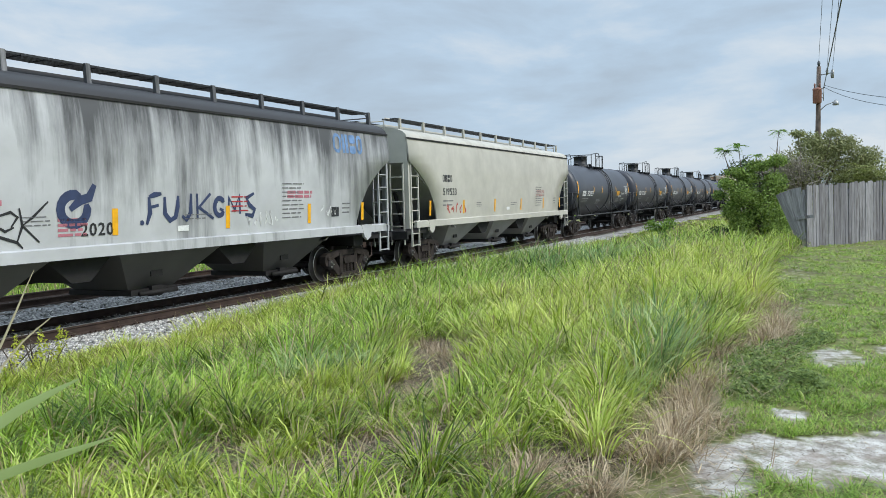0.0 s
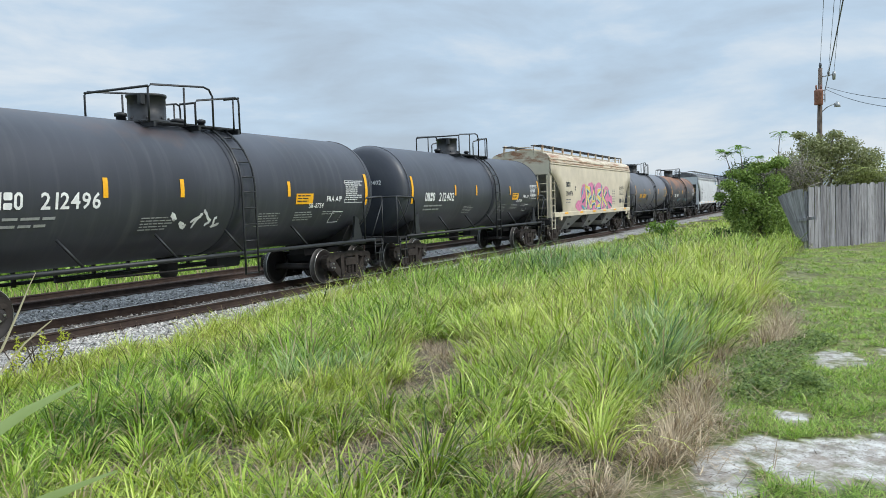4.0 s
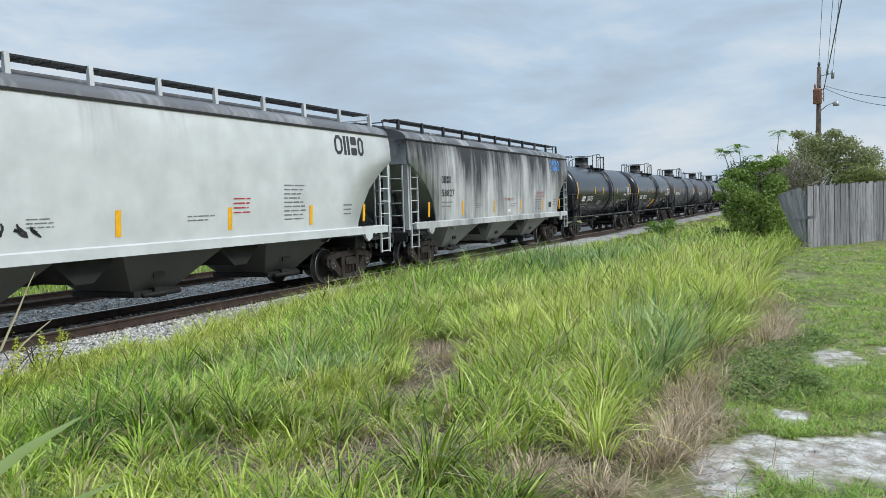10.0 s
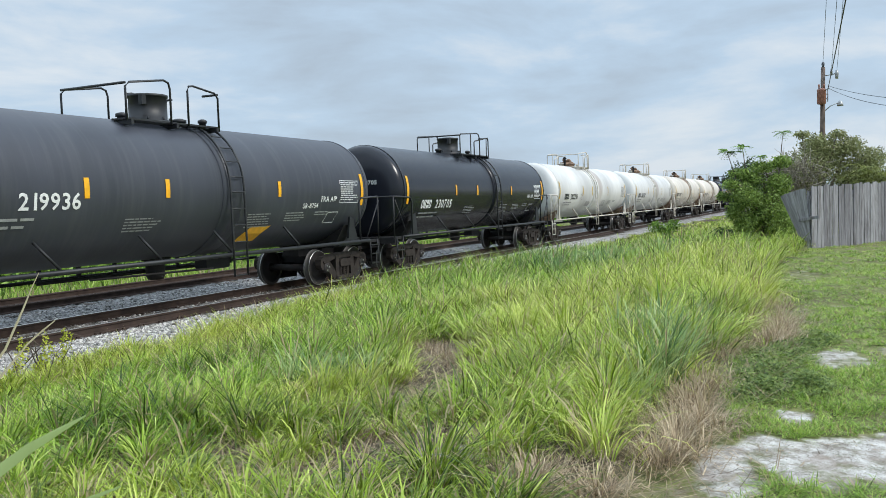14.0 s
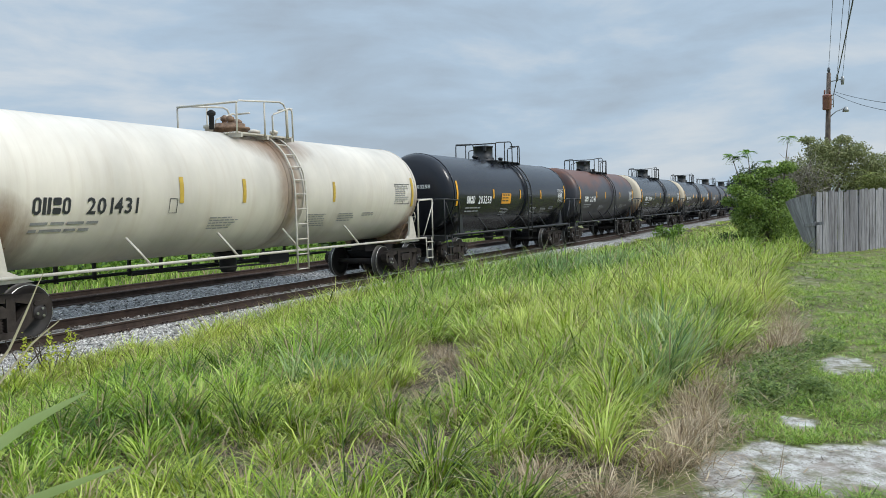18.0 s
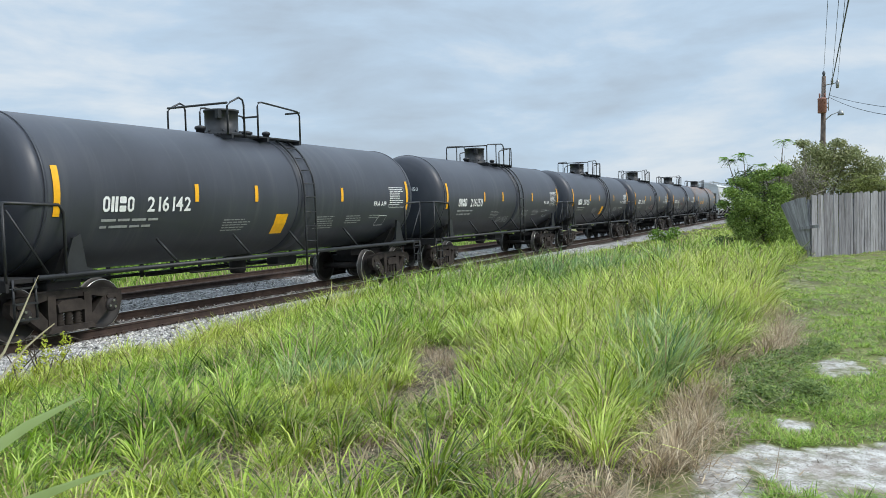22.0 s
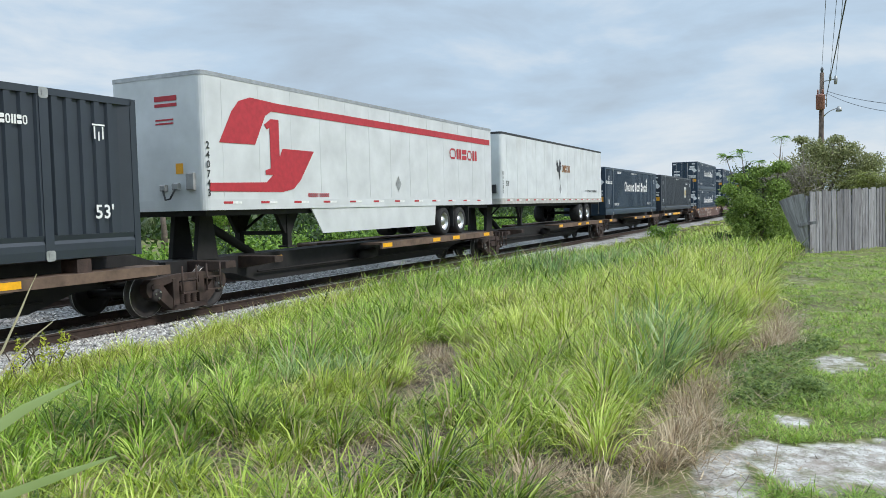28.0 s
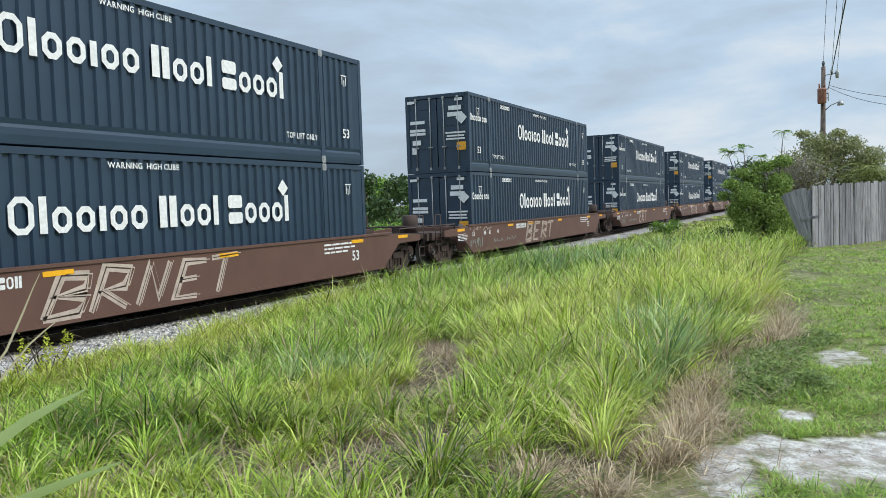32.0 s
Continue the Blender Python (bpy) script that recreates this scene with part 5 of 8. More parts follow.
def tank_car(x0, span, half, paint, label, r=1.44, zc=2.5, head_paint=None, head_band=0.0, pipes=None, number="", mark="TTTT", ink=None, stripe=None,
             number_at=(-5.25, 2.15), number_h=0.275, dome=-0.4, shorts=(-2.9, -1.0, 2.55), platform=(-1.22, 1.53), ladder=0.95, placard=None, extras=None,
             walkway=None, group="tank cars", pressure=False, aip=False, twin=False, head_ink=None, rule="", limits=()):
    """span: half of the shell's straight length; half: half of the length over couplers."""
    pipes = pipes or M_BLACK
    ink = ink or M_WHITE
    stripe = stripe or M_YELLOW
    faint = {M_WHITE: M_FAINT, M_INK: M_GREYPRINT, M_YELLOW: M_OCHRE}.get(ink, ink)
    head_paint = head_paint or paint
    key = ("tank", span, half, r, zc, dome, platform, ladder, pressure, twin)
    car = start_car("tank_car", label, "tank car", x0, group)
    con = shell_conform(r, zc)

    def shell():
        mb = MB()
        n = 20
        prof = [(-span + 2 * span * i / n, r) for i in range(n + 1)]
        return mb.lathe(prof, "x", (0, 0, zc), 64, False)

    def head(s):
        prof = [(s * (span + a), r * b) for a, b in ((0, 1), (.08, .995), (.17, .975), (.25, .935), (.31, .88), (.37, .78), (.43, .62), (.48, .42), (.505, .22), (.51, .012))]
        return MB().lathe(prof, "x", (0, 0, zc), 64)

    part("tank_shell", shell, paint, car, "", (*key, "shell"))
    for s in (-1, 1):
        part("tank_head", lambda s=s: head(s), head_paint, car, "", (*key, "head", s))
    if head_band:
        part("painted_band", lambda: MB().lathe([(-span, r + .004), (-span + head_band, r + .004)], "x", (0, 0, zc), 64, False), head_paint, car, "", (*key, "band"))

    def ring(x, w, o):
        return lambda: MB().lathe([(x - w / 2, r), (x - w / 2, r + o), (x + w / 2, r + o), (x + w / 2, r)], "x", (0, 0, zc), 64, False)
    part("shell_band", ring(ladder - .05, .62, .018), paint, car, "", (*key, "ring"))
    for s in (-1, 1):
        part("weld_seam", ring(s * (span - .02), .05, .012), paint, car, "", (*key, "seam", s))

    # underframe
    xb = half - 1.85
    for s in (-1, 1):
        part("draft_sill", lambda s=s: MB().box(s * (half - 1.5), 0, .92, 2.6, .5, .34, .04), M_UNDER, car, "", (*key, "draft", s))
        part("saddle", lambda s=s: MB().prism_x([(-.9, .95), (.9, .95), (1.25, zc - .95), (.75, zc - 1.22), (0, zc - r + .02), (-.75, zc - 1.22), (-1.25, zc - .95)], s * xb - .22, s * xb + .22), M_TARNISH if pressure else M_UNDER, car, "", (*key, "saddle", s))
        part("end_platform", lambda s=s: MB().box(s * (half - .75), 0, 1.06, .62, 2.75, .07, .01), M_UNDER, car, "", (*key, "plat", s))
        part("end_sill", lambda s=s: MB().box(s * (half - .46), 0, 1.0, .06, 2.8, .2, .01), M_UNDER, car, "", (*key, "esill", s))
        part("bolster_web", lambda s=s: MB().prism([(s * (xb - .62), 1.0), (s * (xb + .5), 1.0), (s * (xb + .3), 1.16), (s * (xb + .1), zc - .78), (s * (xb - .06), zc - .72), (s * (xb - .16), 1.2)], -1.36, -1.30), pipes, car, "", (*key, "web", s))
    part("heater_pipe", lambda: MB().tube([(-xb + .9, 1.2, .74), (xb - .9, 1.2, .74)], .04, 6), M_UNDER, car, "", (*key, "hpipe"))
    for k in range(9):
        part("pipe_hanger", lambda k=k: MB().box(-3.8 + k * .95, 1.2, .92, .07, .06, .5), M_UNDER, car, "", (*key, "hanger", k))
    for s in (-1, 1):
        part("side_pipe", lambda s=s: MB().tube([(-half + 1.0, s * 1.42, 1.09), (half - 1.0, s * 1.42, 1.09)], .03 if pressure else .045, 8), pipes, car, "", (*key, "pipe", s))
    for xx in (-span * .55, -span * .2, span * .12, span * .5):
        part("pipe_strut", lambda xx=xx: MB().tube([(xx - .25, -1.18, 1.62), (xx + .1, -1.42, 1.1)], .028, 6), pipes, car, "", (*key, "strut", xx))
    part("outlet_valve", lambda: MB().lathe([(.62, .16), (.7, .2), (1.0, .2), (1.06, .34), (1.12, .34)], "z", n=14).tube([(-2.6, .35, .78), (2.2, .35, .78)], .04, 6)
         .box(1.9, .1, .85, .8, .35, .32, .05).tube([(-2.0, -.35, .8), (1.4, -.35, .74)], .025, 6), M_UNDER, car, "", (*key, "valve"))

    # end platforms with rails and steps
    for s in (-1, 1):
        def rail(s=s):
            a, b, y, z = s * (half - .98), s * (half - .45), 1.43, 2.28
            p = [(a - s * .55, -y, 1.1), (a - s * .55, -y, z - .12), (a - s * .45, -y, z), (b - s * .1, -y, z + .03), (b, -y + .1, z + .03), (b, y - .1, z + .03), (b - s * .1, y, z + .03),
                 (a - s * .45, y, z), (a - s * .55, y, z - .12), (a - s * .55, y, 1.1)]
            mb = MB().tube(p, .028, 7)
            for yy in (-y, y):
                mb.tube([(b, yy * .97, 1.05), (b, yy * .97, z + .03)], .024, 6)
            mb.tube([(a - s * .2, -y, 1.15), (b - s * .02, -y, 2.2)], .018, 6)
            return mb
        part("end_handrail", rail, pipes, car, "", (*key, "rail", s))

        def step(s=s):
            mb = MB()
            a = s * (half - .75)
            for xx in (a - .2, a + .2):
                mb.tube([(xx, -1.40, 1.1), (xx, -1.42, .42)], .022, 6)
            for z in (.44, .70, .95):
                mb.box(a, -1.42, z, .42, .06, .03)
            return mb
        part("step", step, pipes, car, "", (*key, "step", s))
    couplers(car, half)
    part("brake_wheel", lambda: MB().tube([(half - .38, -.45 + .28 * math.cos(k * .524), 1.75 + .28 * math.sin(k * .524)) for k in range(13)], .018, 6)
         .tube([(half - .38, -.73, 1.75), (half - .38, -.17, 1.75)], .014, 5).tube([(half - .38, -.45, 1.47), (half - .38, -.45, 2.03)], .014, 5)
         .box(half - .45, -.45, 1.45, .12, .2, .7), pipes, car, "", (*key, "brake"))
    truck(car, -(half - 1.85))
    truck(car, half - 1.85)

    # top fittings
    zt = zc + r
    p0, p1 = platform

    def walk_mb():
        mb = MB()
        for s in (-1, 1):
            for k in range(5):
                mb.box((p0 + p1) / 2, s * (.50 + k * .085), zt - .06, p1 - p0, .05, .035)
            for xx in (p0 + .1, (p0 + p1) / 2, p1 - .1):
                mb.box(xx, s * .68, zt - .12, .07, .5, .1)
        for k in range(6):
            mb.box(p1 - .05 - k * .09, 0, zt - .05, .05, 1.0, .035)
        return mb
    part("top_platform", walk_mb, walkway or pipes, car, "", (*key, "walk"))

    def rail_top():
        mb = MB()
        for s in (-1, 1):
            y = s * .88
            if twin:
                mb.tube([(p0, y, zt - .1), (p0, y, zt + .55), (p0 + .1, y, zt + .64), (dome - .42, y, zt + .78), (dome - .29, y, zt + .74), (dome - .25, y, zt + .62), (dome - .25, y, zt - .1)], .023, 7)
                mb.tube([(dome + .25, y, zt - .1), (dome + .25, y, zt + .64), (dome + .29, y, zt + .74), (dome + .42, y, zt + .76), (p1 - .1, y, zt + .68), (p1, y, zt + .58), (p1, y, zt - .15)], .023, 7)
                continue
            mb.tube([(p0, y, zt - .1), (p0, y, zt + .58), (p0 + .08, y, zt + .66), (dome + .78, y, zt + .78), (dome + .95, y, zt + .74), (dome + 1.05, y, zt + .60), (dome + 1.05, y, zt - .1)], .023, 7)
            mb.tube([(dome + .5, y, zt - .05), (dome + .5, y, zt + .42), (dome + .56, y, zt + .47), (p1 - .12, y, zt + .66), (p1 - .02, y, zt + .62), (p1, y, zt + .52), (p1, y, zt - .15)], .023, 7)
            mb.tube([(p1 - .2, y, zt - .1), (p1 - .2, y, zt + .63)], .02, 6)
            mb.tube([(p0 + 1.0, y, zt - .1), (p0 + 1.0, y, zt + .70)], .022, 6)
        mb.tube([(p0, -.88, zt + .62), (p0, .88, zt + .62)], .027, 6)
        mb.tube([(p1, -.88, zt + .66), (p1, -.45, zt + .66)], .027, 6)
        mb.tube([(p1, .45, zt + .66), (p1, .88, zt + .66)], .027, 6)
        return mb
    pieces("platform_rail", rail_top, pipes, car, "", (*key, "toprail"))

    def manway():
        mb = MB().lathe([(zt - .12, .46), (zt + .05, .46), (zt + .05, .39), (zt + .53, .39), (zt + .54, .415), (zt + .59, .415), (zt + .62, .2)], "z", (dome, 0, 0), 24)
        for k in range(8):
            a = k * math.pi / 4
            mb.lathe([(zt + .04, .025), (zt + .11, .025)], "z", (dome + .43 * math.cos(a), .43 * math.sin(a), 0), 6)
        mb.box(dome - .36, -.22, zt + .46, .12, .1, .2)
        return mb

    def bonnet():
        return MB().lathe([(zt - .12, .42), (zt + .1, .42), (zt + .1, .47), (zt + .15, .47), (zt + .15, .36), (zt + .24, .36), (zt + .26, .1)], "z", (dome, 0, 0), 24)
    part("manway", bonnet if pressure else manway, M_TARNISH if pressure else pipes, car, "rust-stained valve plate" if pressure else "", (*key, "manway"))
    for dx, yy, q in ((1.0, .1, .13), (1.42, -.2, .08), (-.62, .1, .1)):
        part("valve_fitting", lambda dx=dx, yy=yy, q=q: MB().lathe([(zt - .1, q), (zt + .1, q), (zt + .1, q * 1.3), (zt + .16, q * 1.3), (zt + .19, q * .5)], "z", (dome + dx, yy, 0), 12), pipes, car, "", (*key, "valve", dx))
    if pressure:
        for dx, yy, hh in ((-.16, -.14, .42), (.16, -.12, .36), (.0, .16, .46), (-.75, -.1, .5), (.3, .1, .4)):
            part("angle_valve", lambda dx=dx, yy=yy, hh=hh: MB().lathe([(zt + .05, .06), (zt + hh - .14, .06), (zt + hh - .12, .1), (zt + hh - .05, .1), (zt + hh, .03)], "z", (dome + dx, yy, 0), 10), M_UNDER if dx < -.5 else M_TARNISH, car, "", (*key, "angle", dx))

    def ladder_mb():
        mb = MB()
        rr = r + .09
        angs = [math.radians(a) for a in range(28, 100, 9)]
        for xx in (ladder - .22, ladder + .22):
            path = [(xx, -rr * math.sin(a), zc + rr * math.cos(a)) for a in angs] + [(xx, -rr - .01, 1.6), (xx, -rr - .01, .62)]
            mb.tube(path, .026, 6)
        z = .64
        while z < zc:
            mb.tube([(ladder - .22, -rr - .01, z), (ladder + .22, -rr - .01, z)], .016, 5)
            z += .36
        for k in range(5):
            a = math.radians(80 - k * 13)
            mb.tube([(ladder - .22, -rr * math.sin(a), zc + rr * math.cos(a)), (ladder + .22, -rr * math.sin(a), zc + rr * math.cos(a))], .016, 5)
        return mb
    part("side_ladder", ladder_mb, pipes, car, "", (*key, "ladder"))

    # markings
    for s in (-1, 1):
        part("end_stripe", lambda s=s: arc_strip(s * (span - .22), .13, zc - .42, zc + .44, con), stripe, car, "reflective end stripe", (*key, "endstripe", s))
    for xx in shorts:
        part("reflector_stripe", lambda xx=xx: arc_strip(xx, .11, zc - (.27 if pressure else .17), zc + (.25 if pressure else .19), con, 4), stripe, car, "", (*key, "short", xx))
    nx, nz = number_at
    part("reporting_mark", lambda: blocks_mb(mark, nx, nz, number_h, 0, con, .9), ink, car, "", (*key, "mark", mark, nx, nz, number_h))
    if number:
        part("car_number", text_mb(number, nx + .92 * number_h / .245, nz, number_h, 0, 1.0, con), ink, car)
    for k, words in enumerate(limits):
        part("load_limit", text_mb(words, nx, nz - .25 - .2 * k, .1, 0, .95, con), faint, car)
    if not limits:
        part("small_print", lambda: bars_mb(nx, nz - .13, 1.75, .24, 2, 0, con, 3, .38), faint, car, "", (*key, "print", nx, nz))
    part("data_print", lambda: bars_mb(span - 1.3, zc + .2, .85, .5, 9, 0, con, 5, .42), ink if ink is M_WHITE else faint, car, "block of white small print" if ink is M_WHITE else "block of faded small print", (*key, "panel"))
    for k, (xx, zz, w, h, n) in enumerate(((-2.0, 1.95, .9, .28, 5), (1.5, 1.95, .95, .34, 6), (2.9, 1.95, .8, .24, 4), (4.1, 1.95, .7, .12, 2))):
        part("small_print", lambda: bars_mb(xx, zz, w, h, n, 0, con, 8 + k, .42), faint, car, "", (*key, "print", k))

    def on_head(p):
        q = min(.98, math.hypot(p[0], p[2] - zc) / r)
        pts = ((.012, .51), (.22, .505), (.42, .48), (.62, .43), (.78, .37), (.88, .31), (.935, .25), (.99, .1))
        x = pts[0][1]
        for (a, u), (b, v) in zip(pts, pts[1:]):
            if a <= q <= b:
                x = u + (v - u) * (q - a) / (b - a)
        return (-span - x - .012, -p[0], p[2])
    hink = head_ink or ink
    hz = zc + (.45 if head_band else .2)
    part("end_mark", lambda: blocks_mb(mark, -.28, hz, .125, 0, on_head, .9), hink, car, "", (*key, "endmark", mark))
    if number:
        part("end_number", text_mb(number, .16, hz, .125, 0, 1.0, on_head), hink, car)
    part("end_print", lambda: bars_mb(-.28, hz - .1, .62, .2, 2, 0, on_head, 4, .45), hink, car, "", (*key, "endprint"))
    px, pz = span - 1.32, zc - .34
    part("panel_frame", lambda: stroke_mb([[(px, pz), (px + .9, pz), (px + .9, pz + .58), (px, pz + .58), (px, pz)], [(px + .22, pz), (px + .22, pz + .58)], [(px + .5, pz), (px + .5, pz + .58)]], .02, 0, con), ink, car, "", (*key, "pframe"))
    if pressure or r > 1.465:
        a = nx + 2.62 * number_h / .245
        part("plate_frame", lambda: stroke_mb([[(a, nz - .02), (a + .2, nz - .02), (a + .2, nz + .26), (a, nz + .26), (a, nz - .02)]], .02, 0, con), ink, car, "", (*key, "plate", nx, nz))
    if aip:
        part("stencil", lambda: text_mb("FRA AIP", span - 2.2, zc - .30, .13, 0, 1.0, con), ink, car, "", (*key, "aip"))
        part("outlined_mark", lambda: stroke_mb([[(span - 1.85, zc - .85), (span - 1.38, zc - .85), (span - 1.30, zc - .58), (span - 1.77, zc - .58), (span - 1.85, zc - .85)]], .022, 0, con), ink, car, "", (*key, "outl"))
    if rule:
        part("stencil", text_mb(rule, span - 2.95, zc - .46, .12, 0, 1.0, con), ink, car)
    if placard:
        m, xx, zz, w, h = placard
        part("placard", lambda: MB().add([con(p) for p in [(xx, 0, zz), (xx + w, 0, zz), (xx + w, 0, zz + h / 2), (xx, 0, zz + h / 2), (xx + w, 0, zz + h), (xx, 0, zz + h)]], [(0, 1, 2, 3), (3, 2, 4, 5)]), m, car)
        if w > .7:
            part("placard_print", bars_mb(xx + .05, zz + h - .04, w - .08, h - .06, 3, 0, shell_conform(r, zc, .018), 9, .4), M_INK, car)
    if extras:
        extras(car, con, span, zc, r)
    return car


# ---- covered hopper cars ----
def hopper_car(x0, half, paint, label, roof_paint=None, number="", mark="TTTT", ink=None, marks="stripes", logo=None, board=None, frame_paint=None, bays=(-4.2, 0.0, 4.2), under=None,
               extras=None, limits=None, beam=False, stencils=()):
    roof_paint = roof_paint or paint
    ink = ink or M_INK
    frame_paint = frame_paint or paint
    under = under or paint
    board = board or M_GALV
    car = start_car("covered_hopper_car", label, "hopper car", x0, "covered hopper cars")
    L = half - .62
    key = ("hopper", half)
    zb, zs = 1.26, 1.47

    def width(z):
        pts = [(1.2, 1.50), (2.2, 1.55), (3.2, 1.56), (3.8, 1.52), (4.05, 1.47)]
        for (a, p), (b, q) in zip(pts, pts[1:]):
            if z <= b:
                return p + (q - p) * (z - a) / (b - a)
        return pts[-1][1]

    def cut(z):
        pts = [(1.2, 1.95), (1.6, 1.9), (2.0, 1.72), (2.5, 1.32), (2.9, .8), (3.2, .25), (3.32, 0.0), (5, 0.0)]
        for (a, p), (b, q) in zip(pts, pts[1:]):
            if z <= b:
                return p + (q - p) * (z - a) / (b - a)
        return 0.0
    zs_list = [1.42, 1.6, 1.8, 2.0, 2.25, 2.5, 2.75, 3.0, 3.2, 3.33, 3.6, 3.85, 4.06]

    def side(s):
        mb = MB()
        nx = 12
        vs, fs = [], []
        for off in (0, .05):
            for z in zs_list:
                e = L - cut(z)
                for i in range(nx + 1):
                    vs.append((-e + 2 * e * i / nx, s * (width(z) - off), z))
        w, m = nx + 1, len(zs_list)
        for o in (0, w * m):
            fs += [(o + j * w + i, o + j * w + i + 1, o + (j + 1) * w + i + 1, o + (j + 1) * w + i) for j in range(m - 1) for i in range(nx)]
        for j in range(m - 1):
            for i in (0, nx):
                a, b = j * w + i, (j + 1) * w + i
                fs.append((a, b, b + w * m, a + w * m))
        return mb.add(vs, fs, True)
    for s in (-1, 1):
        part("side_panel", lambda s=s: side(s), paint, car, "", (*key, "side", s))

    def roof():
        mb = MB()
        pr = [(-1.47, 4.06), (-1.44, 4.16), (-1.32, 4.27), (-1.08, 4.36), (-.7, 4.44), (-.3, 4.48), (.3, 4.48), (.7, 4.44), (1.08, 4.36), (1.32, 4.27), (1.44, 4.16), (1.47, 4.06)]
        n = len(pr)
        vs = [(x, y, z) for x in (-L, L) for y, z in pr]
        fs = [(i, i + 1, n + i + 1, n + i) for i in range(n - 1)]
        mb.add(vs, fs, True)
        mb.add([(x, y, z) for x in (-L,) for y, z in pr], [tuple(range(n))])
        mb.add([(x, y, z) for x in (L,) for y, z in pr], [tuple(range(n))])
        return mb
    part("roof", roof, roof_paint, car, "", (*key, "roof"))
    for s in (-1, 1):
        # nearly black unless beamed: draws a thin dark line along the roof's edge
        part("eave_strip", lambda s=s: MB().box(0, s * 1.485, 4.05, 2 * L, .045, .05), M_UNDER if not beam else roof_paint, car, "", (*key, "eave", s))
        if beam:
            for z in (3.9, 3.8):
                part("top_chord", lambda s=s, z=z: MB().box(0, s * (width(z) + .015), z, 2 * L, .05, .035), roof_paint, car, "", (*key, "chord", s, z))
        part("side_sill", lambda s=s: MB().prism_x([(s * 1.46, 1.26), (s * 1.57, 1.26), (s * 1.57, 1.45), (s * 1.50, 1.48), (s * 1.46, 1.48)], -L + .35, L - .35), paint, car, "", (*key, "sill", s))
    for e in (-1, 1):
        # the end wall and slope sheet
        part("end_sheet", lambda e=e: MB().prism([(e * L, 3.3), (e * L, 4.06), (e * (L - .05), 4.06), (e * (L - .05), 3.3)], -1.46, 1.46), paint, car, "", (*key, "endsheet", e))
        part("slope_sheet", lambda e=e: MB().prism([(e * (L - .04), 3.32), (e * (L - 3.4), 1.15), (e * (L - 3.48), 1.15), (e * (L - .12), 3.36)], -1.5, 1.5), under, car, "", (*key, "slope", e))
        for s in (-1, 1):
            part("corner_post", lambda e=e, s=s: MB().box(e * (L - .06), s * 1.40, 2.3, .10, .16, 2.1), frame_paint, car, "", (*key, "post", e, s))

        def end_frame(e=e):
            mb = MB()
            mb.box(e * (L - .5), 0, 1.13, 1.3, 2.95, .12, .02)
            mb.box(e * (L + .12), 0, 1.05, .08, 2.95, .28, .02)
            mb.box(e * (L - 1.3), 0, .92, 3.4, .5, .36, .04)
            mb.box(e * (L - 1.5), 0, 1.05, .5, 2.6, .3, .04)
            for y in (-.5, .5):
                mb.prism([(e * (L - .1), 1.2), (e * (L - .25), 1.2), (e * (L - .25), 3.2), (e * (L - .1), 3.3)], y - .05, y + .05)
            mb.tube([(e * (L - 1.6), -.4, 1.2), (e * (L - 1.1), -.4, 2.4)], .07, 8)
            return mb
        part("end_frame", end_frame, M_UNDER, car, "", (*key, "endframe", e))

        def ladder(e=e):
            mb = MB()
            a = e * (L - .38)
            for xx in (a - .24, a + .24):
                mb.box(xx, -1.49, 1.98, .05, .05, 2.6)
            for k in range(8):
                mb.tube([(a - .24, -1.5, .72 + k * .36), (a + .24, -1.5, .72 + k * .36)], .018, 5)
            xe = e * (L + .1)
            for yy in (-1.35, -.9):
                mb.box(xe, yy, 2.0, .04, .04, 2.5)
            for k in range(6):
                mb.tube([(xe, -1.35, .95 + k * .38), (xe, -.9, .95 + k * .38)], .018, 5)
            return mb
        part("end_ladder", ladder, frame_paint, car, "", (*key, "ladder", e))
        part("jacking_pad", lambda e=e: MB().prism([(e * (L - 1.75), 1.48), (e * (L - 1.2), 1.48), (e * (L - 1.25), 1.15), (e * (L - 1.45), 1.05), (e * (L - 1.6), 1.15)], -1.575, -1.50), frame_paint, car, "", (*key, "pad", e))

        def end_rail(e=e):
            mb = MB()
            for y in (-.75, .75):
                mb.tube([(e * (L - .9), y, 4.7), (e * (L + .05), y, 4.7), (e * (L + .12), y, 4.62), (e * (L + .12), y, 4.2)], .02, 6)
            mb.tube([(e * (L + .12), -.75, 4.6), (e * (L + .12), .75, 4.6)], .02, 6)
            return mb
        part("roof_handrail", end_rail, frame_paint, car, "", (*key, "endrail", e))

    def bay(x):
        w, b = 1.42, .6
        mb = MB()
        vs = [(x - w, -1.45, 1.3), (x + w, -1.45, 1.3), (x + w, 1.45, 1.3), (x - w, 1.45, 1.3), (x - b, -.75, .5), (x + b, -.75, .5), (x + b, .75, .5), (x - b, .75, .5)]
        mb.add(vs, [(0, 1, 5, 4), (1, 2, 6, 5), (2, 3, 7, 6), (3, 0, 4, 7), (4, 5, 6, 7), (0, 1, 2, 3)])
        return mb
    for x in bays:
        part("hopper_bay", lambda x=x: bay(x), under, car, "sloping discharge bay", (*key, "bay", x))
        part("discharge_gate", lambda x=x: MB().box(x, 0, .44, 1.25, 1.7, .12, .02).tube([(x - .5, -.95, .42), (x + .5, -.95, .42)], .05, 8).box(x, -.86, .44, .3, .12, .2).box(x - .15, -1.06, .83, .3, .03, .16), M_UNDER, car, "", (*key, "gate", x))
    part("floor_plate", lambda: MB().box(0, 0, 1.32, 2 * L - 4.2, 2.86, .06), M_UNDER, car, "", (*key, "floor"))
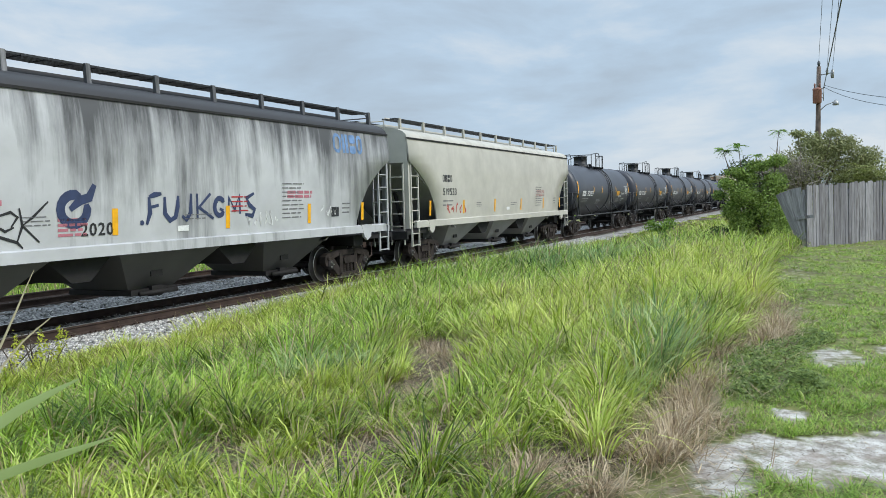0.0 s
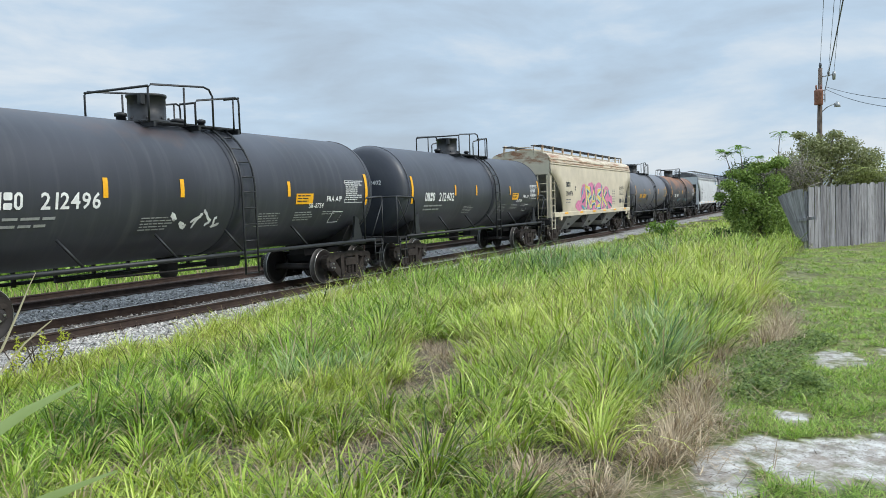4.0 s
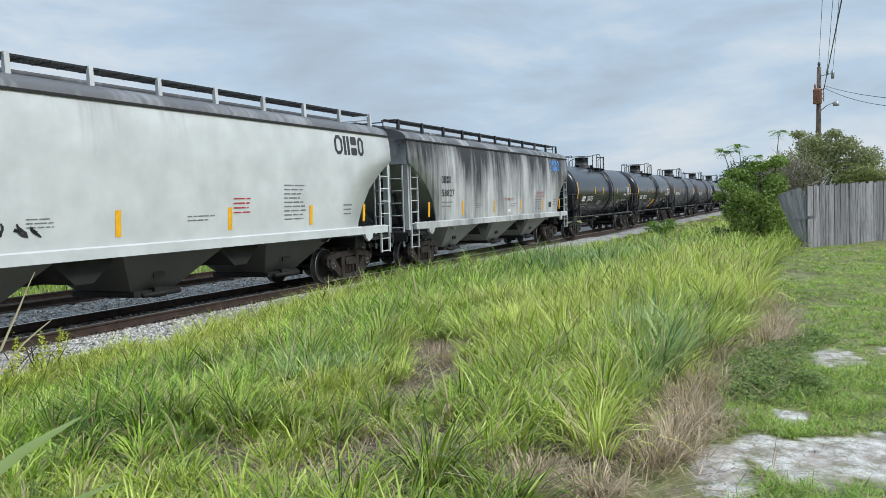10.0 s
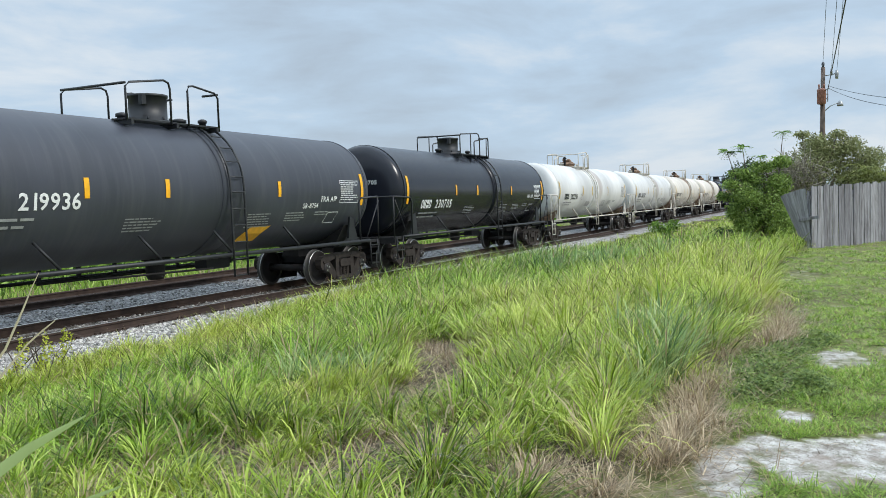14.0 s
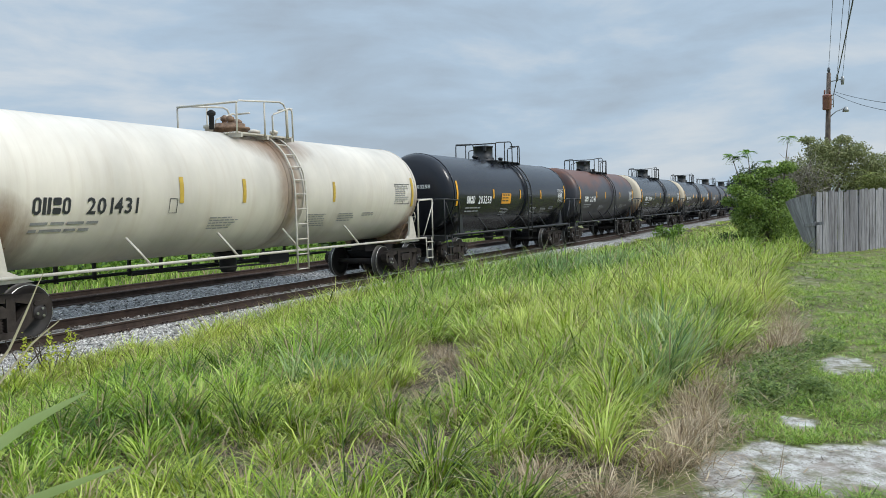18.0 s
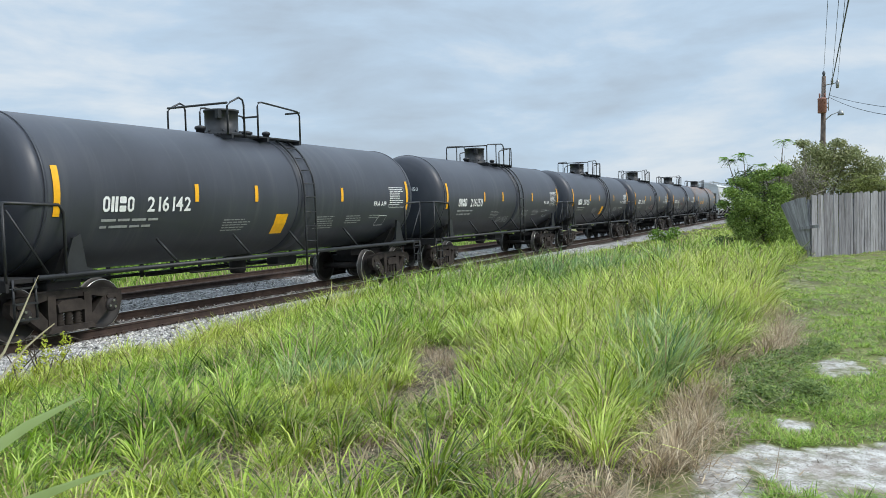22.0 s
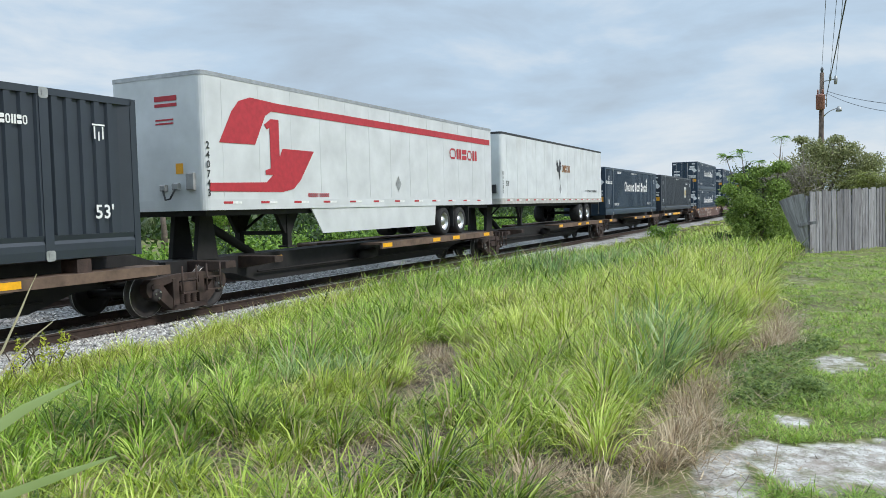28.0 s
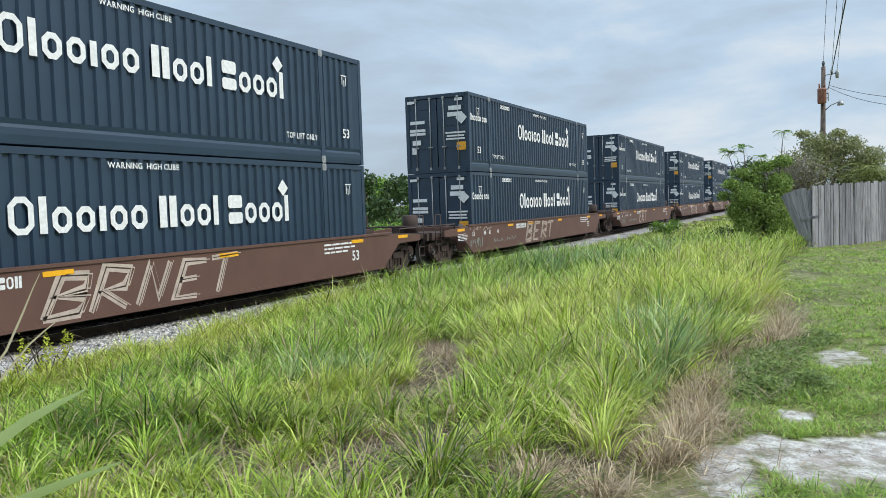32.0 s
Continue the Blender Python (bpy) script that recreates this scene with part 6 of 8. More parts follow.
    for k, xx in enumerate((-2.1, 2.1)):
        part("cross_ridge", lambda xx=xx: MB().prism([(xx - .75, 1.3), (xx + .75, 1.3), (xx + .2, .82), (xx - .2, .82)], -1.25, 1.25), M_UNDER, car, "", (*key, "ridge", k))
    part("centre_sill", lambda: MB().box(0, 0, .95, 2 * L - 3, .5, .3), M_UNDER, car, "", (*key, "csill"))

    # roof walkways
    def walkway(s):
        mb = MB()
        for k in range(6):
            mb.box(0, s * (.50 + k * .088), 4.70, 2 * L - .5, .035, .04)
        nb = 34
        for k in range(nb):
            mb.box(-L + .3 + (2 * L - .6) * k / (nb - 1), s * .72, 4.69, .035, .5, .03)
        return mb
    for s in (-1, 1):
        part("roof_walkway", lambda s=s: walkway(s), board, car, "steel grating walkway", (*key, "walkway", s))
        for k in range(11):
            x = -8.17 + 1.67 * k
            part("walkway_bracket", lambda x=x, s=s: MB().prism_x([(s * 1.02, 4.34), (s * 1.0, 4.73), (s * .93, 4.73), (s * .93, 4.40)], x - .05, x + .05), frame_paint, car, "", (*key, "bracket", s, k))
    part("hatch_trough", lambda: MB().prism_x([(-.32, 4.46), (-.28, 4.60), (.28, 4.60), (.32, 4.46)], -L + .8, L - .8), roof_paint, car, "", (*key, "hatch"))

    couplers(car, half)
    truck(car, -(half - 2.35))
    truck(car, half - 2.35)

    def flat(off=0.008):
        return lambda p: (p[0], -(width(p[2]) + off), p[2])
    con = flat()
    if marks == "stripes":
        for x in (-7.3, -4.58, -1.55, 1.48, 4.5, 7.05):
            part("reflector_stripe", lambda x=x: arc_strip(x, .13, 1.62, 2.1, con, 2), M_YELLOW, car, "", (*key, "refl", x))
    elif marks == "bars":
        for x in (-6.4, -3.6, -1.0, 1.35, 3.95, 6.75):
            part("reflector_bar", lambda x=x: MB().add([(x - .3, -1.579, 1.36), (x + .3, -1.579, 1.36), (x + .3, -1.579, 1.45), (x - .3, -1.579, 1.45)], [(0, 1, 2, 3)]), M_YELLOW, car, "", (*key, "rbar", x))
    part("reporting_mark", lambda: blocks_mb(mark, -6.33, 2.72, .24, 0, con, 1.1), ink, car, "", (*key, "mark", mark))
    if number:
        part("car_number", text_mb(number, -6.33, 2.28, .23, 0, 1.15, con), ink, car)
    for k, (x, z, w, h, n) in enumerate(((-6.33, 2.1, .85, .28, 2), (-3.4, 2.0, .6, .2, 3), (.2, 1.95, .8, .16, 2), (3.4, *((2.1, .9, .5, 6) if stencils else (2.6, .9, .9, 9))), (6.0, 2.1, .5, .35, 3), (1.6, 2.3, .7, .4, 4))):
        if stencils and k == 5:
            continue
        if limits and k == 0:
            for j, words in enumerate(limits):
                part("load_limit", text_mb(words, -6.33, 1.95 - .24 * j, .105, 0, 1.25, con), ink, car)
            part("plate_frame", stroke_mb([[(-4.55, 2.36), (-4.25, 2.36), (-4.25, 2.72), (-4.55, 2.72), (-4.55, 2.36)]], .025, 0, con), ink, car)
            part("plate_letter", text_mb("C", -4.46, 2.42, .12, 0, 1.2, con), ink, car)
            continue
        part("small_print", lambda: bars_mb(x, z, w, h, n, 0, con, 20 + k, .28), M_RED if k == 5 else M_SMALL, car, "", (*key, "print", k))
    for words, x, z, h in stencils:
        part("stencil", text_mb(words, x, z, h, 0, .62, con), M_FADED_RED, car, "faded red stencilled warning")
    if logo:
        pieces("logo_block", lambda: blocks_mb("WTTT", 5.7, 3.42, .5, 0, con, .95), logo, car, "", (*key, "logo"))
    if extras:
        extras(car, con, L)
    return car


# ---- containers ----
def steel_container(name, at, label, paint, parent=None, doors=-1, wordmark=True, panel=False, group="containers", small="53"):
    """A 53 foot container; at: the middle of its floor. A thing of its own."""
    car = thing(name, label, "shipping container", at, group)
    L, W, H = 16.154 / 2, 2.591 / 2, 2.896
    key = ("box53",)

    def side(s):
        mb = MB()
        pitch, n = .29, int((2 * L - .3) / .29)
        xs = []
        x = -L + .13
        for k in range(n):
            xs += [(x, 0), (x + .115, 0), (x + .145, 1), (x + .26, 1)]
            x += pitch
        xs.append((L - .13, 0))
        vs = [(a, s * (W - .010 - .052 * d), z) for z in (.42, H - .12) for a, d in xs]
        m = len(xs)
        return mb.add(vs, [(i, i + 1, m + i + 1, m + i) for i in range(m - 1)])
    for s in (-1, 1):
        part("corrugated_side", lambda s=s: side(s), paint, car, "", (*key, "side", s))
        part("bottom_rail", lambda s=s: MB().prism_x([(s * (W - .10), .0), (s * (W - .02), .02), (s * (W - .004), .17), (s * (W - .004), .28), (s * (W - .03), .34), (s * (W - .006), .43), (s * (W - .10), .43)], -L + .1, L - .1), paint, car, "", (*key, "brail", s))
        part("top_rail", lambda s=s: MB().box(0, s * (W - .05), H - .06, 2 * L - .2, .1, .12), paint, car, "", (*key, "trail", s))
        for e in (-1, 1):
            part("corner_post", lambda s=s, e=e: MB().box(e * (L - .07), s * (W - .07), H / 2, .14, .14, H), paint, car, "", (*key, "post", s, e))
            part("lifting_post", lambda s=s, e=e: MB().box(e * (L - 1.98), s * (W - .02), H / 2, .17, .05, H - .02), paint, car, "", (*key, "lift", s, e))
            for z in (.09, H - .09):
                part("corner_casting", lambda s=s, e=e, z=z: MB().box(e * (L - 1.98), s * (W + .004), z, .18, .02, .18, .03).box(e * (L - 1.98), s * (W + .012), z, .07, .02, .09), M_GALV, car, "", (*key, "cast", s, e, z))
    part("roof_panel", lambda: MB().box(0, 0, H - .03, 2 * L - .1, 2 * W - .1, .03), paint, car, "", (*key, "roof"))
    part("floor_panel", lambda: MB().box(0, 0, .12, 2 * L - .1, 2 * W - .12, .16), M_UNDER, car, "", (*key, "floor"))
    for e in (-1, 1):
        part("end_beam", lambda e=e: MB().box(e * (L - .05), 0, H - .07, .1, 2 * W - .2, .14), paint, car, "", (*key, "beam", e))
        part("end_sill", lambda e=e: MB().box(e * (L - .05), 0, .1, .1, 2 * W - .2, .2), paint, car, "", (*key, "sill", e))
        if e == doors:
            for s in (-1, 1):
                part("door", lambda e=e, s=s: MB().box(e * (L - .06), s * .60, H / 2 + .02, .05, 1.16, H - .36, .0).box(e * (L - .03), s * .60, H / 2 + .3, .03, 1.0, .06).box(e * (L - .03), s * .6, H / 2 - .5, .03, 1.0, .06)
                     .box(e * (L - .03), s * .60, H / 2 + .95, .03, 1.0, .06), paint, car, "", (*key, "door", e, s))
                for y in (.28, .86):
                    part("lock_rod", lambda e=e, s=s, y=y: MB().tube([(e * (L + .0), s * y, .12), (e * (L + .0), s * y, H - .1)], .02, 6).box(e * (L + .01), s * y, .95, .04, .18, .05).box(e * (L + .01), s * y, H - .16, .05, .08, .1).box(e * (L + .01), s * y, .16, .05, .08, .1), M_GALV, car, "", (*key, "rod", e, s, y))
        else:
            part("end_wall", lambda e=e: MB().box(e * (L - .08), 0, H / 2, .05, 2 * W - .2, H - .3), paint, car, "", (*key, "endwall", e))
    y = -(W + .004)
    w = M_WHITE
    if wordmark:
        pieces("wordmark_block", lambda: blocks_mb("Tnmmimm Tmmn Tmmmn", -2.87, 1.47, .62, y, None, 1.2), w, car, "white owner wordmark", (*key, "word"))
        part("diamond_mark", lambda: MB().add([(4.3, y, 2.06), (4.5, y, 2.25), (4.3, y, 2.46), (4.1, y, 2.25)], [(0, 1, 2, 3)]), w, car, "", (*key, "diamond"))
        pieces("website_block", lambda: blocks_mb("Tmmmmm mmm", -7.95, 1.88, .26, y, None, 1.0), w, car, "", (*key, "web"))
    part("warning_text", text_mb("WARNING  HIGH CUBE", -.85, 2.6, .11, y), w, car)
    for x in (-7.2, 7.2):
        part("length_mark", text_mb("53'" if panel else "53", x - .15, .70, .24, y), w, car)
        part("lift_point_mark", lambda x=x: MB().box(x, y, 2.36, .28, .004, .03).box(x - .09, y, 2.22, .03, .004, .22).box(x + .09, y, 2.22, .03, .004, .22).box(x, y, 2.16, .03, .004, .16), w, car, "", (*key, "lp", x))
    if wordmark:
        for x in (-5.85, 4.55):
            part("handling_text", text_mb("TOP LIFT ONLY", x, .56, .14, y, .85), w, car)
    if panel:
        part("route_panel", lambda: MB().quad((4.0, y, 1.06), (4.8, y, 1.06), (4.8, y, 2.03), (4.0, y, 2.03)), plain("white_poster", (.7, .7, .66), .5), car, "white printed panel", (*key, "panel"))
        part("panel_arc", lambda: MB().lathe([(y - .005, .30), (y - .005, .37)], "y", (4.42, 0, 1.5), 20, False), M_NAVY, car, "navy ring round the emblem", (*key, "arc"))
        part("panel_emblem", lambda: MB().lathe([(y - .006, .14), (y - .006, .3)], "y", (4.42, 0, 1.5), 20, False), plain("yellow_emblem", (.7, .5, .1), .5), car, "", (*key, "emb"))
    pieces("serial_block", lambda: blocks_mb("TTTT TTTTTT", -4.88 if wordmark else 4.75, 2.56 if wordmark else 2.25, .15, y, None, .9), w, car, "", (*key, "serial", wordmark))
    if doors:
        xd = doors * (L + .012)
        mb = MB()
        for yy, z, a, b in ((-.85, 2.35, .5, .16), (-.85, 2.12, .6, .16), (-.85, 1.45, .8, .06), (-.85, 1.33, .7, .06), (-.85, 1.22, .75, .06), (.7, 1.9, .6, .12), (.7, 1.6, .65, .1), (.7, 1.47, .65, .1), (-1.0, 2.66, .3, .1), (.95, 2.66, .3, .1)):
            mb.box(xd, yy + .1, z, .006, a, b)
        pieces("door_bar", mb, w, car, "", (*key, "doorletters"))
        part("placard", lambda: MB().add([(xd, -1.0 + .0, 1.75), (xd, -.77, 1.98), (xd, -1.0, 2.21), (xd, -1.23, 1.98)], [(0, 1, 2, 3)]), M_WHITE, car, "white diamond placard", (*key, "diam"))
        part("orange_plate", lambda: MB().box(xd, -.98, .95, .01, .36, .3), M_ORANGE, car, "", (*key, "oplate"))
        part("paper_plate", lambda: MB().box(xd, .85, 1.15, .01, .35, .18).box(xd, .95, .85, .01, .2, .25), M_WHITE, car, "", (*key, "pplate"))
    return car
# ---- intermodal cars ----
M_DECK = plain("worn_brown_deck", (0.13, 0.085, 0.06), 0.8, 0.0, 0.4, 3, 0.3)
M_WELL = hopper_paint("faded_brown_well_paint", (0.115, 0.058, 0.042), 0.25, (0.05, 0.035, 0.03), 0.0, 0.65)
M_TRAILER = hopper_paint("white_trailer_skin", (0.61, 0.63, 0.64), 0.0, (0.5, 0.5, 0.48), 0.0, 0.35)
M_TRAILER2 = hopper_paint("grey_white_trailer_skin", (0.64, 0.67, 0.68), 0.03, (0.45, 0.44, 0.40), 0.0, 0.4)


def spine_unit(x0, front, rear, trailer, last=False):
    """One platform of an articulated spine car; front, rear: its joints, from the middle."""
    car = start_car("spine_car_unit", "rusty brown articulated spine car unit on the track", "flat car", x0, "spine car units")
    n = rear - front
    mid = (front + rear) / 2
    part("spine_beam", MB().prism([(front + .1, .72), (front + .1, 1.02), (front + .9, 1.02 if trailer else 1.27), (rear - .9, 1.02 if trailer else 1.27), (rear - .1, 1.02), (rear - .1, .72), (rear - 2.2, .62), (rear - 3.2, .34), (front + 3.2, .34), (front + 2.2, .62)], -.38, .38), M_UNDER, car)
    for s in (-1, 1):
        spans = ((-8.1, .95), (rear - 2.3, rear - .9)) if last else ((front + .5, front + 2.2), (rear - 10.1, rear - .9))
        for a, b in ((rear - 9.6, rear - .9),) if trailer else spans:
            part("side_deck", MB().box((a + b) / 2, s * 1.12, 1.02, b - a, .72, .06).box((a + b) / 2, s * 1.46, .97, b - a, .05, .18), M_DECK, car)
            if s < 0 and last and a < 0:
                part("yellow_edge", MB().box(-1.67, -1.488, .97, 3.55, .006, .17), M_YELLOW, car, "yellow painted deck edge")
                part("yellow_mark", MB().box(-7.0, -1.488, .97, .95, .006, .13), M_YELLOW, car)
                part("black_panel", MB().box(-4.97, -1.488, .97, 2.0, .006, .17), M_INK, car, "black painted panel for the car's letters")
                part("reporting_mark", blocks_mb("TTTT TTTTTT", -5.85, .905, .16, -1.494), M_WHITE, car)
                part("length_mark", text_mb("53", -1.55, .91, .13, -1.494), M_INK, car)
            elif s < 0:
                for u in (((.04, .42, .6, .92) if trailer else (.05, .36, .62))) if b - a > 4 else (.3,):
                    xx = a + (b - a) * u
                    part("yellow_mark", MB().box(xx, -1.488, .98, .55, .006, .12), M_YELLOW, car)
        for xx in (front + .9, front + 2.6, rear - 4.4, rear - 1.4):
            part("cross_arm", MB().prism_x([(s * .3, .7), (s * 1.45, .86), (s * 1.45, 1.0), (s * .3, 1.0)], xx - .16, xx + .16), M_BROWN, car)
    part("yellow_mark", MB().box(front + 3.9, -.384, .86, .5, .006, .12), M_YELLOW, car)
    if trailer:
        part("hitch_stand", MB().prism([(front + 1.0, 1.0), (front + 1.7, 1.0), (front + 1.55, 2.02), (front + 1.15, 2.02)], -.42, -.30).prism([(front + 1.0, 1.0), (front + 1.7, 1.0), (front + 1.55, 2.02), (front + 1.15, 2.02)], .30, .42)
             .box(front + 1.35, 0, 2.06, .8, 1.0, .08, .02).tube([(front + 1.45, 0, 1.95), (front + 3.4, 0, 1.02)], .11, 8), M_UNDER, car, "raised trailer hitch")
    else:
        for xx in (mid - 6.6, mid + 6.6):
            for s in (-1, 1):
                part("container_pedestal", MB().box(xx, s * 1.05, 1.17, .3, .4, .25, .02), M_BROWN, car)
    part("brake_reservoir", MB().lathe([(mid - .9, .02), (mid - .85, .16), (mid - .1, .16), (mid - .05, .02)], "x", (0, -.62, .72), 12).tube([(front + 3, -.5, .6), (rear - 3, -.5, .55)], .03, 6), M_UNDER, car)
    for xx in (front + .35, rear - .35):
        part("corner_step", MB().tube([(xx - .2, -1.45, 1.0), (xx - .2, -1.45, .45)], .02, 6).tube([(xx + .2, -1.45, 1.0), (xx + .2, -1.45, .45)], .02, 6).box(xx, -1.45, .46, .42, .06, .03).box(xx, -1.45, .72, .42, .06, .03), M_BROWN, car)
    truck(car, front, None, M_BROWN)
    if last:
        truck(car, rear, None, M_BROWN)
    return car


def well_car(x0, half=11.86, tag_seed=1, name_text=False):
    car = start_car("well_car", "brown double-stack well car with painted tags on its side", "well car", x0, "well cars")
    key = ("well",)
    a = 8.65
    for s in (-1, 1):
        o = [(-a - .9, .92), (-a, .30), (a, .30), (a + .9, .92), (a + 2.3, .95), (a + 2.3, 1.14), (a + .2, 1.24), (-a - .2, 1.24), (-a - 2.3, 1.14), (-a - 2.3, .95)]
        part("well_side", lambda s=s: MB().prism(o, s * 1.44, s * 1.53), M_WELL, car, "", (*key, "side", s))
        part("side_rail", lambda s=s: MB().box(0, s * 1.49, 1.25, 2 * a + .6, .14, .06).box(0, s * 1.49, .29, 2 * a, .14, .06), M_WELL, car, "", (*key, "rail", s))
        for k in range(13):
            xx = -a + .4 + k * (2 * a - .8) / 12
            part("side_rib", lambda xx=xx, s=s: MB().box(xx, s * 1.40, .75, .08, .07, .9), M_WELL, car, "", (*key, "rib", s, k))
    for e in (-1, 1):
        part("end_deck", lambda e=e: MB().box(e * (a + 2.0), 0, 1.03, 2.6, 2.7, .12, .02).box(e * (a + 1.6), 0, .82, 3.4, .6, .4, .03).box(e * (a + 3.0), 0, 1.0, .12, 2.9, .26, .02), M_BROWN, car, "", (*key, "deck", e))
        part("end_bulkhead", lambda e=e: MB().box(e * (a + .15), 0, .78, .14, 2.9, .9, .02), M_WELL, car, "", (*key, "bulk", e))
        for s in (-1, 1):
            part("corner_step", lambda e=e, s=s: MB().tube([(e * (a + 2.75), s * 1.42, 1.7), (e * (a + 2.75), s * 1.42, .42)], .022, 6).tube([(e * (a + 2.35), s * 1.42, 1.7), (e * (a + 2.35), s * 1.42, .42)], .022, 6)
                 .box(e * (a + 2.55), s * 1.42, .44, .42, .06, .03).box(e * (a + 2.55), s * 1.42, .72, .42, .06, .03).tube([(e * (a + 2.35), s * 1.42, 1.7), (e * (a + 2.75), s * 1.42, 1.7)], .022, 6), M_BROWN, car, "", (*key, "step", e, s))
        part("drawbar_housing", lambda e=e: MB().box(e * (a + 2.6), 0, .88, 1.2, .5, .34, .04), M_UNDER, car, "", (*key, "draw", e))
        part("end_railing", lambda e=e: MB().tube([(e * (a + 1.2), -1.4, 1.1), (e * (a + 1.2), -1.4, 1.34), (e * (a + 3.0), -1.4, 1.34), (e * (a + 3.0), 1.4, 1.34)], .03, 6).box(e * (a + 1.7), .3, 1.2, .9, .5, .25, .03), M_BROWN, car, "", (*key, "erail", e))
    part("brake_drum", lambda: MB().lathe([(1.1, .26), (1.7, .26), (1.72, .2)], "z", (-a - 2.6, -.4, 0), 14), M_BROWN, car, "", (*key, "drum"))
    part("well_floor", lambda: MB().box(0, 0, .27, 2 * a, 2.8, .05), M_UNDER, car, "", (*key, "floor"))
    y = -1.536
    for xx in (-9.6, -4.7, -2.2, 2.0, 7.2, 9.8):
        part("yellow_mark", lambda xx=xx: MB().box(xx, y, 1.12, .6, .006, .09), M_YELLOW, car, "", (*key, "ymark", xx))
    part("reporting_mark", lambda: blocks_mb("TTT TTTTT", -4.05, .95, .19, y), M_WHITE, car, "", (*key, "rm"))
    part("small_print", lambda: bars_mb(-9.9, .98, .9, .26, 5, y, None, 4, .45), M_WHITE, car, "", (*key, "lm"))
    for words, xx in (("53", -8.62), ("48", -7.55), ("45", -7.05), ("40", -6.2)):
        part("length_mark", lambda: text_mb(words, xx, .86, .15, y), M_WHITE, car, "", (*key, "len", words))
    part("small_print", lambda: bars_mb(5.6, 1.12, 1.5, .3, 3, y, None, 5, .45), M_WHITE, car, "", (*key, "sp"))
    part("length_mark", text_mb("53", 6.9, .62, .26, y), M_WHITE, car)
    pale, chalk_green = plain("pale_spray", (.46, .38, .32), .7), plain("faded_green_spray", (.24, .30, .28), .7)
    rng = random.Random(tag_seed)
    shapes = ([[(0, 0), (.12, 1), (.6, .95), (.62, .6), (.1, .5), (.66, .42), (.6, .03), (0, 0)]], [[(0, 0), (.1, 1), (.62, .9), (.58, .5), (.12, .45), (.7, 0)]], [[(0, 0), (.1, 1), (.5, .1), (.62, 1)]], [[(.6, 0), (0, .02), (.1, 1), (.68, .98)], [(.06, .5), (.5, .52)]], [[(.3, 0), (.36, .98)], [(-.05, .95), (.75, 1)]])
    a = -3.3 + rng.uniform(-.3, .8)
    for j in range(5 if tag_seed <= 2 else rng.randint(2, 4)):
        w, hh = rng.uniform(.9, 1.15), rng.uniform(.68, .78)
        for q, wd in ((0, .2), (.02, .03), (.16, .03)):
            lines_ = [[(a + (u + q * .6) * w + .25 * v, .38 + v * hh + q * .1) for u, v in ln] for ln in shapes[(3 * j + tag_seed) % 5 if tag_seed > 2 else j]]
            part("spray_tag", stroke_mb(lines_, wd, y - .003 * (q > 0)), M_BROWN if q == .02 else pale, car, "pale outlined spray tag")
        a += w * rng.uniform(.82, 1.0)
    part("spray_scribble", stroke_mb(scribble(-8.8, .42, 1.2, .4, 6, tag_seed + 7), .045, y), chalk_green, car)
    part("spray_scribble", stroke_mb(scribble(-6.6, .5, 2.5, .2, 14, tag_seed + 9), .028, y), chalk_green, car)
    part("spray_scribble", stroke_mb(scribble(-8.9, 1.02, 2.2, .2, 7, tag_seed + 11), .03, y), pale, car)
    couplers(car, half)
    truck(car, -10.15, None, M_BROWN)
    truck(car, 10.15, None, M_BROWN)
    return car


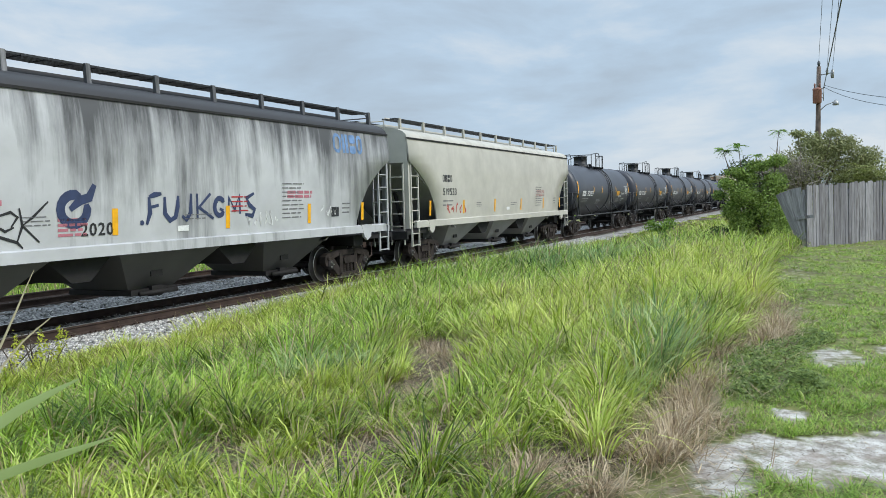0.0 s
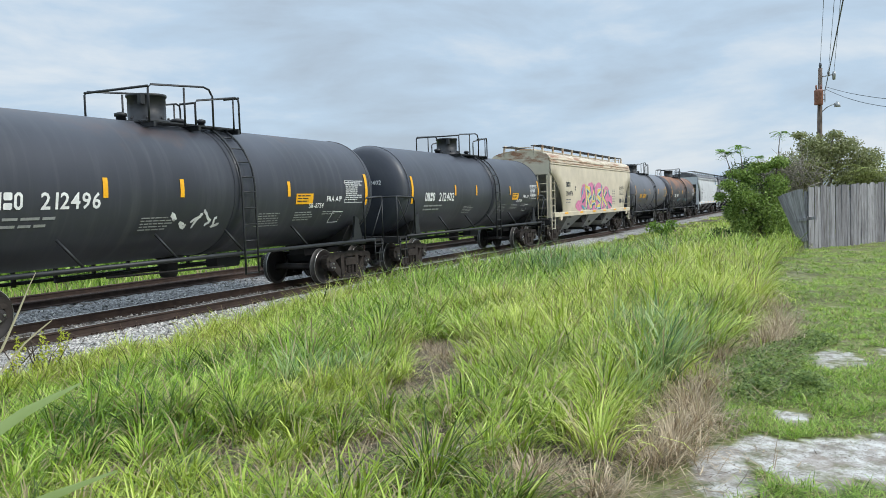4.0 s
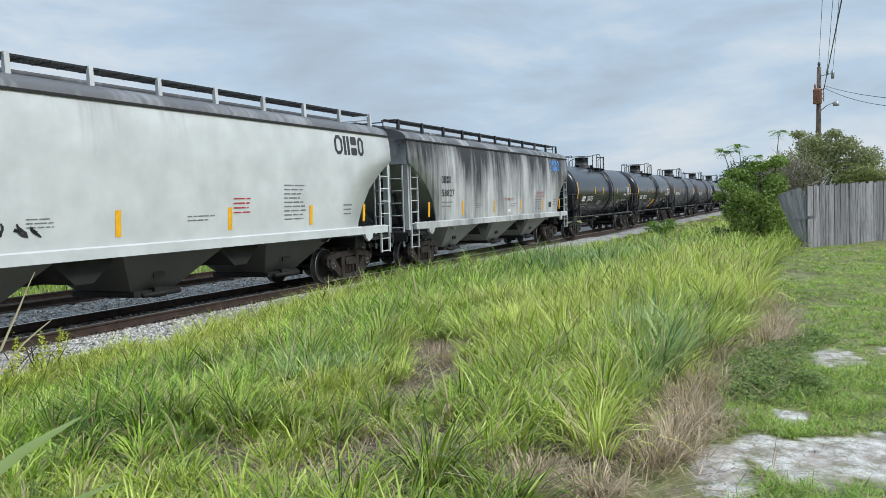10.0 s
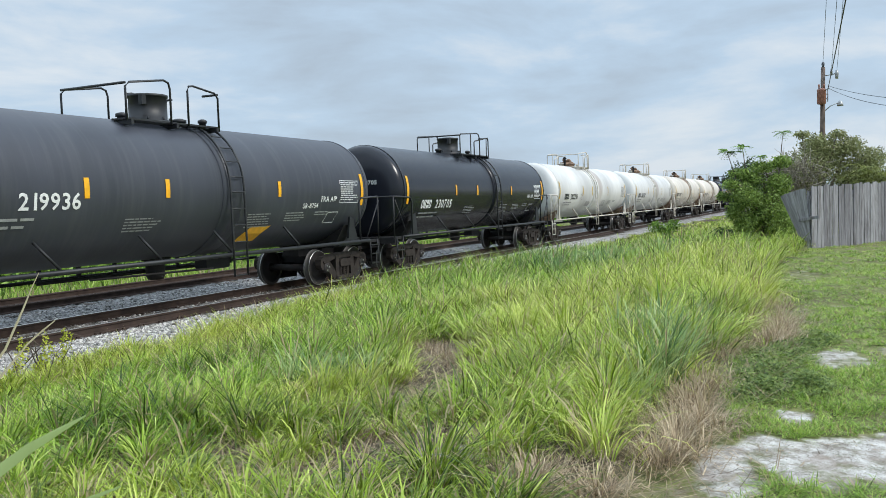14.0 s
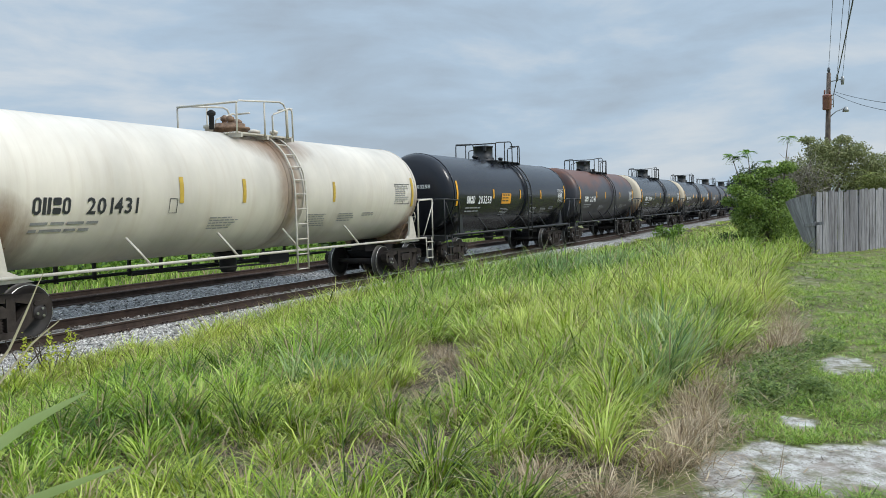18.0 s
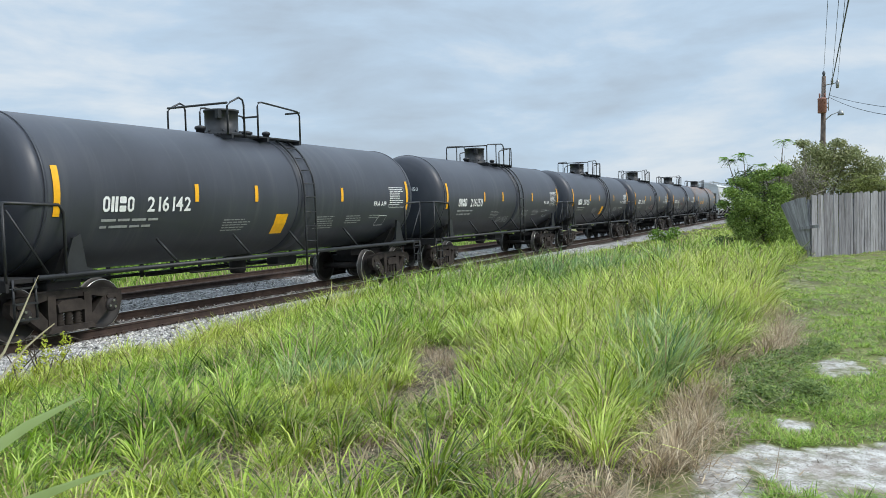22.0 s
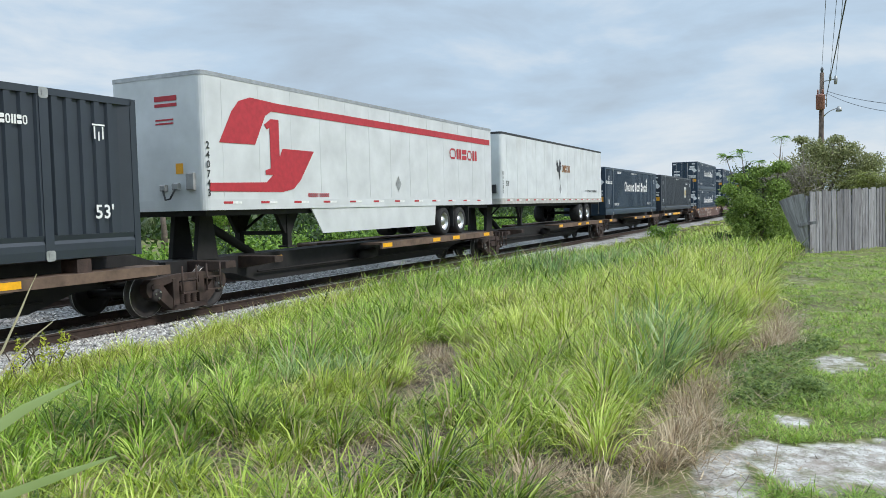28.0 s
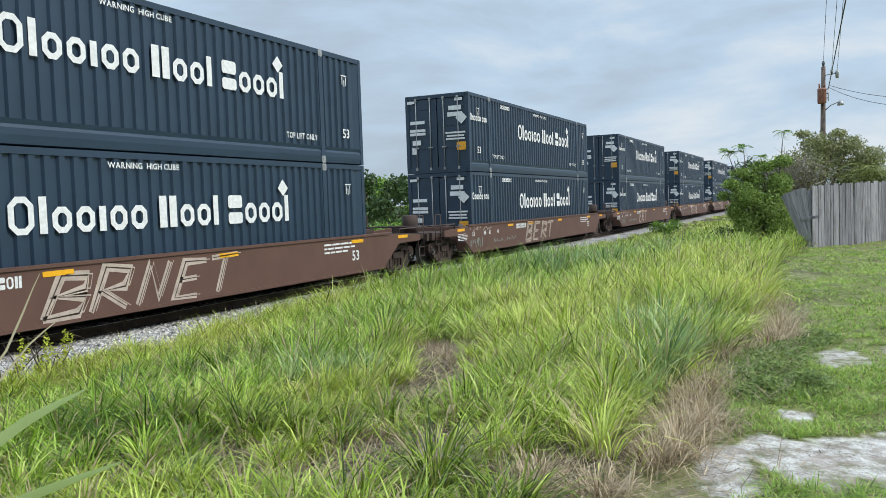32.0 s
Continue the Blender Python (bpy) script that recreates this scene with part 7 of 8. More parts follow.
def road_trailer(x0, red):
    """A 53 foot van trailer on its spine unit; its box runs from z 2.1 to 5.03."""
    label = "white van trailer with red stripes on a rail car" if red else "grey-white van trailer with black bird emblem on a rail car"
    car = thing("road_trailer", label, "trailer", (x0, TRACK_Y, 0), "road trailers")
    MOVERS.append((car, x0))
    L, W, z0, z1 = 8.06, 1.295, 2.10, 5.03
    skin = M_TRAILER if red else M_TRAILER2
    c = .14

    def outline(off=0.0):
        o = [(-L + off, -W + c)]
        for k in range(1, 5):
            a = k * math.pi / 8
            o.append((-L + c - c * math.cos(a), -W + c - c * math.sin(a)))
        o += [(L, -W), (L, W)]
        for k in range(4, 0, -1):
            a = k * math.pi / 8
            o.append((-L + c - c * math.cos(a), W - c + c * math.sin(a)))
        o.append((-L + off, W - c))
        return o
    part("box_body", MB().prism_z(outline(), z0 + .22, z1 - .06), skin, car)
    part("top_rail", MB().prism_z([(x * 1.001, y * 1.006) for x, y in outline()], z1 - .09, z1), plain("grey_rail", (.4, .41, .42), .4, .5) if red else M_INK, car)
    part("bottom_rail", MB().prism_z([(x * 1.001, y * 1.006) for x, y in outline()], z0, z0 + .23), plain("dull_side_rail", (.46, .45, .42), .6) if not red else M_TRAILER, car)
    part("floor_frame", MB().box(0, 0, z0 - .06, 2 * L - .3, 2.3, .12), M_UNDER, car)
    n = 13
    for k in range(n):
        xx = -L + .6 + k * 1.24
        part("side_seam", MB().box(xx, -W - .003, (z0 + z1) / 2 + .08, .012, .004, z1 - z0 - .4), skin, car)
    for k in range(12 if red else 14):
        xx = -L + .7 + k * (1.28 if red else 1.12)
        part("reflector_dash", MB().box(xx, -W - .010, z0 + .16, .3, .006, .05), M_RED, car)
        part("reflector_dash", MB().box(xx + .3, -W - .010, z0 + .16, .3, .006, .05), M_WHITE, car)
    # running gear
    for xx in (3.75, 5.1):
        ax = part("axle", MB().tube([(xx, -1.0, 1.56), (xx, 1.0, 1.56)], .07, 8), M_UNDER, car)
        for s in (-1, 1):
            t = part("tyre", lambda: MB().lathe([(-.26, .30), (-.27, .40), (-.24, .46), (-.08, .475), (.08, .475), (.24, .46), (.27, .40), (.26, .30)], "y", n=28, caps=False), M_TYRE, car, "", ("tyre",))
            t.location = (xx, s * 1.0, 1.56)
            w = part("wheel_rim", lambda: MB().lathe([(-.25, .30), (-.14, .285), (-.12, .19), (-.2, .16), (-.24, .1), (-.25, .01)], "y", n=24, caps=False), M_ALU, car, "", ("rim",))
            w.location = (xx, s * 1.0, 1.56)
            if s > 0:
                w.rotation_euler = (0, 0, math.pi)
        part("mud_flap", MB().box(xx + .62, -1.0, 1.72, .03, .6, .7), M_TYRE, car)
    part("bogie_frame", MB().box(4.4, 0, 1.92, 3.4, 1.1, .2), M_UNDER, car)
    for s in (-1, 1):
        part("landing_leg", MB().box(-4.55, s * .75, 1.55, .17, .17, .78).box(-4.55, s * .75, 1.16, .34, .3, .05), M_UNDER, car)
        part("leg_bracket", MB().prism([(-5.05, 2.06), (-4.05, 2.06), (-4.42, 1.5), (-4.68, 1.5)], s * .75 - .05, s * .75 + .05), M_UNDER, car)
        part("leg_brace", MB().tube([(-4.5, s * .75, 1.5), (-3.7, s * .5, 2.05)], .04, 6), M_UNDER, car)
    part("cross_brace", MB().box(-4.55, 0, 1.5, .1, 1.4, .1), M_UNDER, car)
    if red:
        part("side_skirt", MB().prism([(-4.2, 2.1), (3.05, 2.1), (2.95, 1.45), (-3.7, 1.45)], -W + .02, -W + .05), M_TRAILER, car, "white side skirt")
    grey = plain("grey_box", (.3, .3, .3))
    part("front_box", MB().box(-L - .04, -.95, 2.72, .08, .2, .36, .02), grey if red else M_INK, car)
    part("light_box", MB().box(-L - .05, -.55, 2.62, .1, .16, .14, .02), grey if red else M_BLACK, car)
    part("light_box", MB().box(-L - .05, -.2, 2.60, .1, .14, .14, .02), grey if red else M_BLACK, car)
    part("hose", MB().tube([(-L - .08, -.55, 2.58), (-L - .14, -.45, 2.36), (-L - .14, -.32, 2.34), (-L - .08, -.2, 2.55)], .022, 6), M_BLACK, car)
    y = -W - .012
    if red:
        part("warning_label", MB().box(-L - .006, -.62, 3.0, .008, .2, .22), M_ORANGE, car, "small orange warning label")
        R = M_RED
        part("red_band", MB().prism([(-5.5, 4.58), (7.9, 4.58), (7.9, 4.38), (-5.5, 4.38)], y, y + .004), R, car)
        a1 = [(-7.58, 3.55), (-7.15, 4.25), (-6.9, 4.5), (-6.5, 4.62), (-5.5, 4.58), (-5.5, 4.38), (-5.75, 4.38), (-5.98, 4.25), (-6.38, 3.57)]
        part("red_swoosh", MB().prism(a1, y, y + .004), R, car)
        a2 = [(-7.93, 2.5), (-5.4, 2.5), (-4.95, 2.58), (-4.65, 2.8), (-4.05, 3.53), (-5.35, 3.53), (-5.75, 2.9), (-6.0, 2.72), (-7.93, 2.68)]
        part("red_swoosh", MB().prism(a2, y, y + .004), R, car)
        part("emblem", MB().prism([(-6.03, 2.9), (-5.38, 2.9), (-5.38, 3.0), (-5.48, 3.05), (-5.48, 4.2), (-5.78, 4.2), (-6.03, 4.05), (-5.93, 3.95), (-5.83, 4.0), (-5.83, 3.05), (-6.03, 3.0)], y - .002, y + .002), R, car, "red numeral emblem")
        pieces("wordmark_block", blocks_mb("WTTTT", 4.2, 3.72, .36, y, None, 1.75), R, car)
        pieces("wordmark_bar", MB().box(-L - .006, -.3, 4.5, .008, .62, .11).box(-L - .006, -.3, 4.36, .008, .62, .07).box(-L - .006, -.25, 4.05, .008, .5, .035).box(-L - .006, -.25, 3.97, .008, .5, .035), R, car)
        for k, d in enumerate("240743"):
            part("trailer_number", text_mb(d, -8.0, 3.4 - k * .2, .15, y), M_INK, car)
        part("diamond_placard", MB().add([(.42, y, 2.55), (.6, y, 2.78), (.42, y, 3.02), (.24, y, 2.78)], [(0, 1, 2, 3)]), M_GALV, car)
        pieces("website_block", blocks_mb("mmmmm mmmmm", -4.35, 2.38, .14, y), M_RED, car)
    else:
        bird = [(a * 1.05 - .28, b * 1.05 + 3.72) for a, b in [(-.45, .35), (-.30, .20), (-.38, .42), (-.22, .25), (-.26, .48), (-.10, .26), (-.02, .12), (.08, .30), (.16, .52), (.22, .34), (.30, .45), (.30, .18), (.38, .2), (.28, .02), (.16, -.08), (.2, -.3), (.1, -.5), (-.02, -.28), (-.04, -.12), (-.2, -.1), (-.36, .02), (-.28, .08)]]
        part("bird_emblem", MB().prism(bird, y, y + .004), M_INK, car, "black bird emblem")
        pieces("wordmark_block", blocks_mb("TTTTT", .22, 3.62, .36, y, None, 1.05), plain("bronze_lettering", (.28, .13, .05), .6), car)
        part("length_mark", text_mb("53'", -7.6, 2.85, .2, y), M_INK, car)
        part("diamond_placard", MB().add([(-.08, y, 2.55), (.08, y, 2.78), (-.08, y, 3.02), (-.24, y, 2.78)], [(0, 1, 2, 3)]), M_GALV, car)
        for k, d in enumerate("R4240"):
            part("trailer_number", text_mb(d, -8.0, 3.3 - k * .19, .14, y), M_INK, car)
        part("slogan", text_mb("OUR DRIVERS MAKE THE DIFFERENCE", 4.4, 2.66, .12, y, .8), M_INK, car)
    return car


# ---- spray paint ----
SP_BLUE = plain("navy_spray", (0.03, 0.045, 0.11), .6)
SP_BLACK = plain("black_spray", (0.02, 0.02, 0.023), .6)
SP_WHITE = plain("white_spray", (0.62, 0.63, 0.63), .6)
SP_RED = plain("red_spray", (0.48, 0.08, 0.06), .6)
SP_PINK = plain("pink_spray", (0.62, 0.2, 0.34), .6)
SP_DUSTY = plain("dusty_pink_spray", (0.46, 0.28, 0.30), .7)
SP_CYAN = plain("cyan_spray", (0.10, 0.36, 0.45), .6)
SP_SUN = plain("yellow_spray", (0.72, 0.55, 0.12), .6)
SP_TEAL = plain("teal_spray", (0.03, 0.14, 0.2), .6)
SP_ICE = plain("pale_blue_spray", (0.42, 0.58, 0.62), .6)
SP_ROSE = plain("rose_spray", (0.45, 0.16, 0.2), .6)


def tag(car, con, lines_, w, mat, label=""):
    return part("spray_tag", stroke_mb(lines_, w, 0, lambda p: con((p[0], p[1], p[2]))), mat, car, label)


def loop(cx, cz, rx, rz, a0=0, a1=360, n=16):
    return [(cx + rx * math.cos(radians(a0 + (a1 - a0) * k / n)), cz + rz * math.sin(radians(a0 + (a1 - a0) * k / n))) for k in range(n + 1)]


def blob_mb(cx, cz, rx, rz, seed, con):
    rng = random.Random(seed)
    pts = [(cx + rx * math.cos(k * .314) * rng.uniform(.85, 1.1), cz + rz * math.sin(k * .314) * rng.uniform(.85, 1.1)) for k in range(20)]
    mb = MB()
    mb.add([con((cx, 0, cz))] + [con((a, 0, b)) for a, b in pts], [(0, i + 1, (i + 1) % 20 + 1) for i in range(20)])
    return mb


def raised(con, d):
    return lambda p: (con(p)[0], con(p)[1] - d, con(p)[2])


def graffiti_grey(car, con, L):
    tag(car, con, [loop(-2.42, 2.1, .27, .25, 60, 380), [(-2.5, 2.1), (-2.3, 2.25), (-2.1, 2.3), (-1.98, 2.52)]], .17, SP_BLUE, "navy spray swirl")
    part("spray_numerals", text_mb("2020", -2.3, 1.64, .22, 0, 1.05, con), SP_BLACK, car)
    F = [[(-.8, 1.78), (-.72, 2.0), (-.74, 2.3)], [(-.74, 2.3), (-.6, 2.34), (-.42, 2.36)], [(-.74, 2.1), (-.5, 2.14)], [(-.34, 2.3), (-.34, 1.98), (-.2, 1.84), (-.06, 1.9), (0, 2.1), (.02, 2.32)],
         [(.12, 1.92), (.24, 1.84), (.36, 1.98), (.38, 2.36)], [(.55, 2.36), (.56, 1.84)], [(.95, 2.36), (.6, 2.08), (1.03, 1.84)], loop(1.22, 2.08, .15, .18, 30, 330), [(1.34, 2.0), (1.22, 2.04)],
         [(1.5, 1.92), (1.52, 2.28), (1.7, 2.0), (1.86, 2.32), (1.88, 1.92)], [(2.36, 2.36), (2.1, 2.26), (2.2, 2.1), (2.38, 2.0), (2.3, 1.86), (2.05, 1.9)]]
    tag(car, con, F, .11, SP_BLUE, "navy spray letters")
    part("spray_dot", blob_mb(-.92, 1.82, .05, .05, 2, con), SP_BLUE, car)
    tag(car, con, [[(-3.9, 2.0), (-3.6, 2.08), (-3.48, 2.0), (-3.6, 1.84)], [(-3.9, 1.9), (-3.7, 1.78), (-3.55, 1.84)], [(-3.45, 2.14), (-3.4, 1.86), (-3.5, 1.6)], [(-2.92, 2.24), (-3.2, 2.0), (-3.4, 1.86), (-3.1, 1.58)], [(-4.3, 1.62), (-3.8, 1.7), (-3.5, 1.6), (-3.4, 1.5)]], .05, SP_BLACK, "black brush tag")
    tag(car, con, scribble(2.1, 1.6, 1.15, .38, 6, 3), .035, SP_WHITE)
    tag(car, con, scribble(5.0, 1.75, .8, .3, 4, 5), .035, SP_WHITE)
    tag(car, con, scribble(-5.9, 1.9, 1.6, .6, 4, 15), .06, SP_BLACK)
    part("red_print", bars_mb(3.6, 2.42, 1.1, .2, 2, 0, con, 6, .7), SP_ROSE, car)
    part("red_print", bars_mb(-2.75, 1.95, .7, .34, 4, 0, con, 7, .55), SP_ROSE, car)
    part("red_print", bars_mb(-4.65, 2.4, 1.05, .26, 2, 0, con, 7, .7), SP_ROSE, car)
    part("data_plate", MB().quad(con((5.5, 0, 1.75)), con((5.85, 0, 1.75)), con((5.85, 0, 2.0)), con((5.5, 0, 2.0))), M_INK, car)
    part("data_plate", MB().quad(con((.0, 0, 1.62)), con((.3, 0, 1.62)), con((.3, 0, 1.73)), con((0, 0, 1.73))), M_WHITE, car)


def graffiti_tan(car, con, L):
    tag(car, con, scribble(-6.0, 1.62, 1.7, .42, 5, 9), .05, SP_RED, "thin red spray scrawl")
    part("data_plate", MB().quad(con((-.25, 0, 1.66)), con((.1, 0, 1.66)), con((.1, 0, 1.78)), con((-.25, 0, 1.78))), M_WHITE, car)


def grime_plate(car, con, L):
    part("data_plate", MB().quad(con((5.35, 0, 1.72)), con((5.75, 0, 1.72)), con((5.75, 0, 1.97)), con((5.35, 0, 1.97))), M_INK, car)
    part("data_plate", MB().quad(con((.0, 0, 1.62)), con((.3, 0, 1.62)), con((.3, 0, 1.73)), con((0, 0, 1.73))), M_WHITE, car)


def graffiti_mural(car, con, L):
    for k, (x, z, rx, rz) in enumerate(((-3.9, 1.75, .75, .28), (-3.0, 2.3, .7, .6), (-1.6, 2.6, .8, .4), (.2, 2.55, 1.0, .45), (1.9, 2.3, .8, .5), (2.8, 1.9, .6, .45), (-.4, 1.75, 2.6, .3))):
        part("mural_cloud", blob_mb(x, z, rx, rz, 60 + k, raised(con, .001 + .001 * k)), SP_PINK, car, "pink mural cloud" if k == 0 else "")
    letters = [[(-2.6, 1.6), (-2.5, 2.2), (-2.75, 2.85)], [(-2.7, 2.75), (-1.9, 2.6), (-1.75, 2.35), (-2.3, 2.1)], [(-2.3, 2.1), (-1.6, 1.6)], [(-1.5, 1.58), (-1.0, 2.6), (-.55, 1.6)], [(-1.3, 1.9), (-.7, 1.95)],
               [(.55, 2.6), (-.1, 2.5), (-.2, 2.2), (.5, 2.0), (.45, 1.7), (-.3, 1.62)], [(1.0, 2.7), (1.0, 1.6)], [(1.9, 2.6), (1.1, 2.1), (2.2, 1.6)]]
    part("mural_shadow", stroke_mb([[(a + .12, b - .06) for a, b in l] for l in letters], .46, 0, raised(con, .010)), SP_TEAL, car, "teal mural outline")
    part("mural_letters", stroke_mb(letters, .36, 0, raised(con, .013)), SP_ICE, car)
    part("mural_letters", stroke_mb([[(a - .02, b + .02) for a, b in l] for l in letters], .22, 0, raised(con, .016)), SP_SUN, car, "yellow mural letter shapes")
    for k, (a, b, c, d) in enumerate(((-3.6, 2.2, -3.1, 2.75), (-3.4, 1.9, -2.9, 2.1), (2.3, 2.6, 2.7, 2.2), (2.4, 1.9, 3.3, 1.6), (.8, 2.9, .6, 2.5), (-.9, 2.9, -1.1, 2.6), (-2.9, 1.55, -3.5, 1.75))):
        part("mural_spike", stroke_mb([[(a, b), ((a + c) / 2, (b + d) / 2), (c, d)]], .16, 0, raised(con, .018)), SP_TEAL if k % 2 else SP_CYAN, car)
    tag(car, con, scribble(-4.3, 1.62, .5, .2, 3, 31), .03, SP_WHITE)
    part("data_plate", MB().quad(con((5.35, 0, 1.8)), con((5.8, 0, 1.8)), con((5.8, 0, 2.05)), con((5.35, 0, 2.05))), M_INK, car)
    tag(car, con, scribble(5.9, 1.75, .7, .3, 4, 33), .05, SP_BLACK)
    part("print_block", bars_mb(5.3, 2.85, 1.35, .6, 8, 0, con, 41, .32), M_INK, car)
    part("plate_mark", bars_mb(-4.75, 2.75, .22, .26, 2, 0, con, 5, .6), M_INK, car)


def graffiti_scrawl(car, con, L):
    tag(car, con, scribble(-6.0, 1.6, 3.0, .36, 9, 17), .05, SP_BLACK, "black brush scrawl")


def ex(fn):
    return lambda car, con, span, zc, r: fn(car, con, span, zc)


def end_spot(car, con, span, zc):
    part("paint_spot", MB().add([(-span - .516, -.62 + .40 * math.cos(k * .35), zc + .50 + .3 * math.sin(k * .35)) for k in range(18)], [tuple(range(18))]), SP_DUSTY, car, "dusty pink paint spot")
    tag(car, con, scribble(-1.25, 1.6, 1.9, .5, 6, 51), .035, SP_DUSTY)


EX = {
    "212496": ex(lambda car, con, span, zc: tag(car, con, scribble(-1.3, 1.68, 1.6, .42, 5, 21), .06, SP_WHITE, "white spray tag")),
    "79510": ex(lambda car, con, span, zc: [tag(car, con, scribble(x, 1.6, w, .36, 5, 60 + int(x)), .05, SP_CYAN, "cyan spray tag") for x, w in ((-2.8, 1.2), (.3, 1.1), (2.0, 1.0))]),
    "216150": ex(lambda car, con, span, zc: part("chalk_date", text_mb("07/14/15", -1.05, 1.5, .22, 0, 1.05, con), plain("chalk", (.35, .36, .36), .8), car, "chalked date")),
    "216140": ex(end_spot),
    "216153": ex(lambda car, con, span, zc: [tag(car, con, scribble(-3.3, 1.58, 1.1, .5, 5, 71), .05, SP_WHITE, "white spray tag"), tag(car, con, scribble(-2.1, 2.0, 1.2, .2, 7, 72), .035, SP_RED), tag(car, con, scribble(1.45, 2.2, .9, .6, 5, 73), .05, SP_ICE)]),
    "257934": ex(lambda car, con, span, zc: tag(car, con, scribble(-4.2, 1.46, .85, .32, 5, 81), .035, SP_RED, "red spray tag")),
    "230726": ex(lambda car, con, span, zc: part("yellow_patch", MB().add([con(p) for p in [(-.7, 0, 1.32), (.1, 0, 1.32), (.25, 0, 1.6), (.5, 0, 1.86), (-.3, 0, 1.86), (-.5, 0, 1.6)]], [(0, 1, 2, 5), (5, 2, 3, 4)]), M_YELLOW, car, "yellow painted patch")),
    "219936": ex(lambda car, con, span, zc: part("yellow_patch", MB().add([con(p) for p in [(1.5, 0, 1.32), (2.2, 0, 1.32), (2.3, 0, 1.5), (2.5, 0, 1.66), (1.8, 0, 1.66), (1.6, 0, 1.5)]], [(0, 1, 2, 5), (5, 2, 3, 4)]), M_YELLOW, car, "yellow painted patch")),
}

# ---- the train, from its head ----
GREY = tank_paint("grey_black_tank_paint", (0.047, 0.051, 0.064))
GREYR = tank_paint("grey_black_tank_paint_rust_tinged", (0.044, 0.047, 0.059), 0.2, tones=((0.06, 0.04, 0.036), (0.12, 0.075, 0.06)))
REDTOP = tank_paint("grey_tank_paint_red_brown_top", (0.050, 0.050, 0.060), 0.72, tones=((0.08, 0.035, 0.024), (0.19, 0.08, 0.05)))
BLACKT = tank_paint("black_tank_paint", (0.0125, 0.0140, 0.020), 0.0, 0.24, 0.08)
BLUEG = tank_paint("blue_grey_tank_paint", (0.118, 0.122, 0.138), 0.0, 0.45, 0.4)
RUSTY = tank_paint("rusted_black_tank_paint", (0.045, 0.046, 0.050), 0.76, 0.55, 0.3, tones=((0.12, 0.05, 0.025), (0.38, 0.18, 0.085)))
WHITET = tank_paint("white_tank_paint", (0.64, 0.64, 0.62), 0.0, 0.42, 0.25, (0.40, 0.34, 0.26), stains=((.9, 3.2, .5, 1.2, .5),))
CREAMT = tank_paint("cream_tank_paint", (0.62, 0.575, 0.50), 0.0, 0.45, 0.25, (0.40, 0.30, 0.20), stains=((-7.2, 1.65, 1.1, .75, .9), (.8, 3.75, 1.3, .5, .8), (.7, 2.7, .45, 1.5, .7), (7.4, 1.8, .7, .9, .7)))
CREAMH = tank_paint("cream_head_paint", (0.57, 0.49, 0.37), 0.0, 0.5, 0.4, (0.30, 0.20, 0.13), stains=((-8.4, 1.45, .9, .62, .95),))
LIGHTG = tank_paint("faded_grey_tank_paint", (0.125, 0.138, 0.152), 0.62, 0.5, 0.45, (0.17, 0.16, 0.155), tones=((0.13, 0.08, 0.055), (0.27, 0.155, 0.10)))
M_GOLD = plain("dull_gold_stripe", (0.52, 0.35, 0.05), .6, 0, .15, 9)
SOOT = hopper_paint("soot_black_roof", (0.022, 0.022, 0.024), 0.3, (0.02, 0.02, 0.022))
OLD_WHITE = hopper_paint("stained_white_hopper_paint", (0.50, 0.51, 0.52), 0.95, (0.022, 0.022, 0.025))
MID_WHITE = hopper_paint("grimy_white_hopper_paint", (0.52, 0.53, 0.53), 1.2, (0.025, 0.025, 0.028))
CLEAN_WHITE = hopper_paint("white_hopper_paint", (0.565, 0.585, 0.59), 0.2, (0.26, 0.26, 0.26))
TAN = hopper_paint("tan_hopper_paint", (0.50, 0.485, 0.425), 0.22, (0.29, 0.27, 0.22))
CREAM = hopper_paint("cream_hopper_paint", (0.60, 0.53, 0.40), 0.12, (0.32, 0.24, 0.16), 0.5)
M_NAVY = hopper_paint("navy_container_paint", (0.021, 0.043, 0.073), 0.0, (0.02, 0.025, 0.03), 0.0, 0.42)
M_SLATE = hopper_paint("slate_container_paint", (0.030, 0.039, 0.052), 0.0, (0.02, 0.022, 0.025), 0.0, 0.45)
SOOTY_ROOF = hopper_paint("soot_streaked_roof", (0.34, 0.35, 0.36), 1.0, (0.07, 0.07, 0.075))
# bays and slope sheets get darker greys than the car sides
DARK_BAY = hopper_paint("dark_bay_paint", (0.085, 0.083, 0.08), 0.5, (0.03, 0.03, 0.03))
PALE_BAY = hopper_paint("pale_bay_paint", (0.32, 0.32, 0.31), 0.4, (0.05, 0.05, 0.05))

HAMMER = (("DO NOT HAMMER ON CAR", -.62, 2.08, .11),)
HATCH = (("OPEN HATCH COVERS", 3.55, 2.34, .105), ("BEFORE UNLOADING CAR", 3.45, 2.19, .105))
HATCH_FORE = (("OPEN HATCH COVERS", -4.62, 2.38, .125), ("BEFORE UNLOADING CAR", -4.75, 2.20, .125))
FADED_INK = plain("grimed_lettering", (0.13, 0.13, 0.14), .7, 0, .4, 5)
FADED_BLUE = plain("faded_blue_logo", (0.14, 0.25, 0.45), .6, 0, .4, 4)
hopper_car(20.72 - 8.68, 9.30, OLD_WHITE, "grimy white covered hopper car with blue and black spray tags", SOOT, number="", ink=FADED_INK, logo=FADED_BLUE, under=DARK_BAY, board=M_BLACK, frame_paint=OLD_WHITE, extras=graffiti_grey)
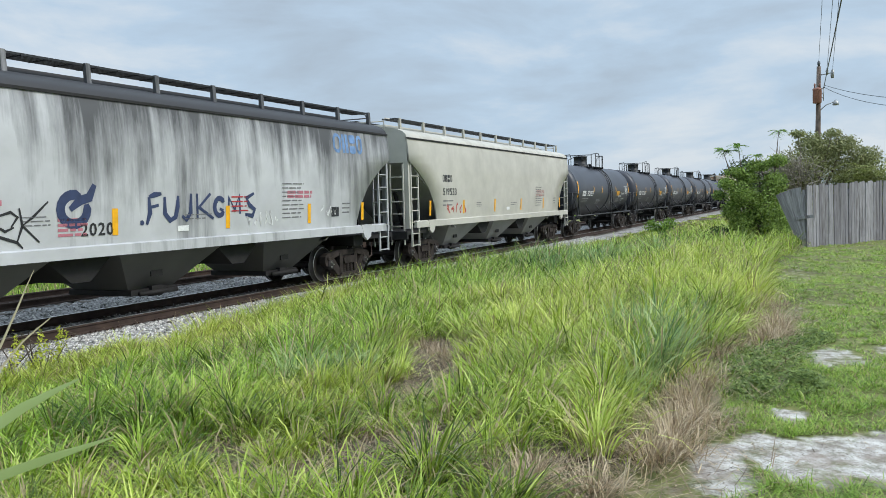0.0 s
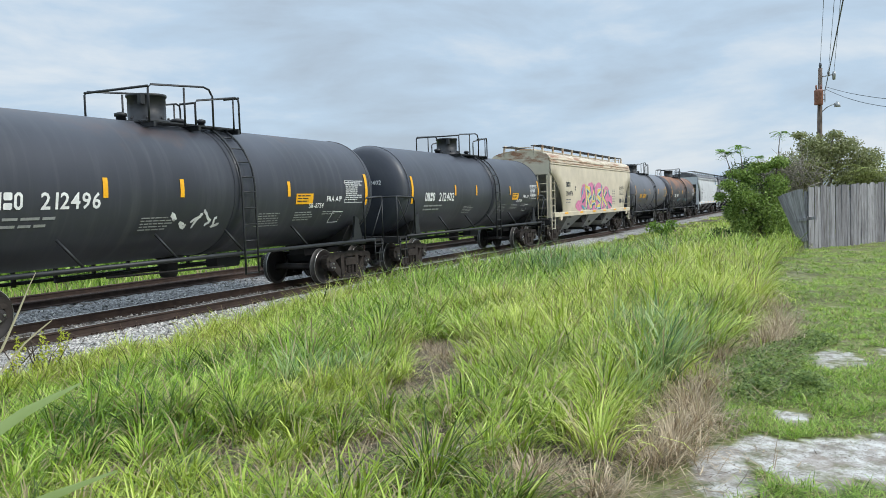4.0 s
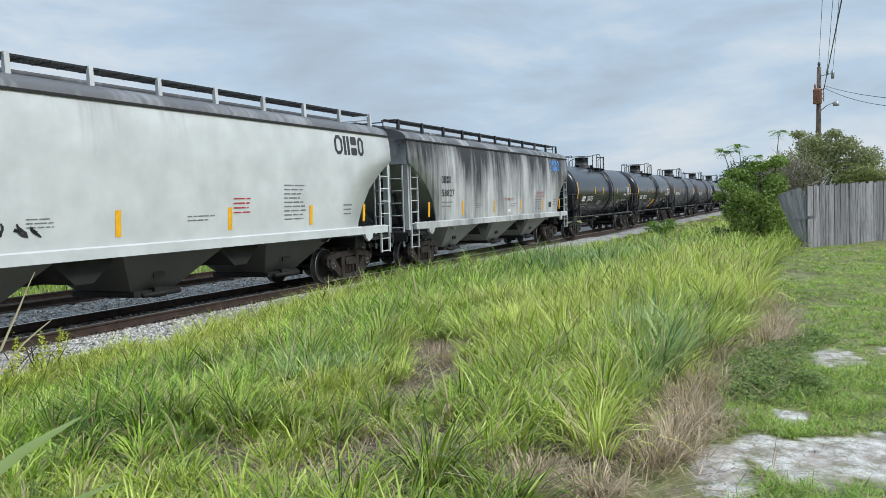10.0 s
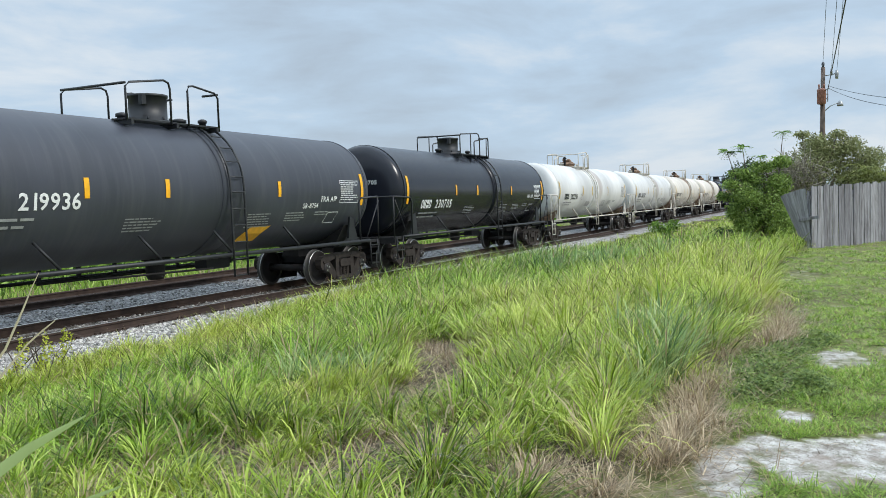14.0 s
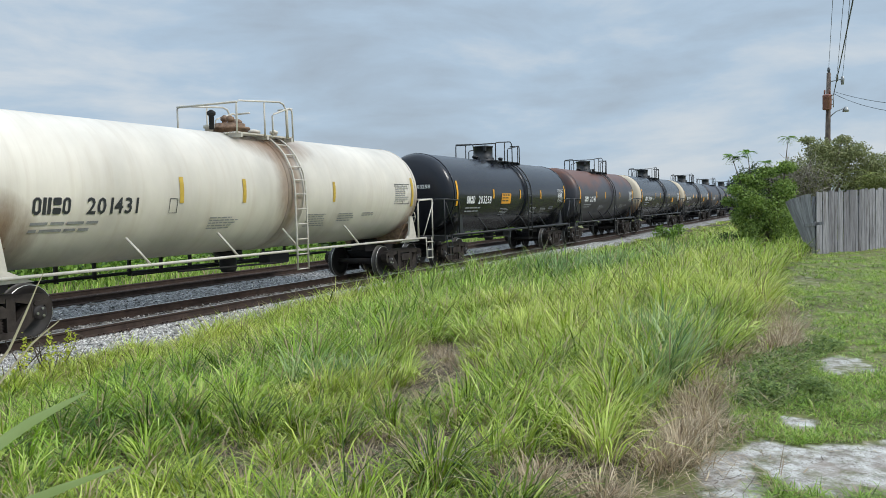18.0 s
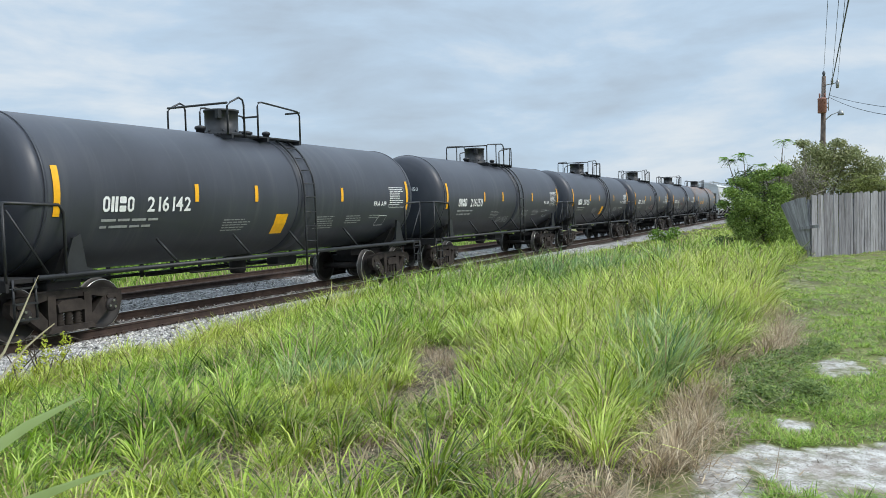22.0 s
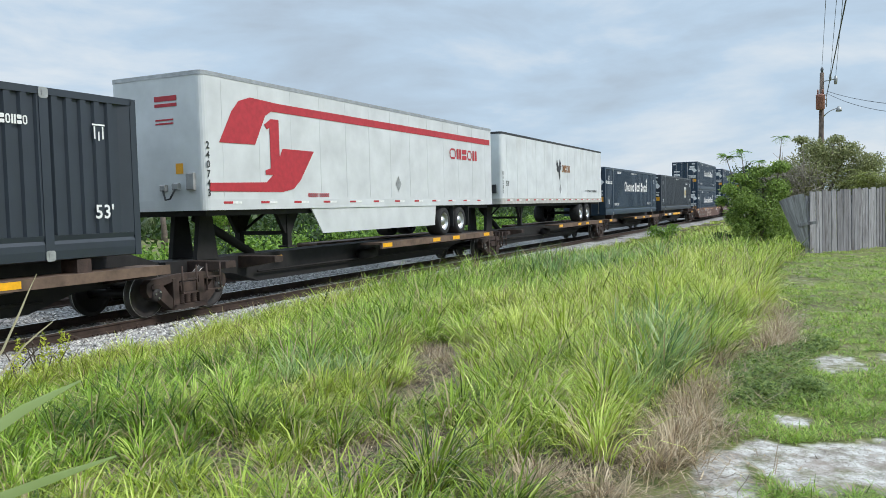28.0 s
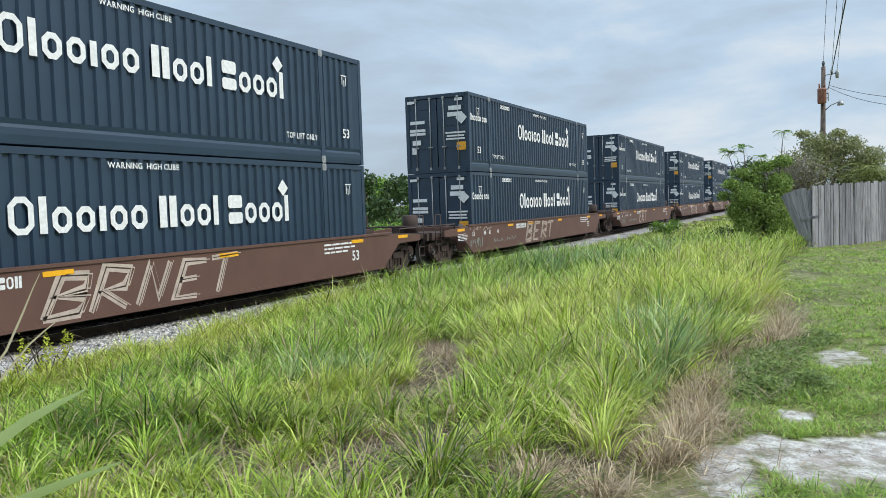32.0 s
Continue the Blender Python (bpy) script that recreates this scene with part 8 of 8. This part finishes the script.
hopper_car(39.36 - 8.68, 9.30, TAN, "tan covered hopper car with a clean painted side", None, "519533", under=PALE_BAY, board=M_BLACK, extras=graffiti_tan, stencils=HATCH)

LA = "dark grey tank car with white lettering and yellow stripes"
for x, p, num, lab in ((41.54, GREY, "212459", LA), (56.68, GREYR, "212465", "dark grey tank car with rust-tinged shell"), (71.59, GREY, "212463", LA), (86.85, GREYR, "212496", "dark grey tank car with rust tinge and spray tag"), (102.0, GREY, "212402", LA)):
    tank_car(x + 6.15, 6.38, 7.57, p, lab, number=num, placard=(M_YELLOW, 2.85, 2.14, .72, .26), aip=True, rule="SR-8754", extras=EX.get(num))
hopper_car(133.37 - 8.68, 9.30, CREAM, "cream covered hopper car with rust band and bright graffiti mural", None, "350476", marks="bars", beam=True, under=PALE_BAY, board=M_BLACK, extras=graffiti_mural)
tank_car(135.51 + 6.0, 6.2, 7.52, BLUEG, "blue-grey tank car with yellow lettering", r=1.46, number="643099", number_at=(-4.6, 2.05), ink=M_YELLOW, placard=(M_INK, -2.05, 1.9, .5, .34))
tank_car(150.55 + 6.6, 6.85, 8.1, RUSTY, "heavily rusted black tank car with white lettering", r=1.46, head_paint=GREYR, number="79510", number_at=(-5.1, 2.03), number_h=.27, dome=.3, extras=EX["79510"])
hopper_car(183.73 - 8.68, 9.35, CLEAN_WHITE, "clean white covered hopper car with sooty roof edge", SOOTY_ROOF, "64862", marks="bars", logo=SP_TEAL, beam=True, under=DARK_BAY, board=M_BLACK, frame_paint=CLEAN_WHITE, limits=("LD LMT 222900", "LT WT 63100"))
hopper_car(202.55 - 8.68, 9.30, OLD_WHITE, "white covered hopper car heavily streaked with black grime", SOOT, "", ink=FADED_INK, logo=FADED_BLUE, under=DARK_BAY, board=M_BLACK, stencils=HATCH_FORE + HAMMER + HATCH, extras=grime_plate)
hopper_car(221.15 - 8.68, 9.30, CLEAN_WHITE, "pale white covered hopper car with a dark scrawl on its side", SOOTY_ROOF, "7428", logo=M_INK, under=DARK_BAY, board=M_BLACK, extras=graffiti_scrawl)
hopper_car(239.61 - 8.68, 9.25, MID_WHITE, "white covered hopper car with black grime streaks and blue logo", OLD_WHITE, "58827", logo=M_BLUE, under=PALE_BAY, board=M_BLACK, stencils=HAMMER + HATCH, extras=grime_plate)
for x, p, num, lab, sp, hf, na in ((241.77, BLACKT, "230713", "clean black tank car with white lettering", 6.7, 7.78, (-5.5, 1.92)), (257.35, BLACKT, "230726", "clean black tank car with yellow placard", 6.7, 7.78, (-5.5, 1.92)),
                                   (272.94, GREY, "219920", LA, 6.48, 7.66, (-5.25, 2.15)), (288.3, GREY, "219936", LA, 6.48, 7.64, (-5.25, 2.15)), (303.55, BLACKT, "230705", "clean black tank car with white lettering", 6.72, 7.8, (-5.5, 1.92))):
    tank_car(x + sp - .22, sp, hf, p, lab, number=num, number_at=na, aip=True, rule="SR-8754" if p is GREY else "", twin=num == "219936", dome=.02 if num == "219936" else -.4, platform=(-1.4, 1.2) if num == "219936" else (-1.22, 1.53), extras=EX.get(num))
for x, p, num, lab, sp, hf in ((319.45, WHITET, "202216", "white pressure tank car with white pipework", 7.3, 9.0), (337.2, WHITET, "202230", "white pressure tank car with white pipework", 7.2, 9.0),
                               (353.75, CREAMT, "253917", "cream-white tank car with rust-stained end", 7.6, 9.15), (372.08, CREAMT, "201431", "cream-white tank car with rust-stained band", 7.1, 8.7)):
    tank_car(x + sp - .22, sp, hf, p, lab, r=1.40, zc=2.52, pipes=M_PIPEW, pressure=True, stripe=M_GOLD, platform=(-.55, 1.55) if p is CREAMT else (-1.9, .2), dome=.25 if p is CREAMT else -1.1, ladder=.95 if p is CREAMT else -.4, number=num, ink=M_INK, number_at=(-6.75 if sp > 7.3 else -6.2, 2.08), number_h=.28, extras=EX.get(num), limits=("LD LMT 224600 LBS 101850 KG", "LT WT 61260 LBS 27750 KG") if num == "253917" else ())
tank_car(389.12 + 6.2, 6.45, 7.62, BLACKT, "glossy black tank car with orange placard", number="203258", placard=(M_ORANGE, -2.05, 2.13, 1.0, .4), shorts=(-2.9, .04, 2.66), number_at=(-5.4, 2.15))
tank_car(404.36 + 6.1, 6.35, 7.56, REDTOP, "dark grey tank car with rust-red top", number="212145")
tank_car(419.48 + 7.7, 7.95, 9.18, BLACKT, "black tank car with cream painted end", r=1.47, head_paint=CREAMH, head_ink=M_INK, head_band=.06, number="257899", number_at=(-6.6, 2.17), placard=(M_ORANGE, 3.95, 2.02, .6, .36))
tank_car(437.85 + 7.75, 7.98, 9.18, BLACKT, "black tank car with cream painted end and red tag", r=1.47, head_paint=CREAMH, head_ink=M_INK, head_band=.06, number="257934", number_at=(-6.6, 2.17), placard=(M_ORANGE, 3.95, 2.02, .6, .36), extras=EX["257934"])
for x, num, lab in ((456.22, "216142", LA), (471.56, "216150", "dark grey tank car with chalked date on its side"), (486.72, "216155", LA), (501.79, "216140", "dark grey tank car with pink paint spot on its end"), (517.04, "216153", "dark grey tank car with white and red spray tags")):
    tank_car(x + 6.2, 6.42, 7.6, GREY, lab, number=num, placard=(M_YELLOW, -.2, 1.58, .45, .46) if num in ("216142", "216155") else None, aip=True, twin=num == "216142", extras=EX.get(num))
tank_car(532.39 + 6.88, 7.1, 8.25, LIGHTG, "faded grey tank car with rust on its top", r=1.42, number="221275", number_at=(-5.2, 2.05), ink=M_YELLOW, dome=.25, platform=(-.6, 1.5))
hopper_car(565.56 - 8.5, 9.1, CLEAN_WHITE, "white covered hopper car with faded lettering", None, "7466", logo=M_GALV, under=PALE_BAY)

JOINTS = (566.4, 585.0, 602.0, 619.3, 637.05, 655.6)
UNITS = (("box", 575.5), ("red", 593.44), ("plain", 610.7), ("box2", 627.85), ("box", 646.3))
for k, (kind, xc) in enumerate(UNITS):
    spine_unit(xc, JOINTS[k] - xc, JOINTS[k + 1] - xc, kind in ("red", "plain"), k == 4)
    if kind == "red" or kind == "plain":
        road_trailer(xc, kind == "red")
    else:
        c = steel_container("container", (xc, TRACK_Y, 1.30), "dark slate corrugated container with white panel on a rail car" if kind == "box" else "navy corrugated container with white wordmark on a rail car",
                            M_SLATE if kind == "box" else M_NAVY, doors=-1, wordmark=kind == "box2", panel=kind == "box")
        MOVERS.append((c, xc))
for k in range(7):
    xc = 667.41 + 23.68 * k
    well_car(xc, tag_seed=k * 3 + 2)
    for z, lab in ((.30, "navy corrugated container in a well car"), (3.215, "navy corrugated container stacked on another")):
        c = steel_container("container", (xc, TRACK_Y, z), lab, M_NAVY)
        MOVERS.append((c, xc))


def motions():
    """The train runs along the track; its wheels turn while they pass."""
    times = [2.0 * k for k in range(17)]
    for ob, x0 in MOVERS:
        z = ob.location.z
        walk(ob, [(t, pose(x0 - run(t), TRACK_Y, z)) for t in times])
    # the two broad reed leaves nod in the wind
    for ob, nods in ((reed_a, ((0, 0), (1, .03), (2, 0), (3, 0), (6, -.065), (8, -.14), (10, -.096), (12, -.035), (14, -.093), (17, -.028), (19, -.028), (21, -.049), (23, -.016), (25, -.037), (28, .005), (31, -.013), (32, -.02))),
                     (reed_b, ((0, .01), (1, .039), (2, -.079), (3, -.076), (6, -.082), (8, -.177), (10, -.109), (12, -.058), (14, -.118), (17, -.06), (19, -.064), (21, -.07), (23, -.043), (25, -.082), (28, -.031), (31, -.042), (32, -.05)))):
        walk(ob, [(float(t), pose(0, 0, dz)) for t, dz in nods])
    start = {ob: x0 for ob, x0 in MOVERS}
    for ws, car, off, dx in WHEELSETS:
        a = start[car] + off
        rows = [(0.0, pose(dx, 0, WHEEL_R))]
        last = 0
        for f in range(1, 961):
            s = a - run(f / 30)
            if -2 < s < 34:
                if not last:
                    rows.append(((f - 1) / 30, pose(dx, 0, WHEEL_R)))
                    first = run((f - 1) / 30)
                rows.append((f / 30, pose(dx, 0, WHEEL_R, 0, -math.degrees((run(f / 30) - first) / WHEEL_R), 0)))
                last = f
        if len(rows) > 2 and rows[1][0] == 0:
            rows.pop(0)
        if rows[-1][0] < 32.0:
            rows.append((32.0, rows[-1][1]))
        walk(ws, rows)


motions()
